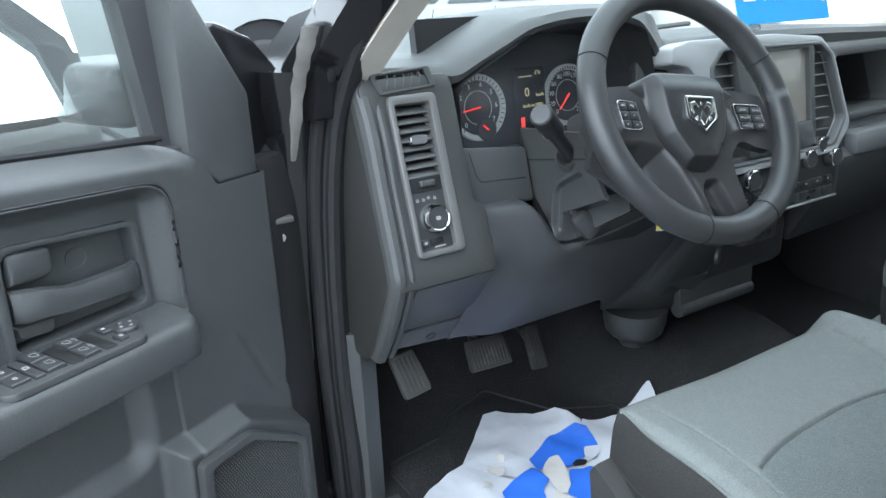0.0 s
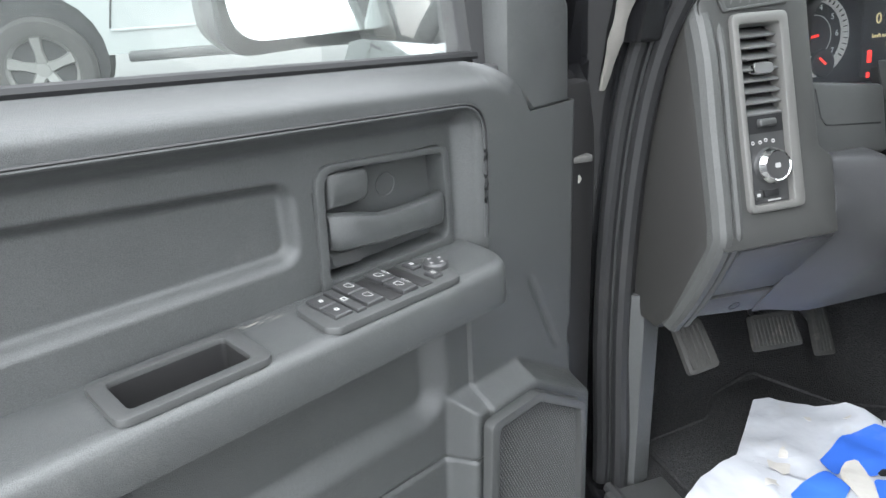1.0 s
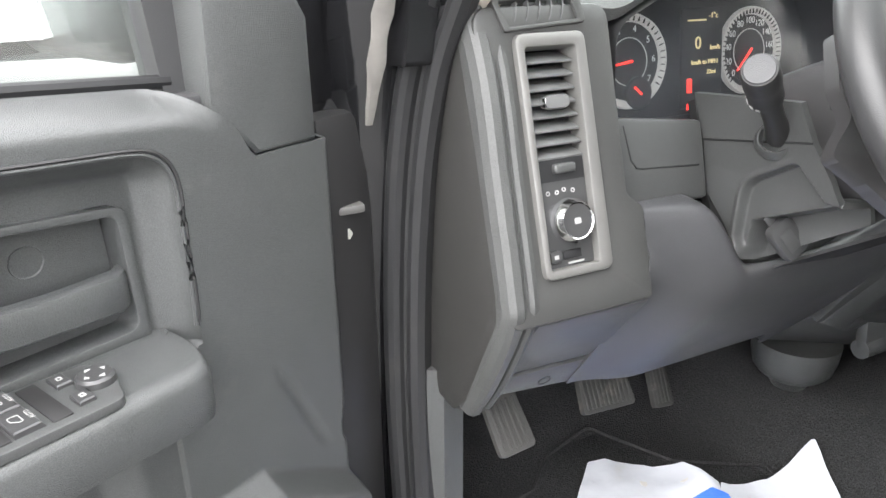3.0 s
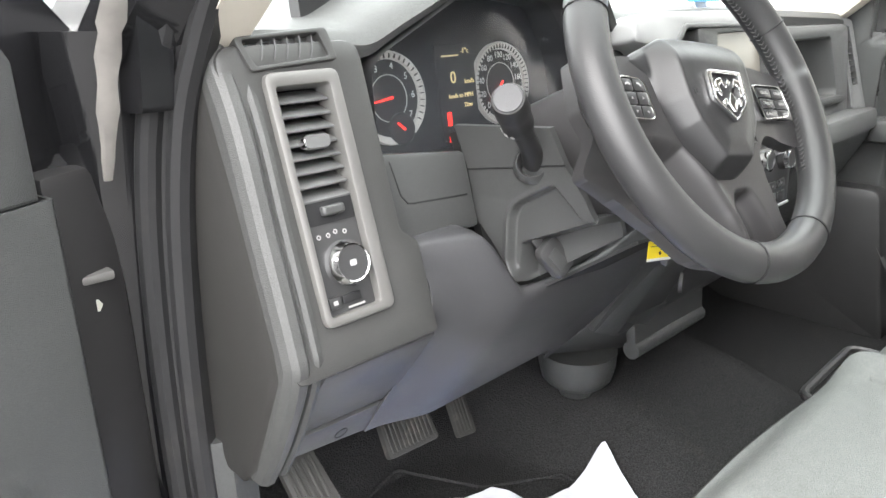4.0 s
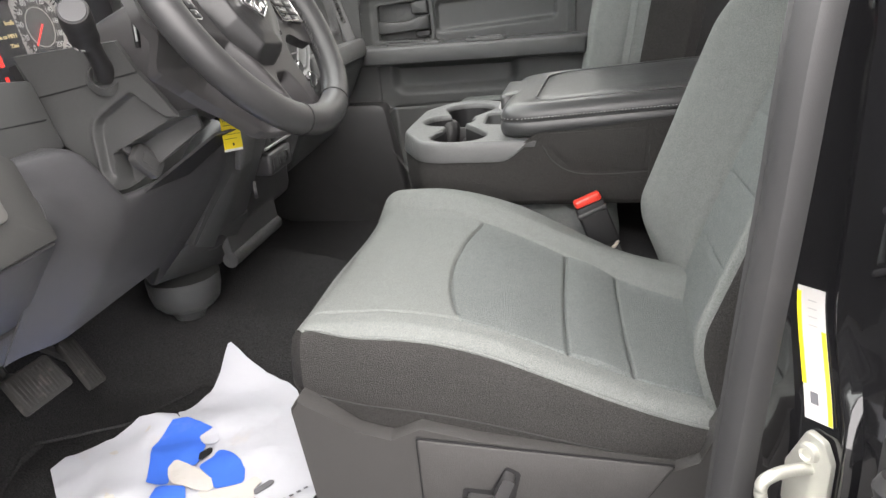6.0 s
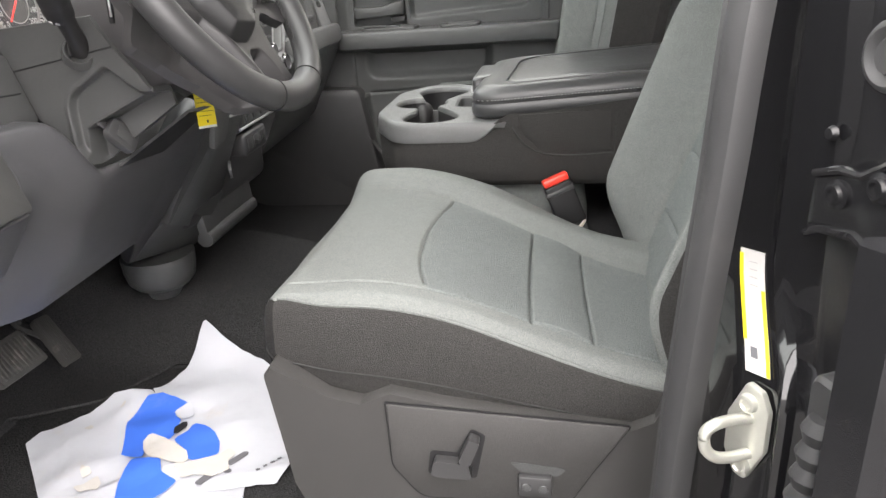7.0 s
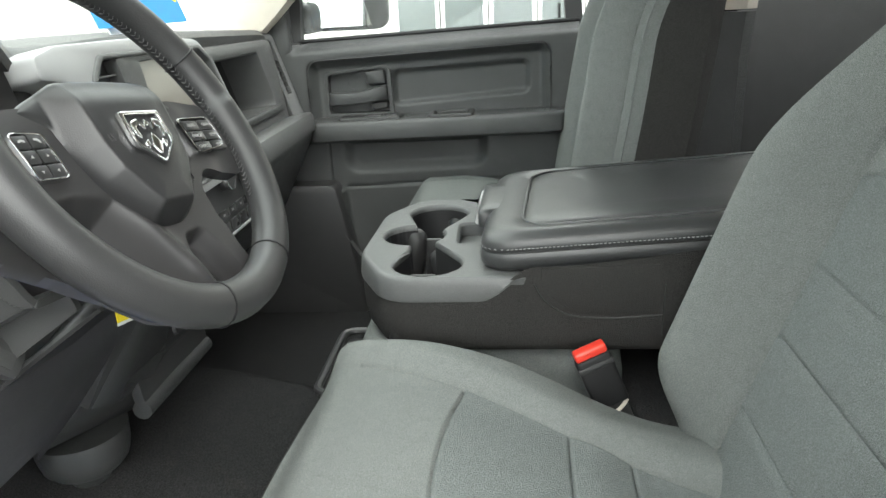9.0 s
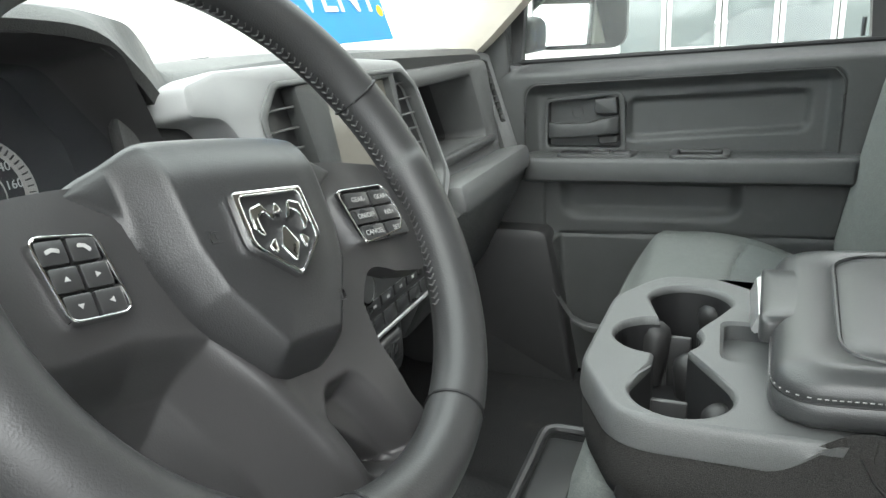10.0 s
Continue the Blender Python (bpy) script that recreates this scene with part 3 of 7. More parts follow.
        for a in (0.7005, 0.659):
            part("switch_well", box(a, a + 0.0145, 0.018, 0.079, zt(a) - 0.004, zt(a) + 0.0006, 0.001), WEBDARK, sw, M=M)
        k = part("mirror_knob", lathe([(0.0, 0.006), (0.0125, 0.006), (0.0145, 0.004), (0.015, -0.002), (0, -0.002)], 28), SMOOTHDARK, sw, "round mirror adjusting knob", M=M @ Matrix.Translation((0.627, 0.049, zt(0.627))))
        for a in range(4):
            c, d = math.cos(a * math.pi / 2 + 0.3), math.sin(a * math.pi / 2 + 0.3)
            part("symbol", plate([(0.0105 * c, 0.0105 * d), (0.007 * c - 0.0028 * d, 0.007 * d + 0.0028 * c), (0.007 * c + 0.0028 * d, 0.007 * d - 0.0028 * c)], [], 0, 0.0003), SYMBOL, k, M=M @ Matrix.Translation((0.627, 0.049, zt(0.627) + 0.0061)))
    else:
        part("switch_well", box(0.606, 0.668, 0.036, 0.066, zt(0.6) - 0.004, zt(0.6) + 0.001, 0.001), BLACK, sw, M=M)
        part("switch", box(0.676, 0.716, 0.034, 0.068, zt(0.65) - 0.003, zt(0.65) + 0.004, 0.002), SMOOTHDARK, sw, M=M)
        part("symbol", box(0.690, 0.702, 0.048, 0.054, zt(0.65) + 0.0041, zt(0.65) + 0.0046, 0), SYMBOL, sw, M=M)
        part("switch", box(0.726, 0.760, 0.034, 0.050, zt(0.65) - 0.003, zt(0.65) + 0.004, 0.002), SMOOTHDARK, sw, M=M)
        part("switch", box(0.726, 0.760, 0.053, 0.069, zt(0.65) - 0.003, zt(0.65) + 0.004, 0.002), SMOOTHDARK, sw, M=M)
    if driver:
        rs = random.Random(11)
        for i in range(16):
            s0, hh, ln = rs.uniform(0.795, 0.855), rs.uniform(0.004, 0.017), rs.uniform(0.004, 0.018)
            z0 = 1.2061 + 0.018 * (s0 - 0.55)
            part("scuff", loft([[(s0 + ln * f, hh + 0.0012 * f + a, z0 + b + 0.018 * ln * f) for a, b in ((-w, 0.0), (0.0, w * 0.5), (w, 0.0))] for f, w in ((0, 0.0001), (0.3, 0.0007), (0.7, 0.0005), (1, 0.0001))]), SCUFF, t, M=M)
    # inner handle: bezel, cup, pull, lock lever
    F = M @ axes((0, 0, 0), (1, 0, 0), (0, 0, 1), (0, 1, 0))
    oz = fillet([(0.552, 1.204), (0.743, 1.204), (0.737, 1.3415), (0.556, 1.3255)], [0.004, 0.004, 0.022, 0.014])
    iz = fillet([(0.562, 1.215), (0.732, 1.215), (0.7265, 1.3345), (0.565, 1.3185)], [0.010, 0.010, 0.018, 0.010])
    bz = part("handle_bezel", plate(oz, [iz], -0.012, 0.0035, 0.0015), TRIM, t, M=F)
    part("handle_cup", join(plate(iz, [], -0.030, -0.026), loft([[(0.643 + (a - 0.643) * 1.015, 1.268 + (b - 1.268) * 1.02, w) for a, b in iz] for w in (-0.028, 0.002)], cap=False)), TRIM, bz, M=F)
    bar = ((0.7245, -0.006, 1.2675, 0.0205), (0.716, 0.003, 1.2665, 0.0210), (0.69, 0.007, 1.2635, 0.0190), (0.662, 0.006, 1.2570, 0.0168), (0.63, 0.004, 1.2545, 0.0168), (0.60, 0.003, 1.2535, 0.0178), (0.574, 0.002, 1.2530, 0.0188), (0.564, -0.006, 1.2530, 0.0188))
    part("pull_handle", loft([[(s, h + a, zc + b * hh) for a, b in ((-0.007, -1.0), (0.000, -0.97), (0.0045, -0.80), (0.006, -0.2), (0.0065, 0.55), (0.0045, 0.86), (0.000, 0.98), (-0.007, 1.0), (-0.012, 0.0))] for s, h, zc, hh in bar]), TRIM, bz, "curved pull handle", M=M)
    part("lock_lever", loft([[(x, h, z) for x, z in fillet([(0.669 - k, 1.290 - k), (0.722 + k, 1.291 - k), (0.720 + k, 1.3305 + k), (0.668 - k, 1.325 + k)], [0.012, 0.002, 0.007, 0.006])] for h, k in ((-0.030, 0.0), (-0.006, 0.0), (-0.002, -0.0015), (0.000, -0.004))]), TRIM, bz, M=M)
    part("handle_foot", loft([[(x, h, z) for x, z in fillet([(0.680 - k, 1.220 - k), (0.724 + k, 1.224 - k), (0.725 + k, 1.243 + k), (0.676 - k, 1.240 + k)], [0.008, 0.008, 0.002, 0.002])] for h, k in ((-0.030, 0.0), (-0.010, 0.0), (-0.006, -0.003))]), DARK, bz, M=M)
    part("cup_dimple", lathe([(0, -0.0262), (0.012, -0.0255), (0.0135, -0.0245), (0.014, -0.026)], 24), TRIM, bz, M=F @ Matrix.Translation((0.628, 1.292, -0.0006)))
    # speaker
    G = M @ axes((0, 0.0790, 0), (1, 0, 0), (0, 0, 1), (0, 1, 0))
    so = fillet([(0.376, 0.62), (0.597, 0.62), (0.578, 0.991), (0.484, 0.992), (0.384, 0.926)], [0.01, 0.01, 0.012, 0.025, 0.02])
    si = fillet([(0.386, 0.63), (0.581, 0.63), (0.564, 0.978), (0.486, 0.979), (0.394, 0.918)], [0.01, 0.01, 0.012, 0.02, 0.015])
    sp = part("speaker_surround", plate(so, [si], -0.012, 0.003, 0.001), DARK, t, M=G)
    part("speaker_backing", plate(si, [], -0.010, -0.008), BLACK, sp, M=G)
    bmg = bmesh.new()
    for r in range(79):
        for c in range(48):
            a, b = 0.390 + c * 0.0043 + (r % 2) * 0.00215, 0.634 + r * 0.0044
            if a < 0.578 - 0.047 * (b - 0.63) and b < 0.976 - 0.64 * max(0, 0.488 - a):
                vs = [bmg.verts.new((a + 0.0016 * math.cos(q), b + 0.0016 * math.sin(q), -0.0075)) for q in (0.0, 1.57, 3.14, 4.71)]
                tip = bmg.verts.new((a, b, -0.005))
                for q in range(4):
                    bmg.faces.new((vs[q], vs[(q + 1) % 4], tip))
    part("speaker_mesh", bmg, TRIM, sp, "fine studded speaker mesh", M=G)["kind"] = "stuff"
    # window: sill seal, posts, glass, corner sail
    lean = 0.10
    ws = part("window_seal", tube(curve([(q, -0.014, D["sill"][0] + D["sill"][1] * (q - 0.506)) for q in (0.49, 0.8, 1.24)], 4), 0.006, 8), BLACK, t, M=M)
    fr = part("window_frame", loft([[(s + a, h + b - lean * (zz - 1.4), zz) for a, b in ((-0.022, -0.02), (0.022, -0.02), (0.022, 0.012), (-0.022, 0.012))] for s, h, zz in ((0.475, -0.02, 1.38), (0.487, -0.02, 1.62), (0.60, -0.02, 1.80), (0.80, -0.02, 1.865), (1.12, -0.02, 1.87), (1.20, -0.02, 1.84), (1.23, -0.02, 1.40))]), RUBBER, t, M=M)
    gl = part("window_glass", grid(2, 8, lambda u, v: (0.485 + 0.745 * u, -0.028 - lean * (0.46 * v), 1.40 + 0.46 * v)), SIDEGLASS, t, "slightly dirty tinted side window", M=M)
    gl.visible_shadow = False
    part("sail_panel", loft([[(s, h - 0.05 * max(0, zz - 1.38), zz) for s, zz in pts] for h, pts in ((-0.03, [(0.366, 1.347), (0.438, 1.3475), (0.456, 1.3685), (0.480, 1.391), (0.468, 1.61), (0.44, 1.60), (0.363, 1.46)]), (0.0265, [(0.366, 1.347), (0.438, 1.3475), (0.456, 1.3685), (0.478, 1.391), (0.464, 1.61), (0.44, 1.60), (0.363, 1.46)]), (0.0295, [(0.369, 1.350), (0.436, 1.3505), (0.453, 1.371), (0.472, 1.394), (0.458, 1.60), (0.44, 1.592), (0.369, 1.46)]))]), TRIM, t, M=M)
    part("sail_backing", box(0.362, 0.50, -0.02, 0.012, 1.30, 1.405, 0.004), SMOOTHDARK, t, M=M)
    if driver:
        Fm = M @ axes((0, -0.02, 0), (1, 0, 0), (0, 0, 1), (0, 1, 0))
        mm = part("mirror_mount", plate(fillet([(0.375, 1.34), (0.375, 1.56), (0.30, 1.53), (0.205, 1.43), (0.21, 1.375), (0.30, 1.36)], 0.012), [], -0.05, 0.0, 0.006), DIRTYBLACK, t, "black painted mirror mount", M=Fm)
        for a, b in ((0.285, 1.466), (0.262, 1.438), (0.255, 1.409)):
            part("body_plug", lathe([(0, 0.003), (0.0115, 0.003), (0.0135, 0.0), (0, 0)], 20), RUBBER, mm, M=Fm @ Matrix.Translation((a, b, 0)))
        part("mount_bolt", lathe([(0, 0.007), (0.005, 0.007), (0.006, 0.002), (0.008, 0.0), (0, 0)], 8), SILVER, mm, M=Fm @ Matrix.Translation((0.288, 1.406, 0)))
        part("mount_bracket", box(0.228, 0.268, -0.05, -0.012, 1.335, 1.372, 0.006), DIRTYBLACK, mm, M=M)
    # mirror on the outside
    mh = part("mirror_housing", loft([[(0.592 + a * k, -0.20 + d, 1.550 + b * k) for a, b in rrect(-0.118, 0.118, -0.124, 0.16, 0.045, 6)] for d, k in ((-0.0, 0.96), (-0.004, 1.0), (-0.03, 1.0), (-0.07, 0.93), (-0.10, 0.75), (-0.12, 0.4))]), SMOOTHDARK, t, "black folding side mirror", M=M)
    part("mirror_arm", box(0.36, 0.52, -0.27, -0.05, 1.425, 1.51, 0.025, 3), SMOOTHDARK, t, M=M)
    turn = Matrix.Translation((0.592, -0.192, 1.550)) @ Matrix.Rotation(radians(-10 if driver else -16), 4, "Z") @ Matrix.Rotation(radians(20 if driver else 4), 4, "X")
    part("mirror_glass", plate(rrect(-0.108, 0.108, -0.112, 0.15, 0.038, 6), [], 0, 0.003), MIRROR, mh, M=M @ turn @ axes((0, 0, 0), (1, 0, 0), (0, 0, 1), (0, 1, 0)))
    if not driver:
        part("lock_knob", tube([(1.188, 0.0, 1.44), (1.188, 0.0, 1.475)], 0.004, 8), SMOOTHDARK, t, M=M)
    return t


make_door(DOOR_L, True)
make_door(DOOR_R, False)


# ---- seats ----
def two_cloths(ob, test):
    """Gives the faces of the insert the ribbed cloth."""
    ob.data.materials.append(CLOTHIN)
    loc = ob.location + (ob.parent.location if ob.parent else Vector((0, 0, 0)))
    ob.data.materials.append(DARKCLOTH)
    for p in ob.data.polygons:
        p.material_index = int(test(p.center + loc))


def make_seat(cx, flip, label, driver, fwd=0.0, lean=0.33, fade=(1.30, 1.55)):
    """A bucket seat whose cushion spans 0.53 m; local x runs inboard when flip is 1."""
    t = thing("front_seat", label, "car seat", "front seats", at=(cx, 0.6, 0.66))
    X = lambda a: cx + flip * a
    sw_ = 0.0019 if driver else 0.003

    def top(u, v):
        a = (-0.265 + 0.53 * u) * (1 - 0.05 * smooth(0.80, 1.0, v) ** 2)
        y = 0.30 + (0.577 - 0.055 * (abs(a) / 0.265) ** 6 - 0.012 * smooth(0.0, 0.26, abs(a))) * v
        z = 0.905 + 0.125 * smooth(0.30, 0.76, y)
        inner = 0.10 + 0.232 * (y - 0.337)
        ai = a - inner + 0.19 if a > 0 else a
        z += 0.030 * smooth(0.0, -0.26, a) * (1 - 0.55 * smooth(0.58, 0.82, y)) + 0.012 * smooth(0.16, 0.24, ai)
        z += 0.018 * smooth(0.18, 0.225, ai) * (1 - smooth(0.235, 0.265, a))
        z -= 0.02 * smooth(0.17, 0.24, a) * smooth(0.62, 0.4, y)
        z -= 0.050 * smooth(0.80, 0.875, y) ** 2 + 0.03 * smooth(0.235, 0.265, abs(a)) ** 2 * (0.4 if a < 0 else 1.8)
        # seams
        arc = 0.649 + 0.031 * (1 - (a / 0.20) ** 2) if abs(a) < 0.2 else 9
        g = 0
        for d in (abs(a - inner) if y < 0.80 else 1, abs(a + 0.212) if y < 0.83 else 1):
            g = max(g, math.exp(-(d / sw_) ** 2) * 0.8)
        if -0.212 < a < inner:
            for d in (abs(y - arc), abs(y - 0.521 - 0.004 * (1 - (a / 0.2) ** 2)), abs(y - 0.445)):
                g = max(g, math.exp(-(d / sw_) ** 2))
            z += 0.006 * math.sin(max(0, min(1, (y - 0.445) / 0.078)) * math.pi)
        z -= 0.006 * g
        return (X(a), y, z)
    cu = part("cushion_top", grid(300 if driver else 120, 320 if driver else 130, top, 0.0), CLOTH, t, "grey cloth cushion with sewn seams", angle=60)

    def insert(q):
        a = (q.x - cx) * flip
        return -0.212 < a < 0.10 + 0.232 * (q.y - 0.337) and q.y < 0.649 + 0.031 * (1 - (a / 0.20) ** 2)
    two_cloths(cu, insert)
    # dark side band, hanging from the edge of the top
    rim_uv = [(0.0, i / 40) for i in range(41)] + [(i / 40, 1.0) for i in range(1, 41)] + [(1.0, 1 - i / 40) for i in range(1, 41)]
    edge = [Vector(top(u, v)) for u, v in rim_uv]
    rings = []
    for k, f in ((0.0, 0.0), (0.003, 0.04), (0.008, 0.25), (0.010, 0.55), (0.007, 0.85), (-0.004, 1.0)):
        ring = []
        for i, p in enumerate(edge):
            d = edge[min(i + 2, len(edge) - 1)] - edge[max(i - 2, 0)]
            o = Vector((-d.y, d.x, 0)).normalized() * flip
            zb = 0.872 + 0.045 * smooth(0.40, 0.86, p.y)
            q = p + o * k
            ring.append((q.x, q.y, p.z * (1 - f) + min(zb, p.z - 0.02) * f))
        rings.append(ring)
    part("cushion_side", loft(rings, closed=False), DARKCLOTH, t, "dark cloth side band")
    part("side_seam", tube([Vector(rings[3][i]).lerp(Vector(rings[4][i]), 0.35) + Vector((-flip * 0.0008, 0, 0)) for i in range(2, 52)], 0.0013, 5), INK, t)
    part("edge_piping", tube([Vector(top(0.004, 0.06 + 0.93 * i / 40)) + Vector((0, 0, 0.001)) for i in range(41)], 0.0022, 6), CLOTH, t)
    # plastic valance
    xo = X(-0.285)
    def val(w):
        s = -flip
        return [(xo + s * w, y, z) for y, z in ((0.29, 0.76), (0.29, 0.99), (0.345, 0.99), (0.380, 0.908), (0.405, 0.896), (0.62, 0.924), (0.686, 0.938), (0.722, 0.921), (0.762, 0.931), (0.800, 0.953), (0.828, 0.968), (0.838, 0.955), (0.820, 0.80), (0.79, 0.72), (0.33, 0.72))]
    part("side_valance", loft([val(-0.03), val(0.0), [(x - flip * 0.006, 0.006 + y * 0.99, z * 0.995 + 0.003) for x, y, z in val(0.0)]]), VALANCE, t, "charcoal plastic seat valance")
    if driver:
        Pm = axes((xo - 0.0065, 0, 0), (0, -1, 0), (0, 0, 1))
        pshape = fillet([(-0.690, 0.924), (-0.408, 0.902), (-0.448, 0.838), (-0.475, 0.79), (-0.655, 0.79), (-0.688, 0.835)], [0.003, 0.003, 0.02, 0.02, 0.03, 0.02])
        part("panel_gap", plate([(-0.56 + (x + 0.56) * 1.012, 0.85 + (y - 0.85) * 1.03) for x, y in pshape], [], 0, 0.0022), BLACK, t, M=Pm)
        pn = part("control_panel", plate(pshape, [], 0, 0.004, 0.002), VALANCE, t, M=Pm)
        Pm = Pm @ Matrix.Translation((0, 0.024, 0))
        part("seat_switch", loft([[(a, b, w) for a, b in fillet([(-0.640, 0.810), (-0.590, 0.806), (-0.594, 0.828), (-0.634, 0.832)], 0.005)] for w in (0.003, 0.018)]), SMOOTHDARK, pn, M=Pm)
        part("recline_lever", loft([[(a, b, w) for a, b in fillet([(-0.606, 0.832), (-0.592, 0.827), (-0.579, 0.860), (-0.591, 0.866)], 0.004)] for w in (0.003, 0.02)]), SMOOTHDARK, pn, M=Pm)
        part("switch_well", plate(fillet([(-0.645, 0.803), (-0.586, 0.799), (-0.573, 0.862), (-0.590, 0.871), (-0.608, 0.836), (-0.640, 0.838)], 0.005), [], 0.0042, 0.0046), BLACK, pn, M=Pm)
        part("lumbar_button", lathe([(0, 0.002), (0.005, 0.0015), (0.006, 0.0), (0, 0)], 14), TRIM, pn, M=Pm @ Matrix.Translation((-0.526, 0.796, 0.014)))
        part("lumbar_button", lathe([(0, 0.002), (0.005, 0.0015), (0.006, 0.0), (0, 0)], 14), TRIM, pn, M=Pm @ Matrix.Translation((-0.506, 0.794, 0.014)))
        part("lumbar_recess", plate(fillet([(-0.548, 0.826), (-0.478, 0.818), (-0.490, 0.806), (-0.534, 0.812)], 0.004), [], 0.0041, 0.005), TRIM, pn, M=Pm)
        part("lumbar_switch", box(-0.536, -0.496, 0.782, 0.810, 0.003, 0.014, 0.003), SMOOTHDARK, pn, M=Pm)
    part("seat_rail", box(min(X(-0.24), X(-0.2)), max(X(-0.24), X(-0.2)), 0.20, 0.80, 0.66, 0.74, 0.004), SMOOTHDARK, t)
    part("seat_rail", box(min(X(0.24), X(0.2)), max(X(0.24), X(0.2)), 0.20, 0.80, 0.66, 0.74, 0.004), SMOOTHDARK, t)
    part("seat_pan", box(cx - 0.24, cx + 0.24, 0.27, 0.80, 0.72, 0.88, 0.02), SMOOTHDARK, t)

    # backrest
    def face(u, v):
        a = -0.262 + 0.524 * u
        z = 0.885 + 0.70 * v
        yc = 0.335 + fwd - lean * (z - 0.90)
        b = smooth(0.150, 0.235, abs(a)) * (1 - smooth(*fade, z)) * smooth(0.86, 1.05, z)
        y = yc + (0.088 if a < 0 else 0.10) * b
        y -= 0.14 * smooth(0.236, 0.262, abs(a)) ** 2
        w = 1 - 0.18 * smooth(1.25, 1.58, z)
        g = 0
        ins = abs(abs(a) - 0.162)
        g = math.exp(-(ins / 0.003) ** 2) if z < 1.42 else 0
        if abs(a) < 0.162:
            top_arc = 1.295 + 0.025 * (1 - (a / 0.162) ** 2)
            g = max(g, *(math.exp(-((z - q) / 0.003) ** 2) for q in (1.0, 1.10, 1.19, top_arc)))
        y -= 0.0065 * g
        y -= 0.10 * smooth(1.50, 1.585, z) ** 2
        return (X(a * w), y, z)
    back = part("backrest", grid(300, 180, face, 0.0), CLOTH, t, "grey cloth backrest with bolsters", angle=60)

    def back_insert(q):
        a = (q.x - cx) * flip
        edge = 0.2440 if driver else 0.2525
        if abs(a) > edge * (1 - 0.18 * smooth(1.25, 1.58, q.z)):
            return 2
        return abs(a) < 0.162 and q.z < 1.295 + 0.025 * (1 - (a / 0.162) ** 2)
    two_cloths(back, back_insert)
    rings = []
    for v in [i / 24 for i in range(25)]:
        z = 0.885 + 0.70 * v
        yc = 0.335 + fwd - lean * (z - 0.90)
        w = 1 - 0.18 * smooth(1.25, 1.58, z)
        b = (1 - smooth(*fade, z)) * smooth(0.86, 1.05, z)
        yf = yc + 0.10 * b - 0.10 * smooth(1.50, 1.585, z) ** 2 - 0.055
        rings.append([(X(a * w), y, z) for a, y in ((-0.20, yc - 0.05), (-0.262, yf - 0.02), (-0.268, yf - 0.035), (-0.268, yf - 0.06), (-0.262, yc - 0.11), (-0.22, yc - 0.14), (0.22, yc - 0.14), (0.262, yc - 0.11), (0.268, yf - 0.06), (0.268, yf - 0.035), (0.262, yf - 0.02), (0.20, yc - 0.05))])
    cover = part("backrest_cover", loft(rings), DARKCLOTH, back, "dark cloth sides and rear of the backrest")
    if not driver:
        # the pale cloth wraps round the inner side as far as a seam
        cover.data.materials.append(CLOTH)
        for face_ in cover.data.polygons:
            q = face_.center
            if q.x < cx and q.y > 0.335 + fwd - lean * (q.z - 0.90) + 0.10 * (1 - smooth(*fade, q.z)) - 0.105:
                face_.material_index = 1
        part("side_seam", tube([(X(0.2685 * (1 - 0.18 * smooth(1.25, 1.58, z))), 0.335 + fwd - lean * (z - 0.90) + 0.10 * (1 - smooth(*fade, z)) - 0.089, z) for z in [1.0 + 0.04 * k for k in range(14)]], 0.002, 5), CLOTH, back)
    part("headrest", loft([[(cx + a * k, -0.02 + b * k - 0.1 * (zz - 1.65), zz) for a, b in rrect(-0.13, 0.13, -0.05, 0.05, 0.04)] for zz, k in ((1.62, 0.85), (1.64, 1.0), (1.74, 1.0), (1.79, 0.9), (1.81, 0.6))]), DARKCLOTH, t)
    return t


make_seat(-0.425, 1, "grey cloth driver seat with dark side bands and power controls", True, 0.012, 0.36)
make_seat(0.575, -1, "grey cloth passenger seat with dark side bands", False, 0.085, 0.16, (1.40, 1.75))

# seat belt buckle between seat and console
bk = thing("seat_belt_buckle", "black seat belt buckle with a red release button", "seat belt", at=(-0.15, 0.44, 0.9))
MBk = Matrix.Translation((-0.148, 0.474, 0.992)) @ Matrix.Rotation(radians(-22), 4, "X") @ Matrix.Rotation(radians(10), 4, "Z")
part("housing", box(-0.012, 0.012, -0.026, 0.026, -0.06, 0.024, 0.005, 3), BLACK, bk, M=MBk)
part("collar", box(-0.0135, 0.0135, -0.0275, 0.0275, 0.004, 0.014, 0.003, 2), SMOOTHDARK, bk, M=MBk)
part("release_button", box(-0.013, 0.009, -0.024, 0.024, 0.024, 0.038, 0.004, 3), RED, bk, "red release button", M=MBk)
part("strap", box(-0.004, 0.004, -0.022, 0.022, -0.13, -0.058, 0.002), RUBBER, bk, M=MBk)
part("wire_clip", tube(curve([(-0.165, 0.468, 0.928), (-0.160, 0.450, 0.926), (-0.152, 0.436, 0.934), (-0.150, 0.430, 0.944)], 4), 0.003, 6), BEIGE, bk)

# ---- centre console ----
con = thing("centre_console", "charcoal folding centre console with cup holders and padded lid", "console", at=(0.09, 0.55, 1.0))
XA, XB = -0.118, 0.312
co = fillet([(XA, 0.10), (XB, 0.10), (XB, 0.775), (XB - 0.10, 0.832), (XA + 0.115, 0.838), (XA, 0.780)], [0.0, 0.0, 0.06, 0.10, 0.10, 0.07], 10)
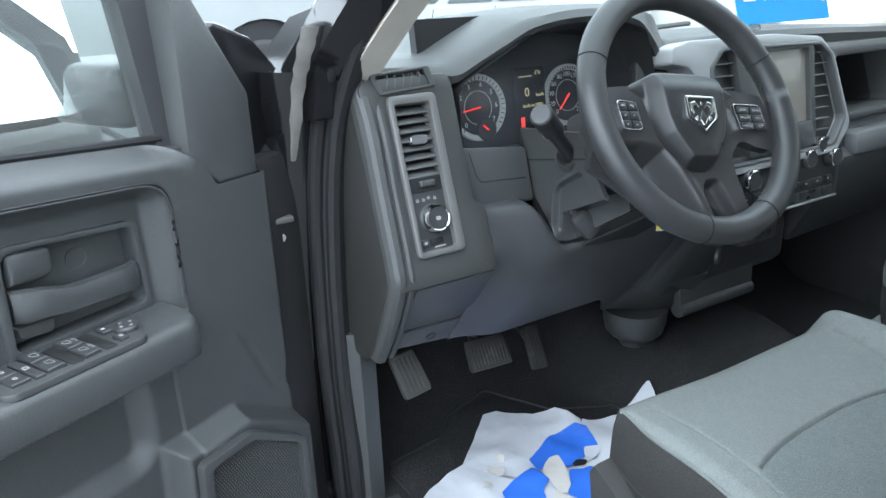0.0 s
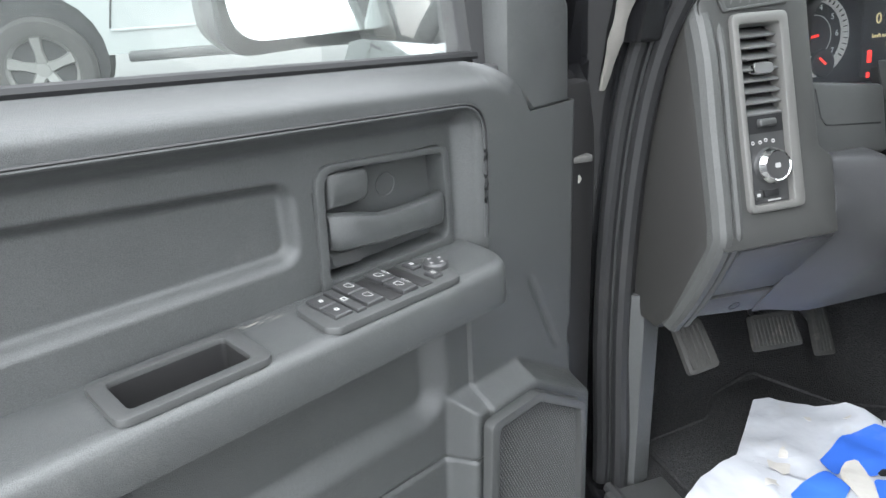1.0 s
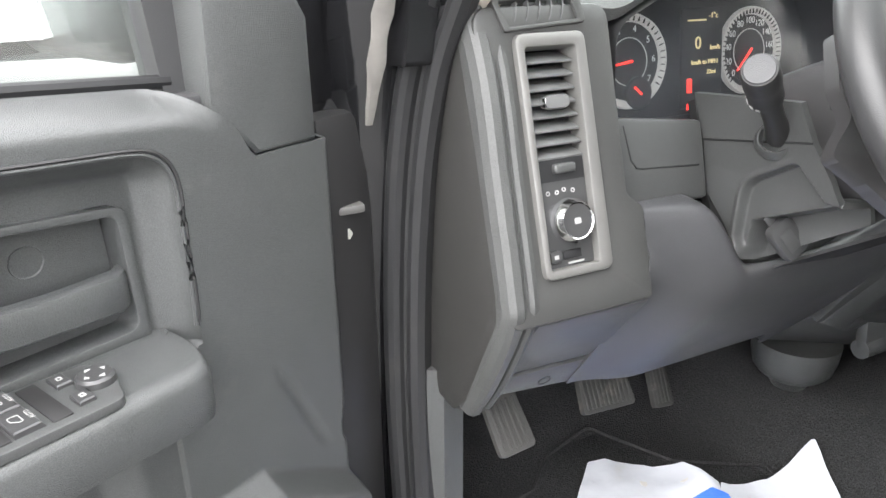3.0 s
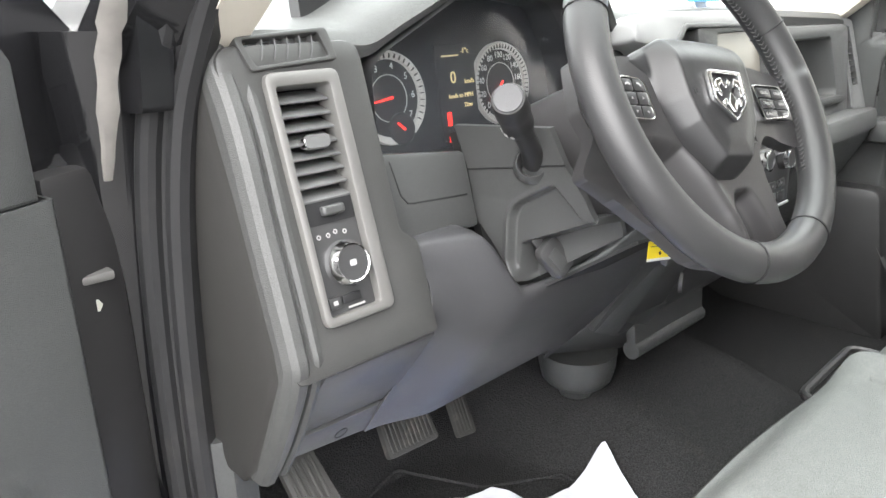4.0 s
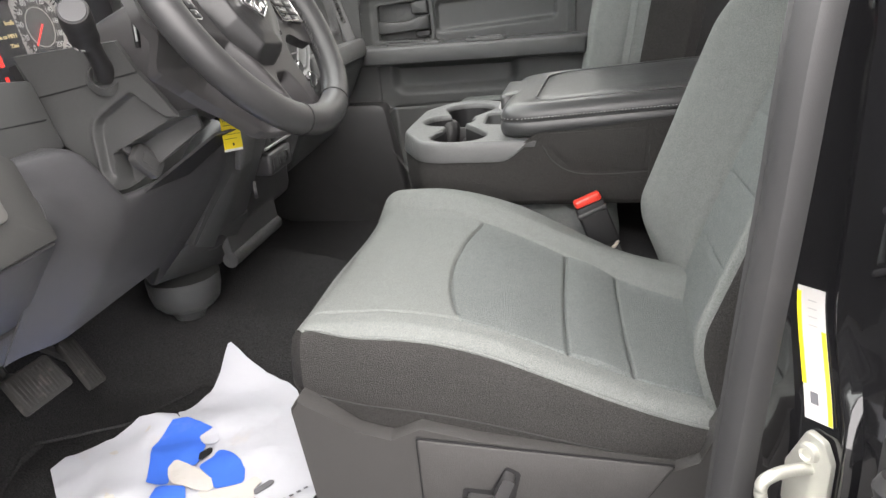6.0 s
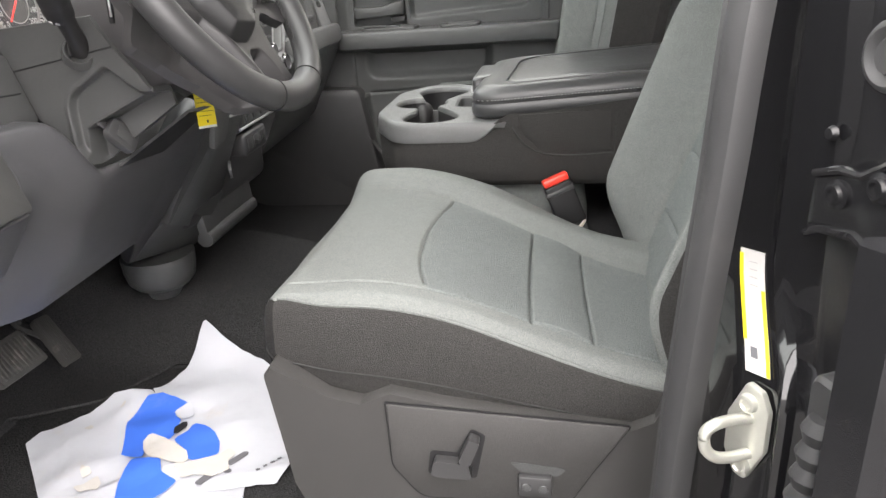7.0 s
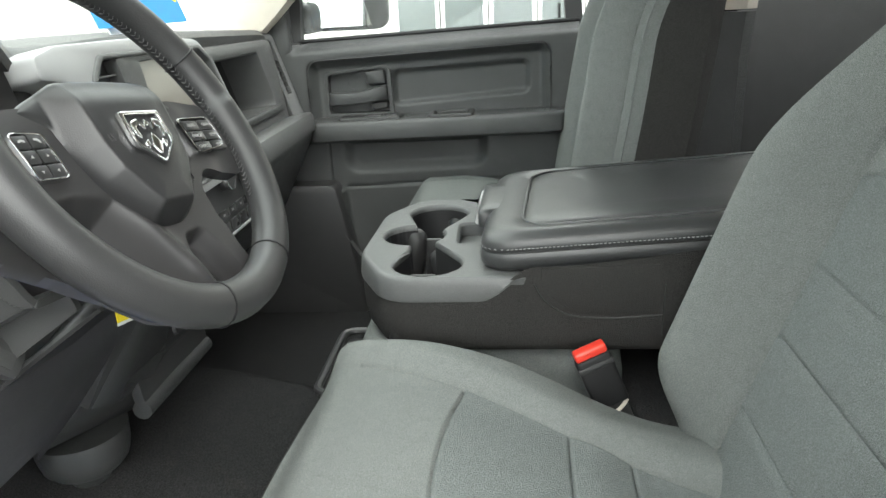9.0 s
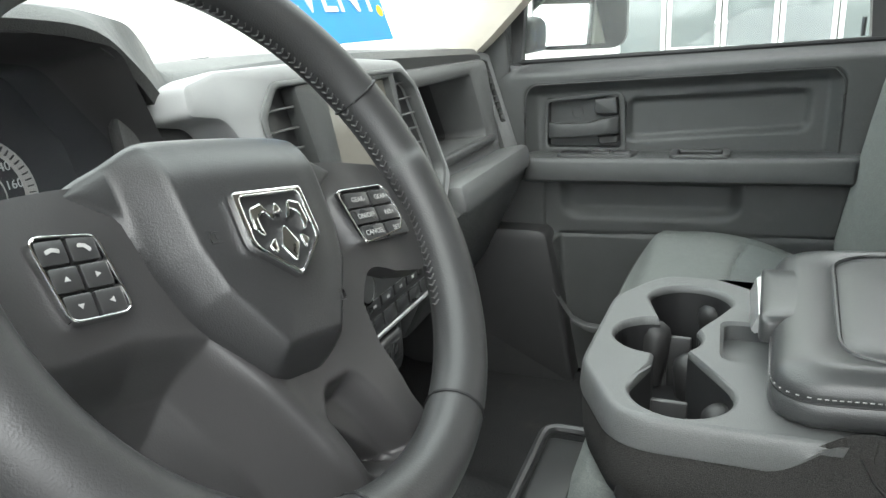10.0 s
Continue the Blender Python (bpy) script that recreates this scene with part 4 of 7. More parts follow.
co = [(XA, 0.10), (XA + 0.14, 0.10), (XB - 0.14, 0.10)] + [(XB, 0.10 + 0.03 * i) for i in range(21)] + co[2:] + [(XA, 0.705 - 0.0075 * i) for i in range(28)] + [(XA, 0.49 - 0.03 * i) for i in range(13)]


def inset(pts, k, cx=0.097, cy=0.50):
    return [(cx + (x - cx) * (1 - k / 0.2), cy + (y - cy) * (1 - k / 0.33)) for x, y in pts]


def band_low(y):
    """Lower edge of the plastic band: level at the front, sweeping up to the lid."""
    return 1.086 + 0.050 * smooth(0.640, 0.552, y)


def tuck(k):
    """The band's outline, slipping under the cloth side beside the lid."""
    return [(x + (a - x) * smooth(0.580, 0.562, y), y) for (x, y), (a, b) in zip(inset(co, k), inset(co, k + 0.010))]


side = [[(x, y, z + (0.032 * smooth(0.625, 0.56, y) + 0.030 * smooth(0.56, 0.22, y) if z > 1.1 else 0)) for x, y in inset(co, k)] for z, k in ((0.998, 0.020), (1.002, 0.010), (1.012, 0.004), (1.035, 0.0), (1.070, -0.001), (1.105, 0.001))]
part("body", join(loft(side, cap=False), plate([(x, y) for x, y, z in side[0]], [], 0.996, 0.999)), DARKCLOTH, con, "dark cloth covered console sides")
cup = [(0.213, 0.729, 0.0545), (0.088, 0.760, 0.0525), (-0.052, 0.722, 0.0530)]


def cup_outline(grow=0.0):
    """The joined outline of three cups and the channel between them."""
    pts = []
    steps = 220
    for i in range(steps):
        a = 2 * math.pi * i / steps
        o = Vector((0.072, 0.735))
        d = Vector((math.cos(a), math.sin(a)))
        far = 0.0
        r = 0.0
        while r < 0.24:
            p = o + d * r
            hit = any((p - Vector((cx, cy))).length < cr + grow for cx, cy, cr in cup) or (abs(p.y - 0.740 + 0.02 * smooth(0.06, 0.20, p.x)) < 0.019 + grow and -0.05 < p.x < 0.20)
            if hit:
                far = r
            r += 0.001
        pts.append(tuple(o + d * far))
    return pts


hole = cup_outline()
hole_top = cup_outline(0.0045)
slot = fillet([(0.030, 0.600), (0.150, 0.600), (0.148, 0.684), (0.040, 0.682)], [0.004, 0.004, 0.016, 0.016])
slot_top = fillet([(0.026, 0.598), (0.154, 0.598), (0.152, 0.6885), (0.036, 0.6865)], [0.004, 0.004, 0.018, 0.018])
tp = part("top_plate", plate(inset(co, 0.006), [hole_top, slot_top], 1.112, 1.1215), CONTOP, con, "grey plastic top with three cup holders")
part("top_edge", loft([[(x, y, min(z, 1.1215) if z > 1.1 else z) for (x, y), z in zip(tuck(k), [zz if zz > 1.09 else band_low(q[1]) + zz - 1.08 for q in co])] for zz, k in ((1.1215, 0.006), (1.1208, 0.0035), (1.1190, 0.0015), (1.1160, 0.0), (1.1110, -0.0012), (1.0830, -0.0035), (1.0795, -0.0028), (1.0785, 0.002))], cap=False), CONTOP, tp, angle=40)
part("cup_chamfer", loft([[(x, y, z) for x, y in pts] for pts, z in ((hole_top, 1.1215), ([(a * 0.5 + c * 0.5, b * 0.5 + d * 0.5) for (a, b), (c, d) in zip(hole_top, hole)], 1.1203), (hole, 1.1165), (hole, 1.1115))], cap=False), CONTOP, tp)
part("cup_well", join(loft([[(0.072 + (x - 0.072) * k, 0.735 + (y - 0.735) * k, z) for x, y in hole] for z, k in ((1.020, 0.96), (1.1125, 1.004))], cap=False), plate([(0.072 + (x - 0.072) * 0.96, 0.735 + (y - 0.735) * 0.96) for x, y in hole], [], 1.014, 1.021)), BLACK, tp, "black rubber cup wells")
part("slot_wall", join(loft([[(x, y, z) for x, y in pts] for pts, z in ((slot_top, 1.1215), (slot, 1.1175), (slot, 1.096))], cap=False), plate(slot, [], 1.094, 1.097)), CONTOP, tp)
# soft rubber fingers and the grey floor strips of the cups
for nx, ny, nz, ax_, ay_ in ((0.152, 0.768, 1.092, 0.35, -0.2), (0.268, 0.700, 1.080, -0.5, 0.2), (0.062, 0.800, 1.082, 0.2, -0.6), (0.128, 0.722, 1.060, 0.2, 0.2), (-0.028, 0.681, 1.078, -0.1, 0.6), (-0.085, 0.756, 1.076, 0.4, -0.4)):
    part("cup_finger", lathe([(0, 0.019), (0.010, 0.0172), (0.0178, 0.011), (0.0212, 0.0), (0.020, -0.030), (0.016, -0.068), (0, -0.068)], 20), WEBDARK, tp, M=Matrix.Translation((nx, ny, nz)) @ Matrix.Rotation(ax_ * 0.4, 4, "Y") @ Matrix.Rotation(-ay_ * 0.4, 4, "X"))
part("cup_strip", box(-0.094, -0.022, 0.712, 0.750, 1.020, 1.046, 0.003), GREYBEZEL, tp)
part("cup_strip", box(0.000, 0.030, 0.722, 0.752, 1.020, 1.062, 0.003), GREYBEZEL, tp)
part("cup_divider", box(-0.020, -0.012, 0.716, 0.756, 1.020, 1.088, 0.002), SMOOTHDARK, tp)
part("cup_lining", box(0.148, 0.156, 0.722, 0.752, 1.020, 1.092, 0.002), SMOOTHDARK, tp)
lid_o = fillet([(XA + 0.016, 0.02), (XB - 0.004, 0.02), (XB - 0.004, 0.622), (XA + 0.016, 0.643)], [0.0, 0.0, 0.055, 0.050], 8)


def lid_ring(z, k):
    """Lid sections: k shrinks them, the top rises to the rear."""
    m = (1 - k) * 0.21
    return [(x + (m if x < 0.09 else -m) * min(1, abs(x - 0.097) / 0.13), y - (m + 0.022 * smooth(0.90, 0.80, k)) * smooth(0.45, 0.62, y), z + 0.010 + 0.036 * smooth(0.66, 0.22, y)) for x, y in lid_o]


lid = part("lid", loft([lid_ring(1.112, 0.965), lid_ring(1.115, 0.985), lid_ring(1.122, 0.998), lid_ring(1.130, 1.0), lid_ring(1.137, 0.992), lid_ring(1.1395, 0.984), lid_ring(1.142, 0.992), lid_ring(1.150, 0.990), lid_ring(1.159, 0.972), lid_ring(1.166, 0.935), lid_ring(1.1695, 0.88), lid_ring(1.1700, 0.80), lid_ring(1.1675, 0.785), lid_ring(1.1705, 0.765), lid_ring(1.1735, 0.70), lid_ring(1.175, 0.45)]), VINYL, con, "padded black vinyl lid with stitching", angle=50)
part("lid_seam", tube([Vector(p) for p in lid_ring(1.1395, 0.9845)], 0.0016, 5, True), BLACK, lid)
bms = bmesh.new()
ls = lid_ring(1.1440, 0.9945)
run = [Vector(p) for p in ls]
for i in range(len(run)):
    a, b = run[i], run[(i + 1) % len(run)]
    n = int((b - a).length / 0.006)
    for j in range(n):
        p = a.lerp(b, (j + 0.5) / n)
        d = (b - a).normalized() * 0.0018
        q = [bms.verts.new(p + d * s + Vector((0, 0, w))) for s, w in ((-1, 0.0008), (1, 0.0008), (1, 0.0022), (-1, 0.0022))]
        tip = bms.verts.new(p + Vector((p.x - 0.09, p.y - 0.3, 0)).normalized() * 0.0012 + Vector((0, 0, 0.0015)))
        for k in range(4):
            bms.faces.new((q[k], q[(k + 1) % 4], tip))
part("stitching", bms, SYMBOL, lid, "light lid stitching")["kind"] = "stuff"
LF = [(0.030, 0.648), (0.214, 0.642), (0.208, 0.583), (0.048, 0.585)]
part("latch_plate", loft([[(x, y, z + 0.010 + 0.036 * smooth(0.66, 0.22, y)) for x, y in fillet([(0.122 + (a - 0.122) * k, 0.612 + (b - 0.612) * k) for a, b in LF], [0.012, 0.012, 0.014, 0.014], 6)] for z, k in ((1.140, 1.0), (1.160, 1.0), (1.1650, 0.97), (1.1672, 0.90), (1.1680, 0.5))]), VINYL, lid, "raised latch flap", angle=50)
part("latch", loft([[(x, 0.638, 1.1690), (x, 0.6475, 1.1660), (x, 0.6545, 1.146), (x, 0.650, 1.142), (x, 0.630, 1.150)] for x in (0.072, 0.074, 0.200, 0.202)]), SATIN, lid, "chrome lid latch")
part("rear_cover", box(XA + 0.002, XA + 0.02, 0.10, 0.36, 1.008, 1.125, 0.012, 3), VINYL, con)
# sewn pocket seam on the side and the stitched welt round the pad
part("side_seam", tube(curve([(XA - 0.001, 0.562, 1.112), (XA - 0.002, 0.545, 1.085), (XA - 0.002, 0.512, 1.064), (XA - 0.001, 0.46, 1.058), (XA - 0.001, 0.378, 1.062)], 6), 0.0014, 5), INK, con)
part("rear_seam", tube([(XA - 0.001, 0.380, 1.030), (XA - 0.001, 0.378, 1.110)], 0.0014, 5), INK, con)
part("pocket_flap", plate(fillet([(0.385, 1.064), (0.51, 1.066), (0.553, 1.110), (0.550, 1.134), (0.385, 1.140)], [0.004, 0.02, 0.01, 0.002, 0.002]), [], -0.004, 0.0025, 0.0012), DARKCLOTH, con, M=axes((XA + 0.0005, 0, 0), (0, 1, 0), (0, 0, 1), (-1, 0, 0)))
welt = [Vector(p) + Vector((0, 0, 0.0005)) for p in lid_ring(1.1695, 0.795)]
part("pad_welt", tube(welt, 0.0022, 6, True), VINYL, lid)
# seat pad and storage tray under the console
cs = thing("jump_seat", "grey cloth jump seat pad under the console", "car seat", at=(0.09, 0.6, 0.8))
part("pad", loft([[(0.105 + a * k, 0.62 + b * k, z) for a, b in rrect(-0.185, 0.185, -0.20, 0.23, 0.05)] for z, k in ((0.78, 1.0), (0.93, 1.0), (0.975, 0.97), (0.995, 0.9))]), CLOTH, cs)
part("front_flap", box(-0.06, 0.27, 0.842, 0.856, 0.70, 0.93, 0.006, 3), DARKCLOTH, cs)
# Dark filler box added to blacken the gap between seat and console.
part("base", box(-0.165, 0.285, 0.05, 0.50, 0.66, 0.90, 0.02), CARPET, con, "black carpet filler beside the console")
tr = thing("storage_tray", "black plastic storage bin below the jump seat", "tray", at=(0.1, 0.9, 0.66))
part("bin", join(box(0.03, 0.27, 0.80, 0.945, 0.64, 0.835, 0.01)), SMOOTHDARK, tr)
part("rim", tube([(a, b, 0.847) for a, b in rrect(0.02, 0.275, 0.79, 0.950, 0.03)], 0.008, 8, True), SMOOTHDARK, tr)
# ---- steering wheel, in its own plane: x right, y up, z to the driver ----
def wheel_plane(centre, n):
    n = Vector(n).normalized()
    x = Vector((0, 0, 1)).cross(n).normalized()
    return axes(centre, x, n.cross(x), n)


WHEEL = wheel_plane((-0.4250, 0.9455, 1.3973), (-0.0295, -0.8532, 0.5128))
COLUMN = wheel_plane((-0.4243, 0.9471, 1.391), (-0.1065, -0.8532, 0.5105))
sw = thing("steering_wheel", "black leather steering wheel with chrome shield badge", "steering wheel", at=(-0.4243, 0.9471, 1.391))
RC, RT = 0.1853, 0.0208


def torus_arc(a0, a1, n, rx=RT, rz=RT * 0.95):
    rings = []
    for i in range(n + 1):
        a = radians(a0 + (a1 - a0) * i / n)
        rings.append([((RC + rx * math.cos(b)) * math.cos(a), (RC + rx * math.cos(b)) * math.sin(a), rz * math.sin(b)) for b in [j * math.pi / 8 for j in range(16)]])
    return loft(rings)


rim = part("rim", torus_arc(0, 360, 96), LEATHER, sw, "stitched black leather rim", M=WHEEL)
for a in (20, 150, 249, 291):
    part("rim_seam", tube([((RC + (RT + 0.0004) * math.cos(b)) * math.cos(radians(a)), (RC + (RT + 0.0004) * math.cos(b)) * math.sin(radians(a)), (RT * 0.95 + 0.0004) * math.sin(b)) for b in [j * math.pi / 8 for j in range(16)]], 0.0011, 5, True), BLACK, rim, M=WHEEL)
bms = bmesh.new()
for a0, a1 in ((-42, 20), (20, 75)):
    n = int((a1 - a0) * RC * math.pi / 180 / 0.0062)
    for i in range(n):
        a = radians(a0 + (a1 - a0) * (i + 0.5) / n)
        for sd in (1, -1):
            b0 = radians(192 + 6 * sd)
            nr = Vector((math.cos(b0) * math.cos(a), math.cos(b0) * math.sin(a), math.sin(b0) * 0.95))
            c = Vector((RC * math.cos(a), RC * math.sin(a), 0)) + nr * (RT + 0.0004)
            ta = Vector((-math.sin(a), math.cos(a), 0))
            ra = nr.cross(ta).normalized()
            d = (ta * 0.55 + ra * sd * 0.85).normalized() * 0.0023
            w = nr.cross(d).normalized() * 0.0007
            q = [bms.verts.new(x) for x in (c - d - w, c + d - w, c + d + w, c - d + w)]
            r = [bms.verts.new(x + nr * 0.0011) for x in (c - d * 0.7, c + d * 0.7)]
            for f in ((q[0], q[1], r[1], r[0]), (q[2], q[3], r[0], r[1]), (q[1], q[2], r[1]), (q[3], q[0], r[0])):
                bms.faces.new(f)
part("stitching", bms, THREAD, rim, "grey cross stitching", M=WHEEL)["kind"] = "stuff"
# hub pad, turned a little to the right
HUB = COLUMN @ Matrix.Translation((-0.0108, -0.0075, -0.0079)) @ Matrix.Rotation(radians(-8.6), 4, "Z")
pad = fillet([(-0.104, 0.046), (-0.085, 0.056), (-0.05, 0.071), (0.05, 0.071), (0.085, 0.056), (0.104, 0.046), (0.0745, 0.030), (0.067, -0.004), (0.055, -0.034), (0.019, -0.081), (-0.019, -0.081), (-0.055, -0.034), (-0.067, -0.004), (-0.0745, 0.030)], [0.003, 0.03, 0.04, 0.04, 0.03, 0.003, 0.012, 0.05, 0.05, 0.016, 0.016, 0.05, 0.05, 0.012], 8)
PADFACE = [(-0.060, 0.100), (0.060, 0.100), (0.053, 0.000), (0.046, -0.026), (0.022, -0.065), (-0.022, -0.065), (-0.046, -0.026), (-0.053, 0.000)]


def soft_step(t):
    """A straight ramp from 0 to 1 with slightly rounded ends."""
    e = 0.10
    if t < e:
        return 0.0 if t < -e else (t + e) ** 2 / (4 * e)
    if t > 1 - e:
        return 1.0 if t > 1 + e else 1 - (1 + e - t) ** 2 / (4 * e)
    return t


def pad_z(x, y):
    """Bevelled flanks rising to a flat, faintly crowned face with soft creases."""
    out = max(0.0, poly_depth(x, y, PADCORE))
    d = poly_depth(x, y, PADFACE)
    z = 0.0045 * (1 - math.exp(-out / 0.0025)) + 0.0235 * soft_step((d + 0.014) / 0.016) * (1 - 0.85 * smooth(0.030, 0.084, y) ** 1.6)
    return z - 0.001 + 0.0025 * (1 - (x / 0.05) ** 2) * smooth(0.0, 0.02, d) - 0.06 * max(0, abs(x) - 0.075)


PADCORE = [pad[k] for k in range(0, len(pad), 2)]
hub = part("hub_pad", relief(PADCORE, pad_z, 0.0018, 0.02), HUBSKIN, sw, "grained airbag cover", M=HUB, angle=60)
for px_, py_ in ((-0.040, 0.004), (0.030, -0.045)):
    zf = pad_z(px_, py_)
    part("moulded_mark", plate(rrect(px_ - 0.0045, px_ + 0.0045, py_ - 0.0035, py_ + 0.0035, 0.001, 2), [rrect(px_ - 0.0036, px_ + 0.0036, py_ - 0.0026, py_ + 0.0026, 0.001, 2)], zf - 0.002, zf + 0.0003), HUBSKIN, hub, M=HUB)
    part("moulded_mark", plate(rrect(px_ - 0.0008, px_ + 0.0008, py_ - 0.002, py_ + 0.002, 0.0005, 1), [], zf - 0.002, zf + 0.0003), HUBSKIN, hub, M=HUB)
shield = fillet([(-0.026, 0.025), (0.026, 0.025), (0.0265, -0.008), (0.0, -0.030), (-0.0265, -0.008)], [0.003, 0.003, 0.012, 0.003, 0.012])
shin = [(x * 0.86, y * 0.86 - 0.0005) for x, y in shield]
bd = part("badge", plate(shield, [shin], 0.0300, 0.0360, 0.0018), CHROME, hub, "chrome shield badge", M=HUB)
part("badge_ground", plate(shin, [], 0.0300, 0.0327), BLACK, bd, M=HUB)
for p0 in ([(0, -0.025), (0.008, -0.012), (0.0, 0.004), (-0.008, -0.012)], [(0.004, 0.004), (0.012, 0.019), (0.022, 0.016), (0.023, 0.002), (0.016, -0.006), (0.018, 0.008), (0.011, 0.012)], [(-0.004, 0.004), (-0.011, 0.012), (-0.018, 0.008), (-0.016, -0.006), (-0.023, 0.002), (-0.022, 0.016), (-0.012, 0.019)], [(0.010, -0.004), (0.018, -0.010), (0.012, -0.018)], [(-0.010, -0.004), (-0.012, -0.018), (-0.018, -0.010)], [(-0.005, 0.010), (0.005, 0.010), (0.0, 0.020)]):
    part("badge_relief", plate([(x * 0.88, y * 0.88) for x, y in fillet(p0, 0.0025, 3)], [], 0.031, 0.0365, 0.0016), CHROME, bd, M=HUB)
# spokes: one moulded spider, scooped at the lower side, with a pocket in the lower spoke
SPIDER = fillet([(-0.166, 0.046), (-0.100, 0.050), (0.100, 0.054), (0.160, 0.052), (0.176, 0.0), (0.165, -0.040), (0.122, -0.036), (0.094, -0.026), (0.074, -0.050), (0.0735, -0.0817), (0.086, -0.1196), (0.101, -0.146), (0.060, -0.164), (0.006, -0.173), (-0.030, -0.150), (-0.062, -0.116), (-0.100, -0.086), (-0.150, -0.060), (-0.172, -0.010)], [0.01, 0.02, 0.02, 0.01, 0.01, 0.012, 0.02, 0.02, 0.02, 0.03, 0.03, 0.004, 0.02, 0.004, 0.02, 0.03, 0.03, 0.01, 0.02], 7)
SCOOP = [(-0.058, -0.040), (-0.049, -0.0435), (-0.0308, -0.0792), (-0.0118, -0.1152), (0.003, -0.150), (0.006, -0.20), (-0.20, -0.20), (-0.20, -0.030), (-0.121, -0.0375), (-0.088, -0.0345)]
POCKET = fillet([(0.012, -0.090), (0.040, -0.087), (0.0765, -0.1505), (0.066, -0.1595), (0.023, -0.1530), (0.005, -0.110)], [0.010, 0.014, 0.008, 0.008, 0.012, 0.014], 4)


def spider_z(x, y):
    z = 0.001 - 0.007 * smooth(0.11, 0.17, math.hypot(x, y + 0.008))
    d = poly_depth(x, y, SCOOP)
    z += 0.0045 * math.exp(-((d + 0.007) / 0.008) ** 2) * smooth(-0.04, -0.08, y)
    z -= 0.034 * smooth(-0.004, 0.024, d) + 0.016 * smooth(0.016, 0.055, d)
    p = poly_depth(x, y, POCKET)
    low = smooth(-0.002, 0.002, -(y + 0.112 + 0.90 * (x - 0.016)))
    z -= (0.019 + 0.012 * low) * smooth(-0.001, 0.013, p)
    return z


spd = part("spoke_frame", relief(SPIDER, spider_z, 0.0017, 0.016), SPOKE, sw, "moulded dark spokes with a scooped pocket", M=HUB, angle=60)
for sgn in (1, -1):
    spoke = spd
    if sgn > 0:
        pod = fillet([(0.0925, -0.0135), (0.137, -0.0085), (0.1445, 0.000), (0.1385, 0.0295), (0.0845, 0.0285)], [0.006, 0.004, 0.006, 0.008, 0.005])
    else:
        pod = fillet([(-0.1255, 0.0255), (-0.1185, -0.0195), (-0.0865, -0.0205), (-0.092, 0.0225)], 0.006)
    mx, my = sum(p[0] for p in pod) / len(pod), sum(p[1] for p in pod) / len(pod)
    shrink = lambda k: [(mx + (x - mx) * k, my + (y - my) * k) for x, y in pod]
    tl = HUB @ Matrix.Translation((0, 0, 0.0015))
    pd_ = part("switch_pod", plate(pod, [shrink(0.93)], -0.004, 0.0075, 0.001), CHROME, spoke, "chrome-edged switch pod", M=tl)
    part("switch_ground", plate(shrink(0.95), [], -0.004, 0.003), BLACK, pd_, M=tl)
    words = (("CANCEL", "ON/OFF", "GEAR-"), ("SET-", "RES+", "GEAR+")) if sgn > 0 else None
    for i in range(2):
        for j in range(3):
            cy = my + (0.0128 if sgn > 0 else 0.0140) * (j - 1)
            cx = mx + (i - 0.5) * (0.0262 if sgn > 0 else 0.0152) + (cy - my) * (-0.12 if sgn > 0 else -0.14)
            hw, hh = (0.0120, 0.0058) if sgn > 0 else (0.0070, 0.0064)
            key = part("button", box(cx - hw, cx + hw, cy - hh, cy + hh, 0.001, 0.0068, 0.0014), PIANO, pd_, M=tl)
            T = tl @ Matrix.Translation((cx, cy, 0.0069))
            if words:
                letters("symbol", words[i][j], 0.0052, T, SYMBOL, key, 0.0001)
            elif j == 2:
                part("symbol", plate(fillet([(-0.0034, -0.0012), (0.0, 0.0002), (0.0034, -0.0012), (0.0034, 0.0012), (0.0, 0.0022), (-0.0034, 0.0012)], 0.0008, 2), [], 0, 0.0003), SYMBOL, key, M=T @ Matrix.Rotation(radians(-30 if i else 0), 4, "Z"))
            else:
                part("symbol", plate([(-0.0015, -0.0011), (0.0015, -0.0011), (0.0, 0.0015)], [], 0, 0.0003), SYMBOL, key, M=T @ Matrix.Rotation(radians((-90 if j else 90) if i else (0 if j else 180)), 4, "Z"))
# column, shroud, stalk, key
col = thing("steering_column", "dark plastic steering column shroud with lever", "steering column", at=(-0.44, 1.06, 1.30))
CM = COLUMN @ Matrix.Translation((0, 0.006, 0))
part("shroud", loft([[(x * k + 0.003, y * k + dy, z) for x, y in rrect(-0.083, 0.086, -0.094, 0.072, 0.030, 7)] for z, k, dy in ((-0.040, 0.60, 0), (-0.044, 0.70, 0), (-0.056, 0.80, 0), (-0.085, 0.93, 0), (-0.115, 1.0, 0), (-0.150, 1.02, 0.004), (-0.20, 1.02, 0.010))]), SHROUD, col, "smooth dark column shroud", M=CM, angle=50)
part("slot_recess", tube([(-0.0775, 0.060, -0.088), (-0.0785, 0.014, -0.117)], 0.0045, 8), BLACK, col, M=CM)
part("shroud_slot", tube([(-0.0815, 0.050, -0.092), (-0.0825, 0.020, -0.111)], 0.0016, 8), SATIN, col, M=CM)
st = part("turn_lever", tube(curve([(-0.538, 1.088, 1.322), (-0.572, 1.074, 1.352), (-0.610, 1.060, 1.385)], 4), [0.014, 0.0125, 0.0115, 0.011, 0.011, 0.0115, 0.012, 0.013, 0.014], 14), WEBDARK, col, "multifunction lever with grey end cap")
dirv = Vector((-0.090, -0.052, 0.062)).normalized()
LM = axes((-0.606, 1.062, 1.383), dirv.orthogonal(), dirv.cross(dirv.orthogonal()), dirv)
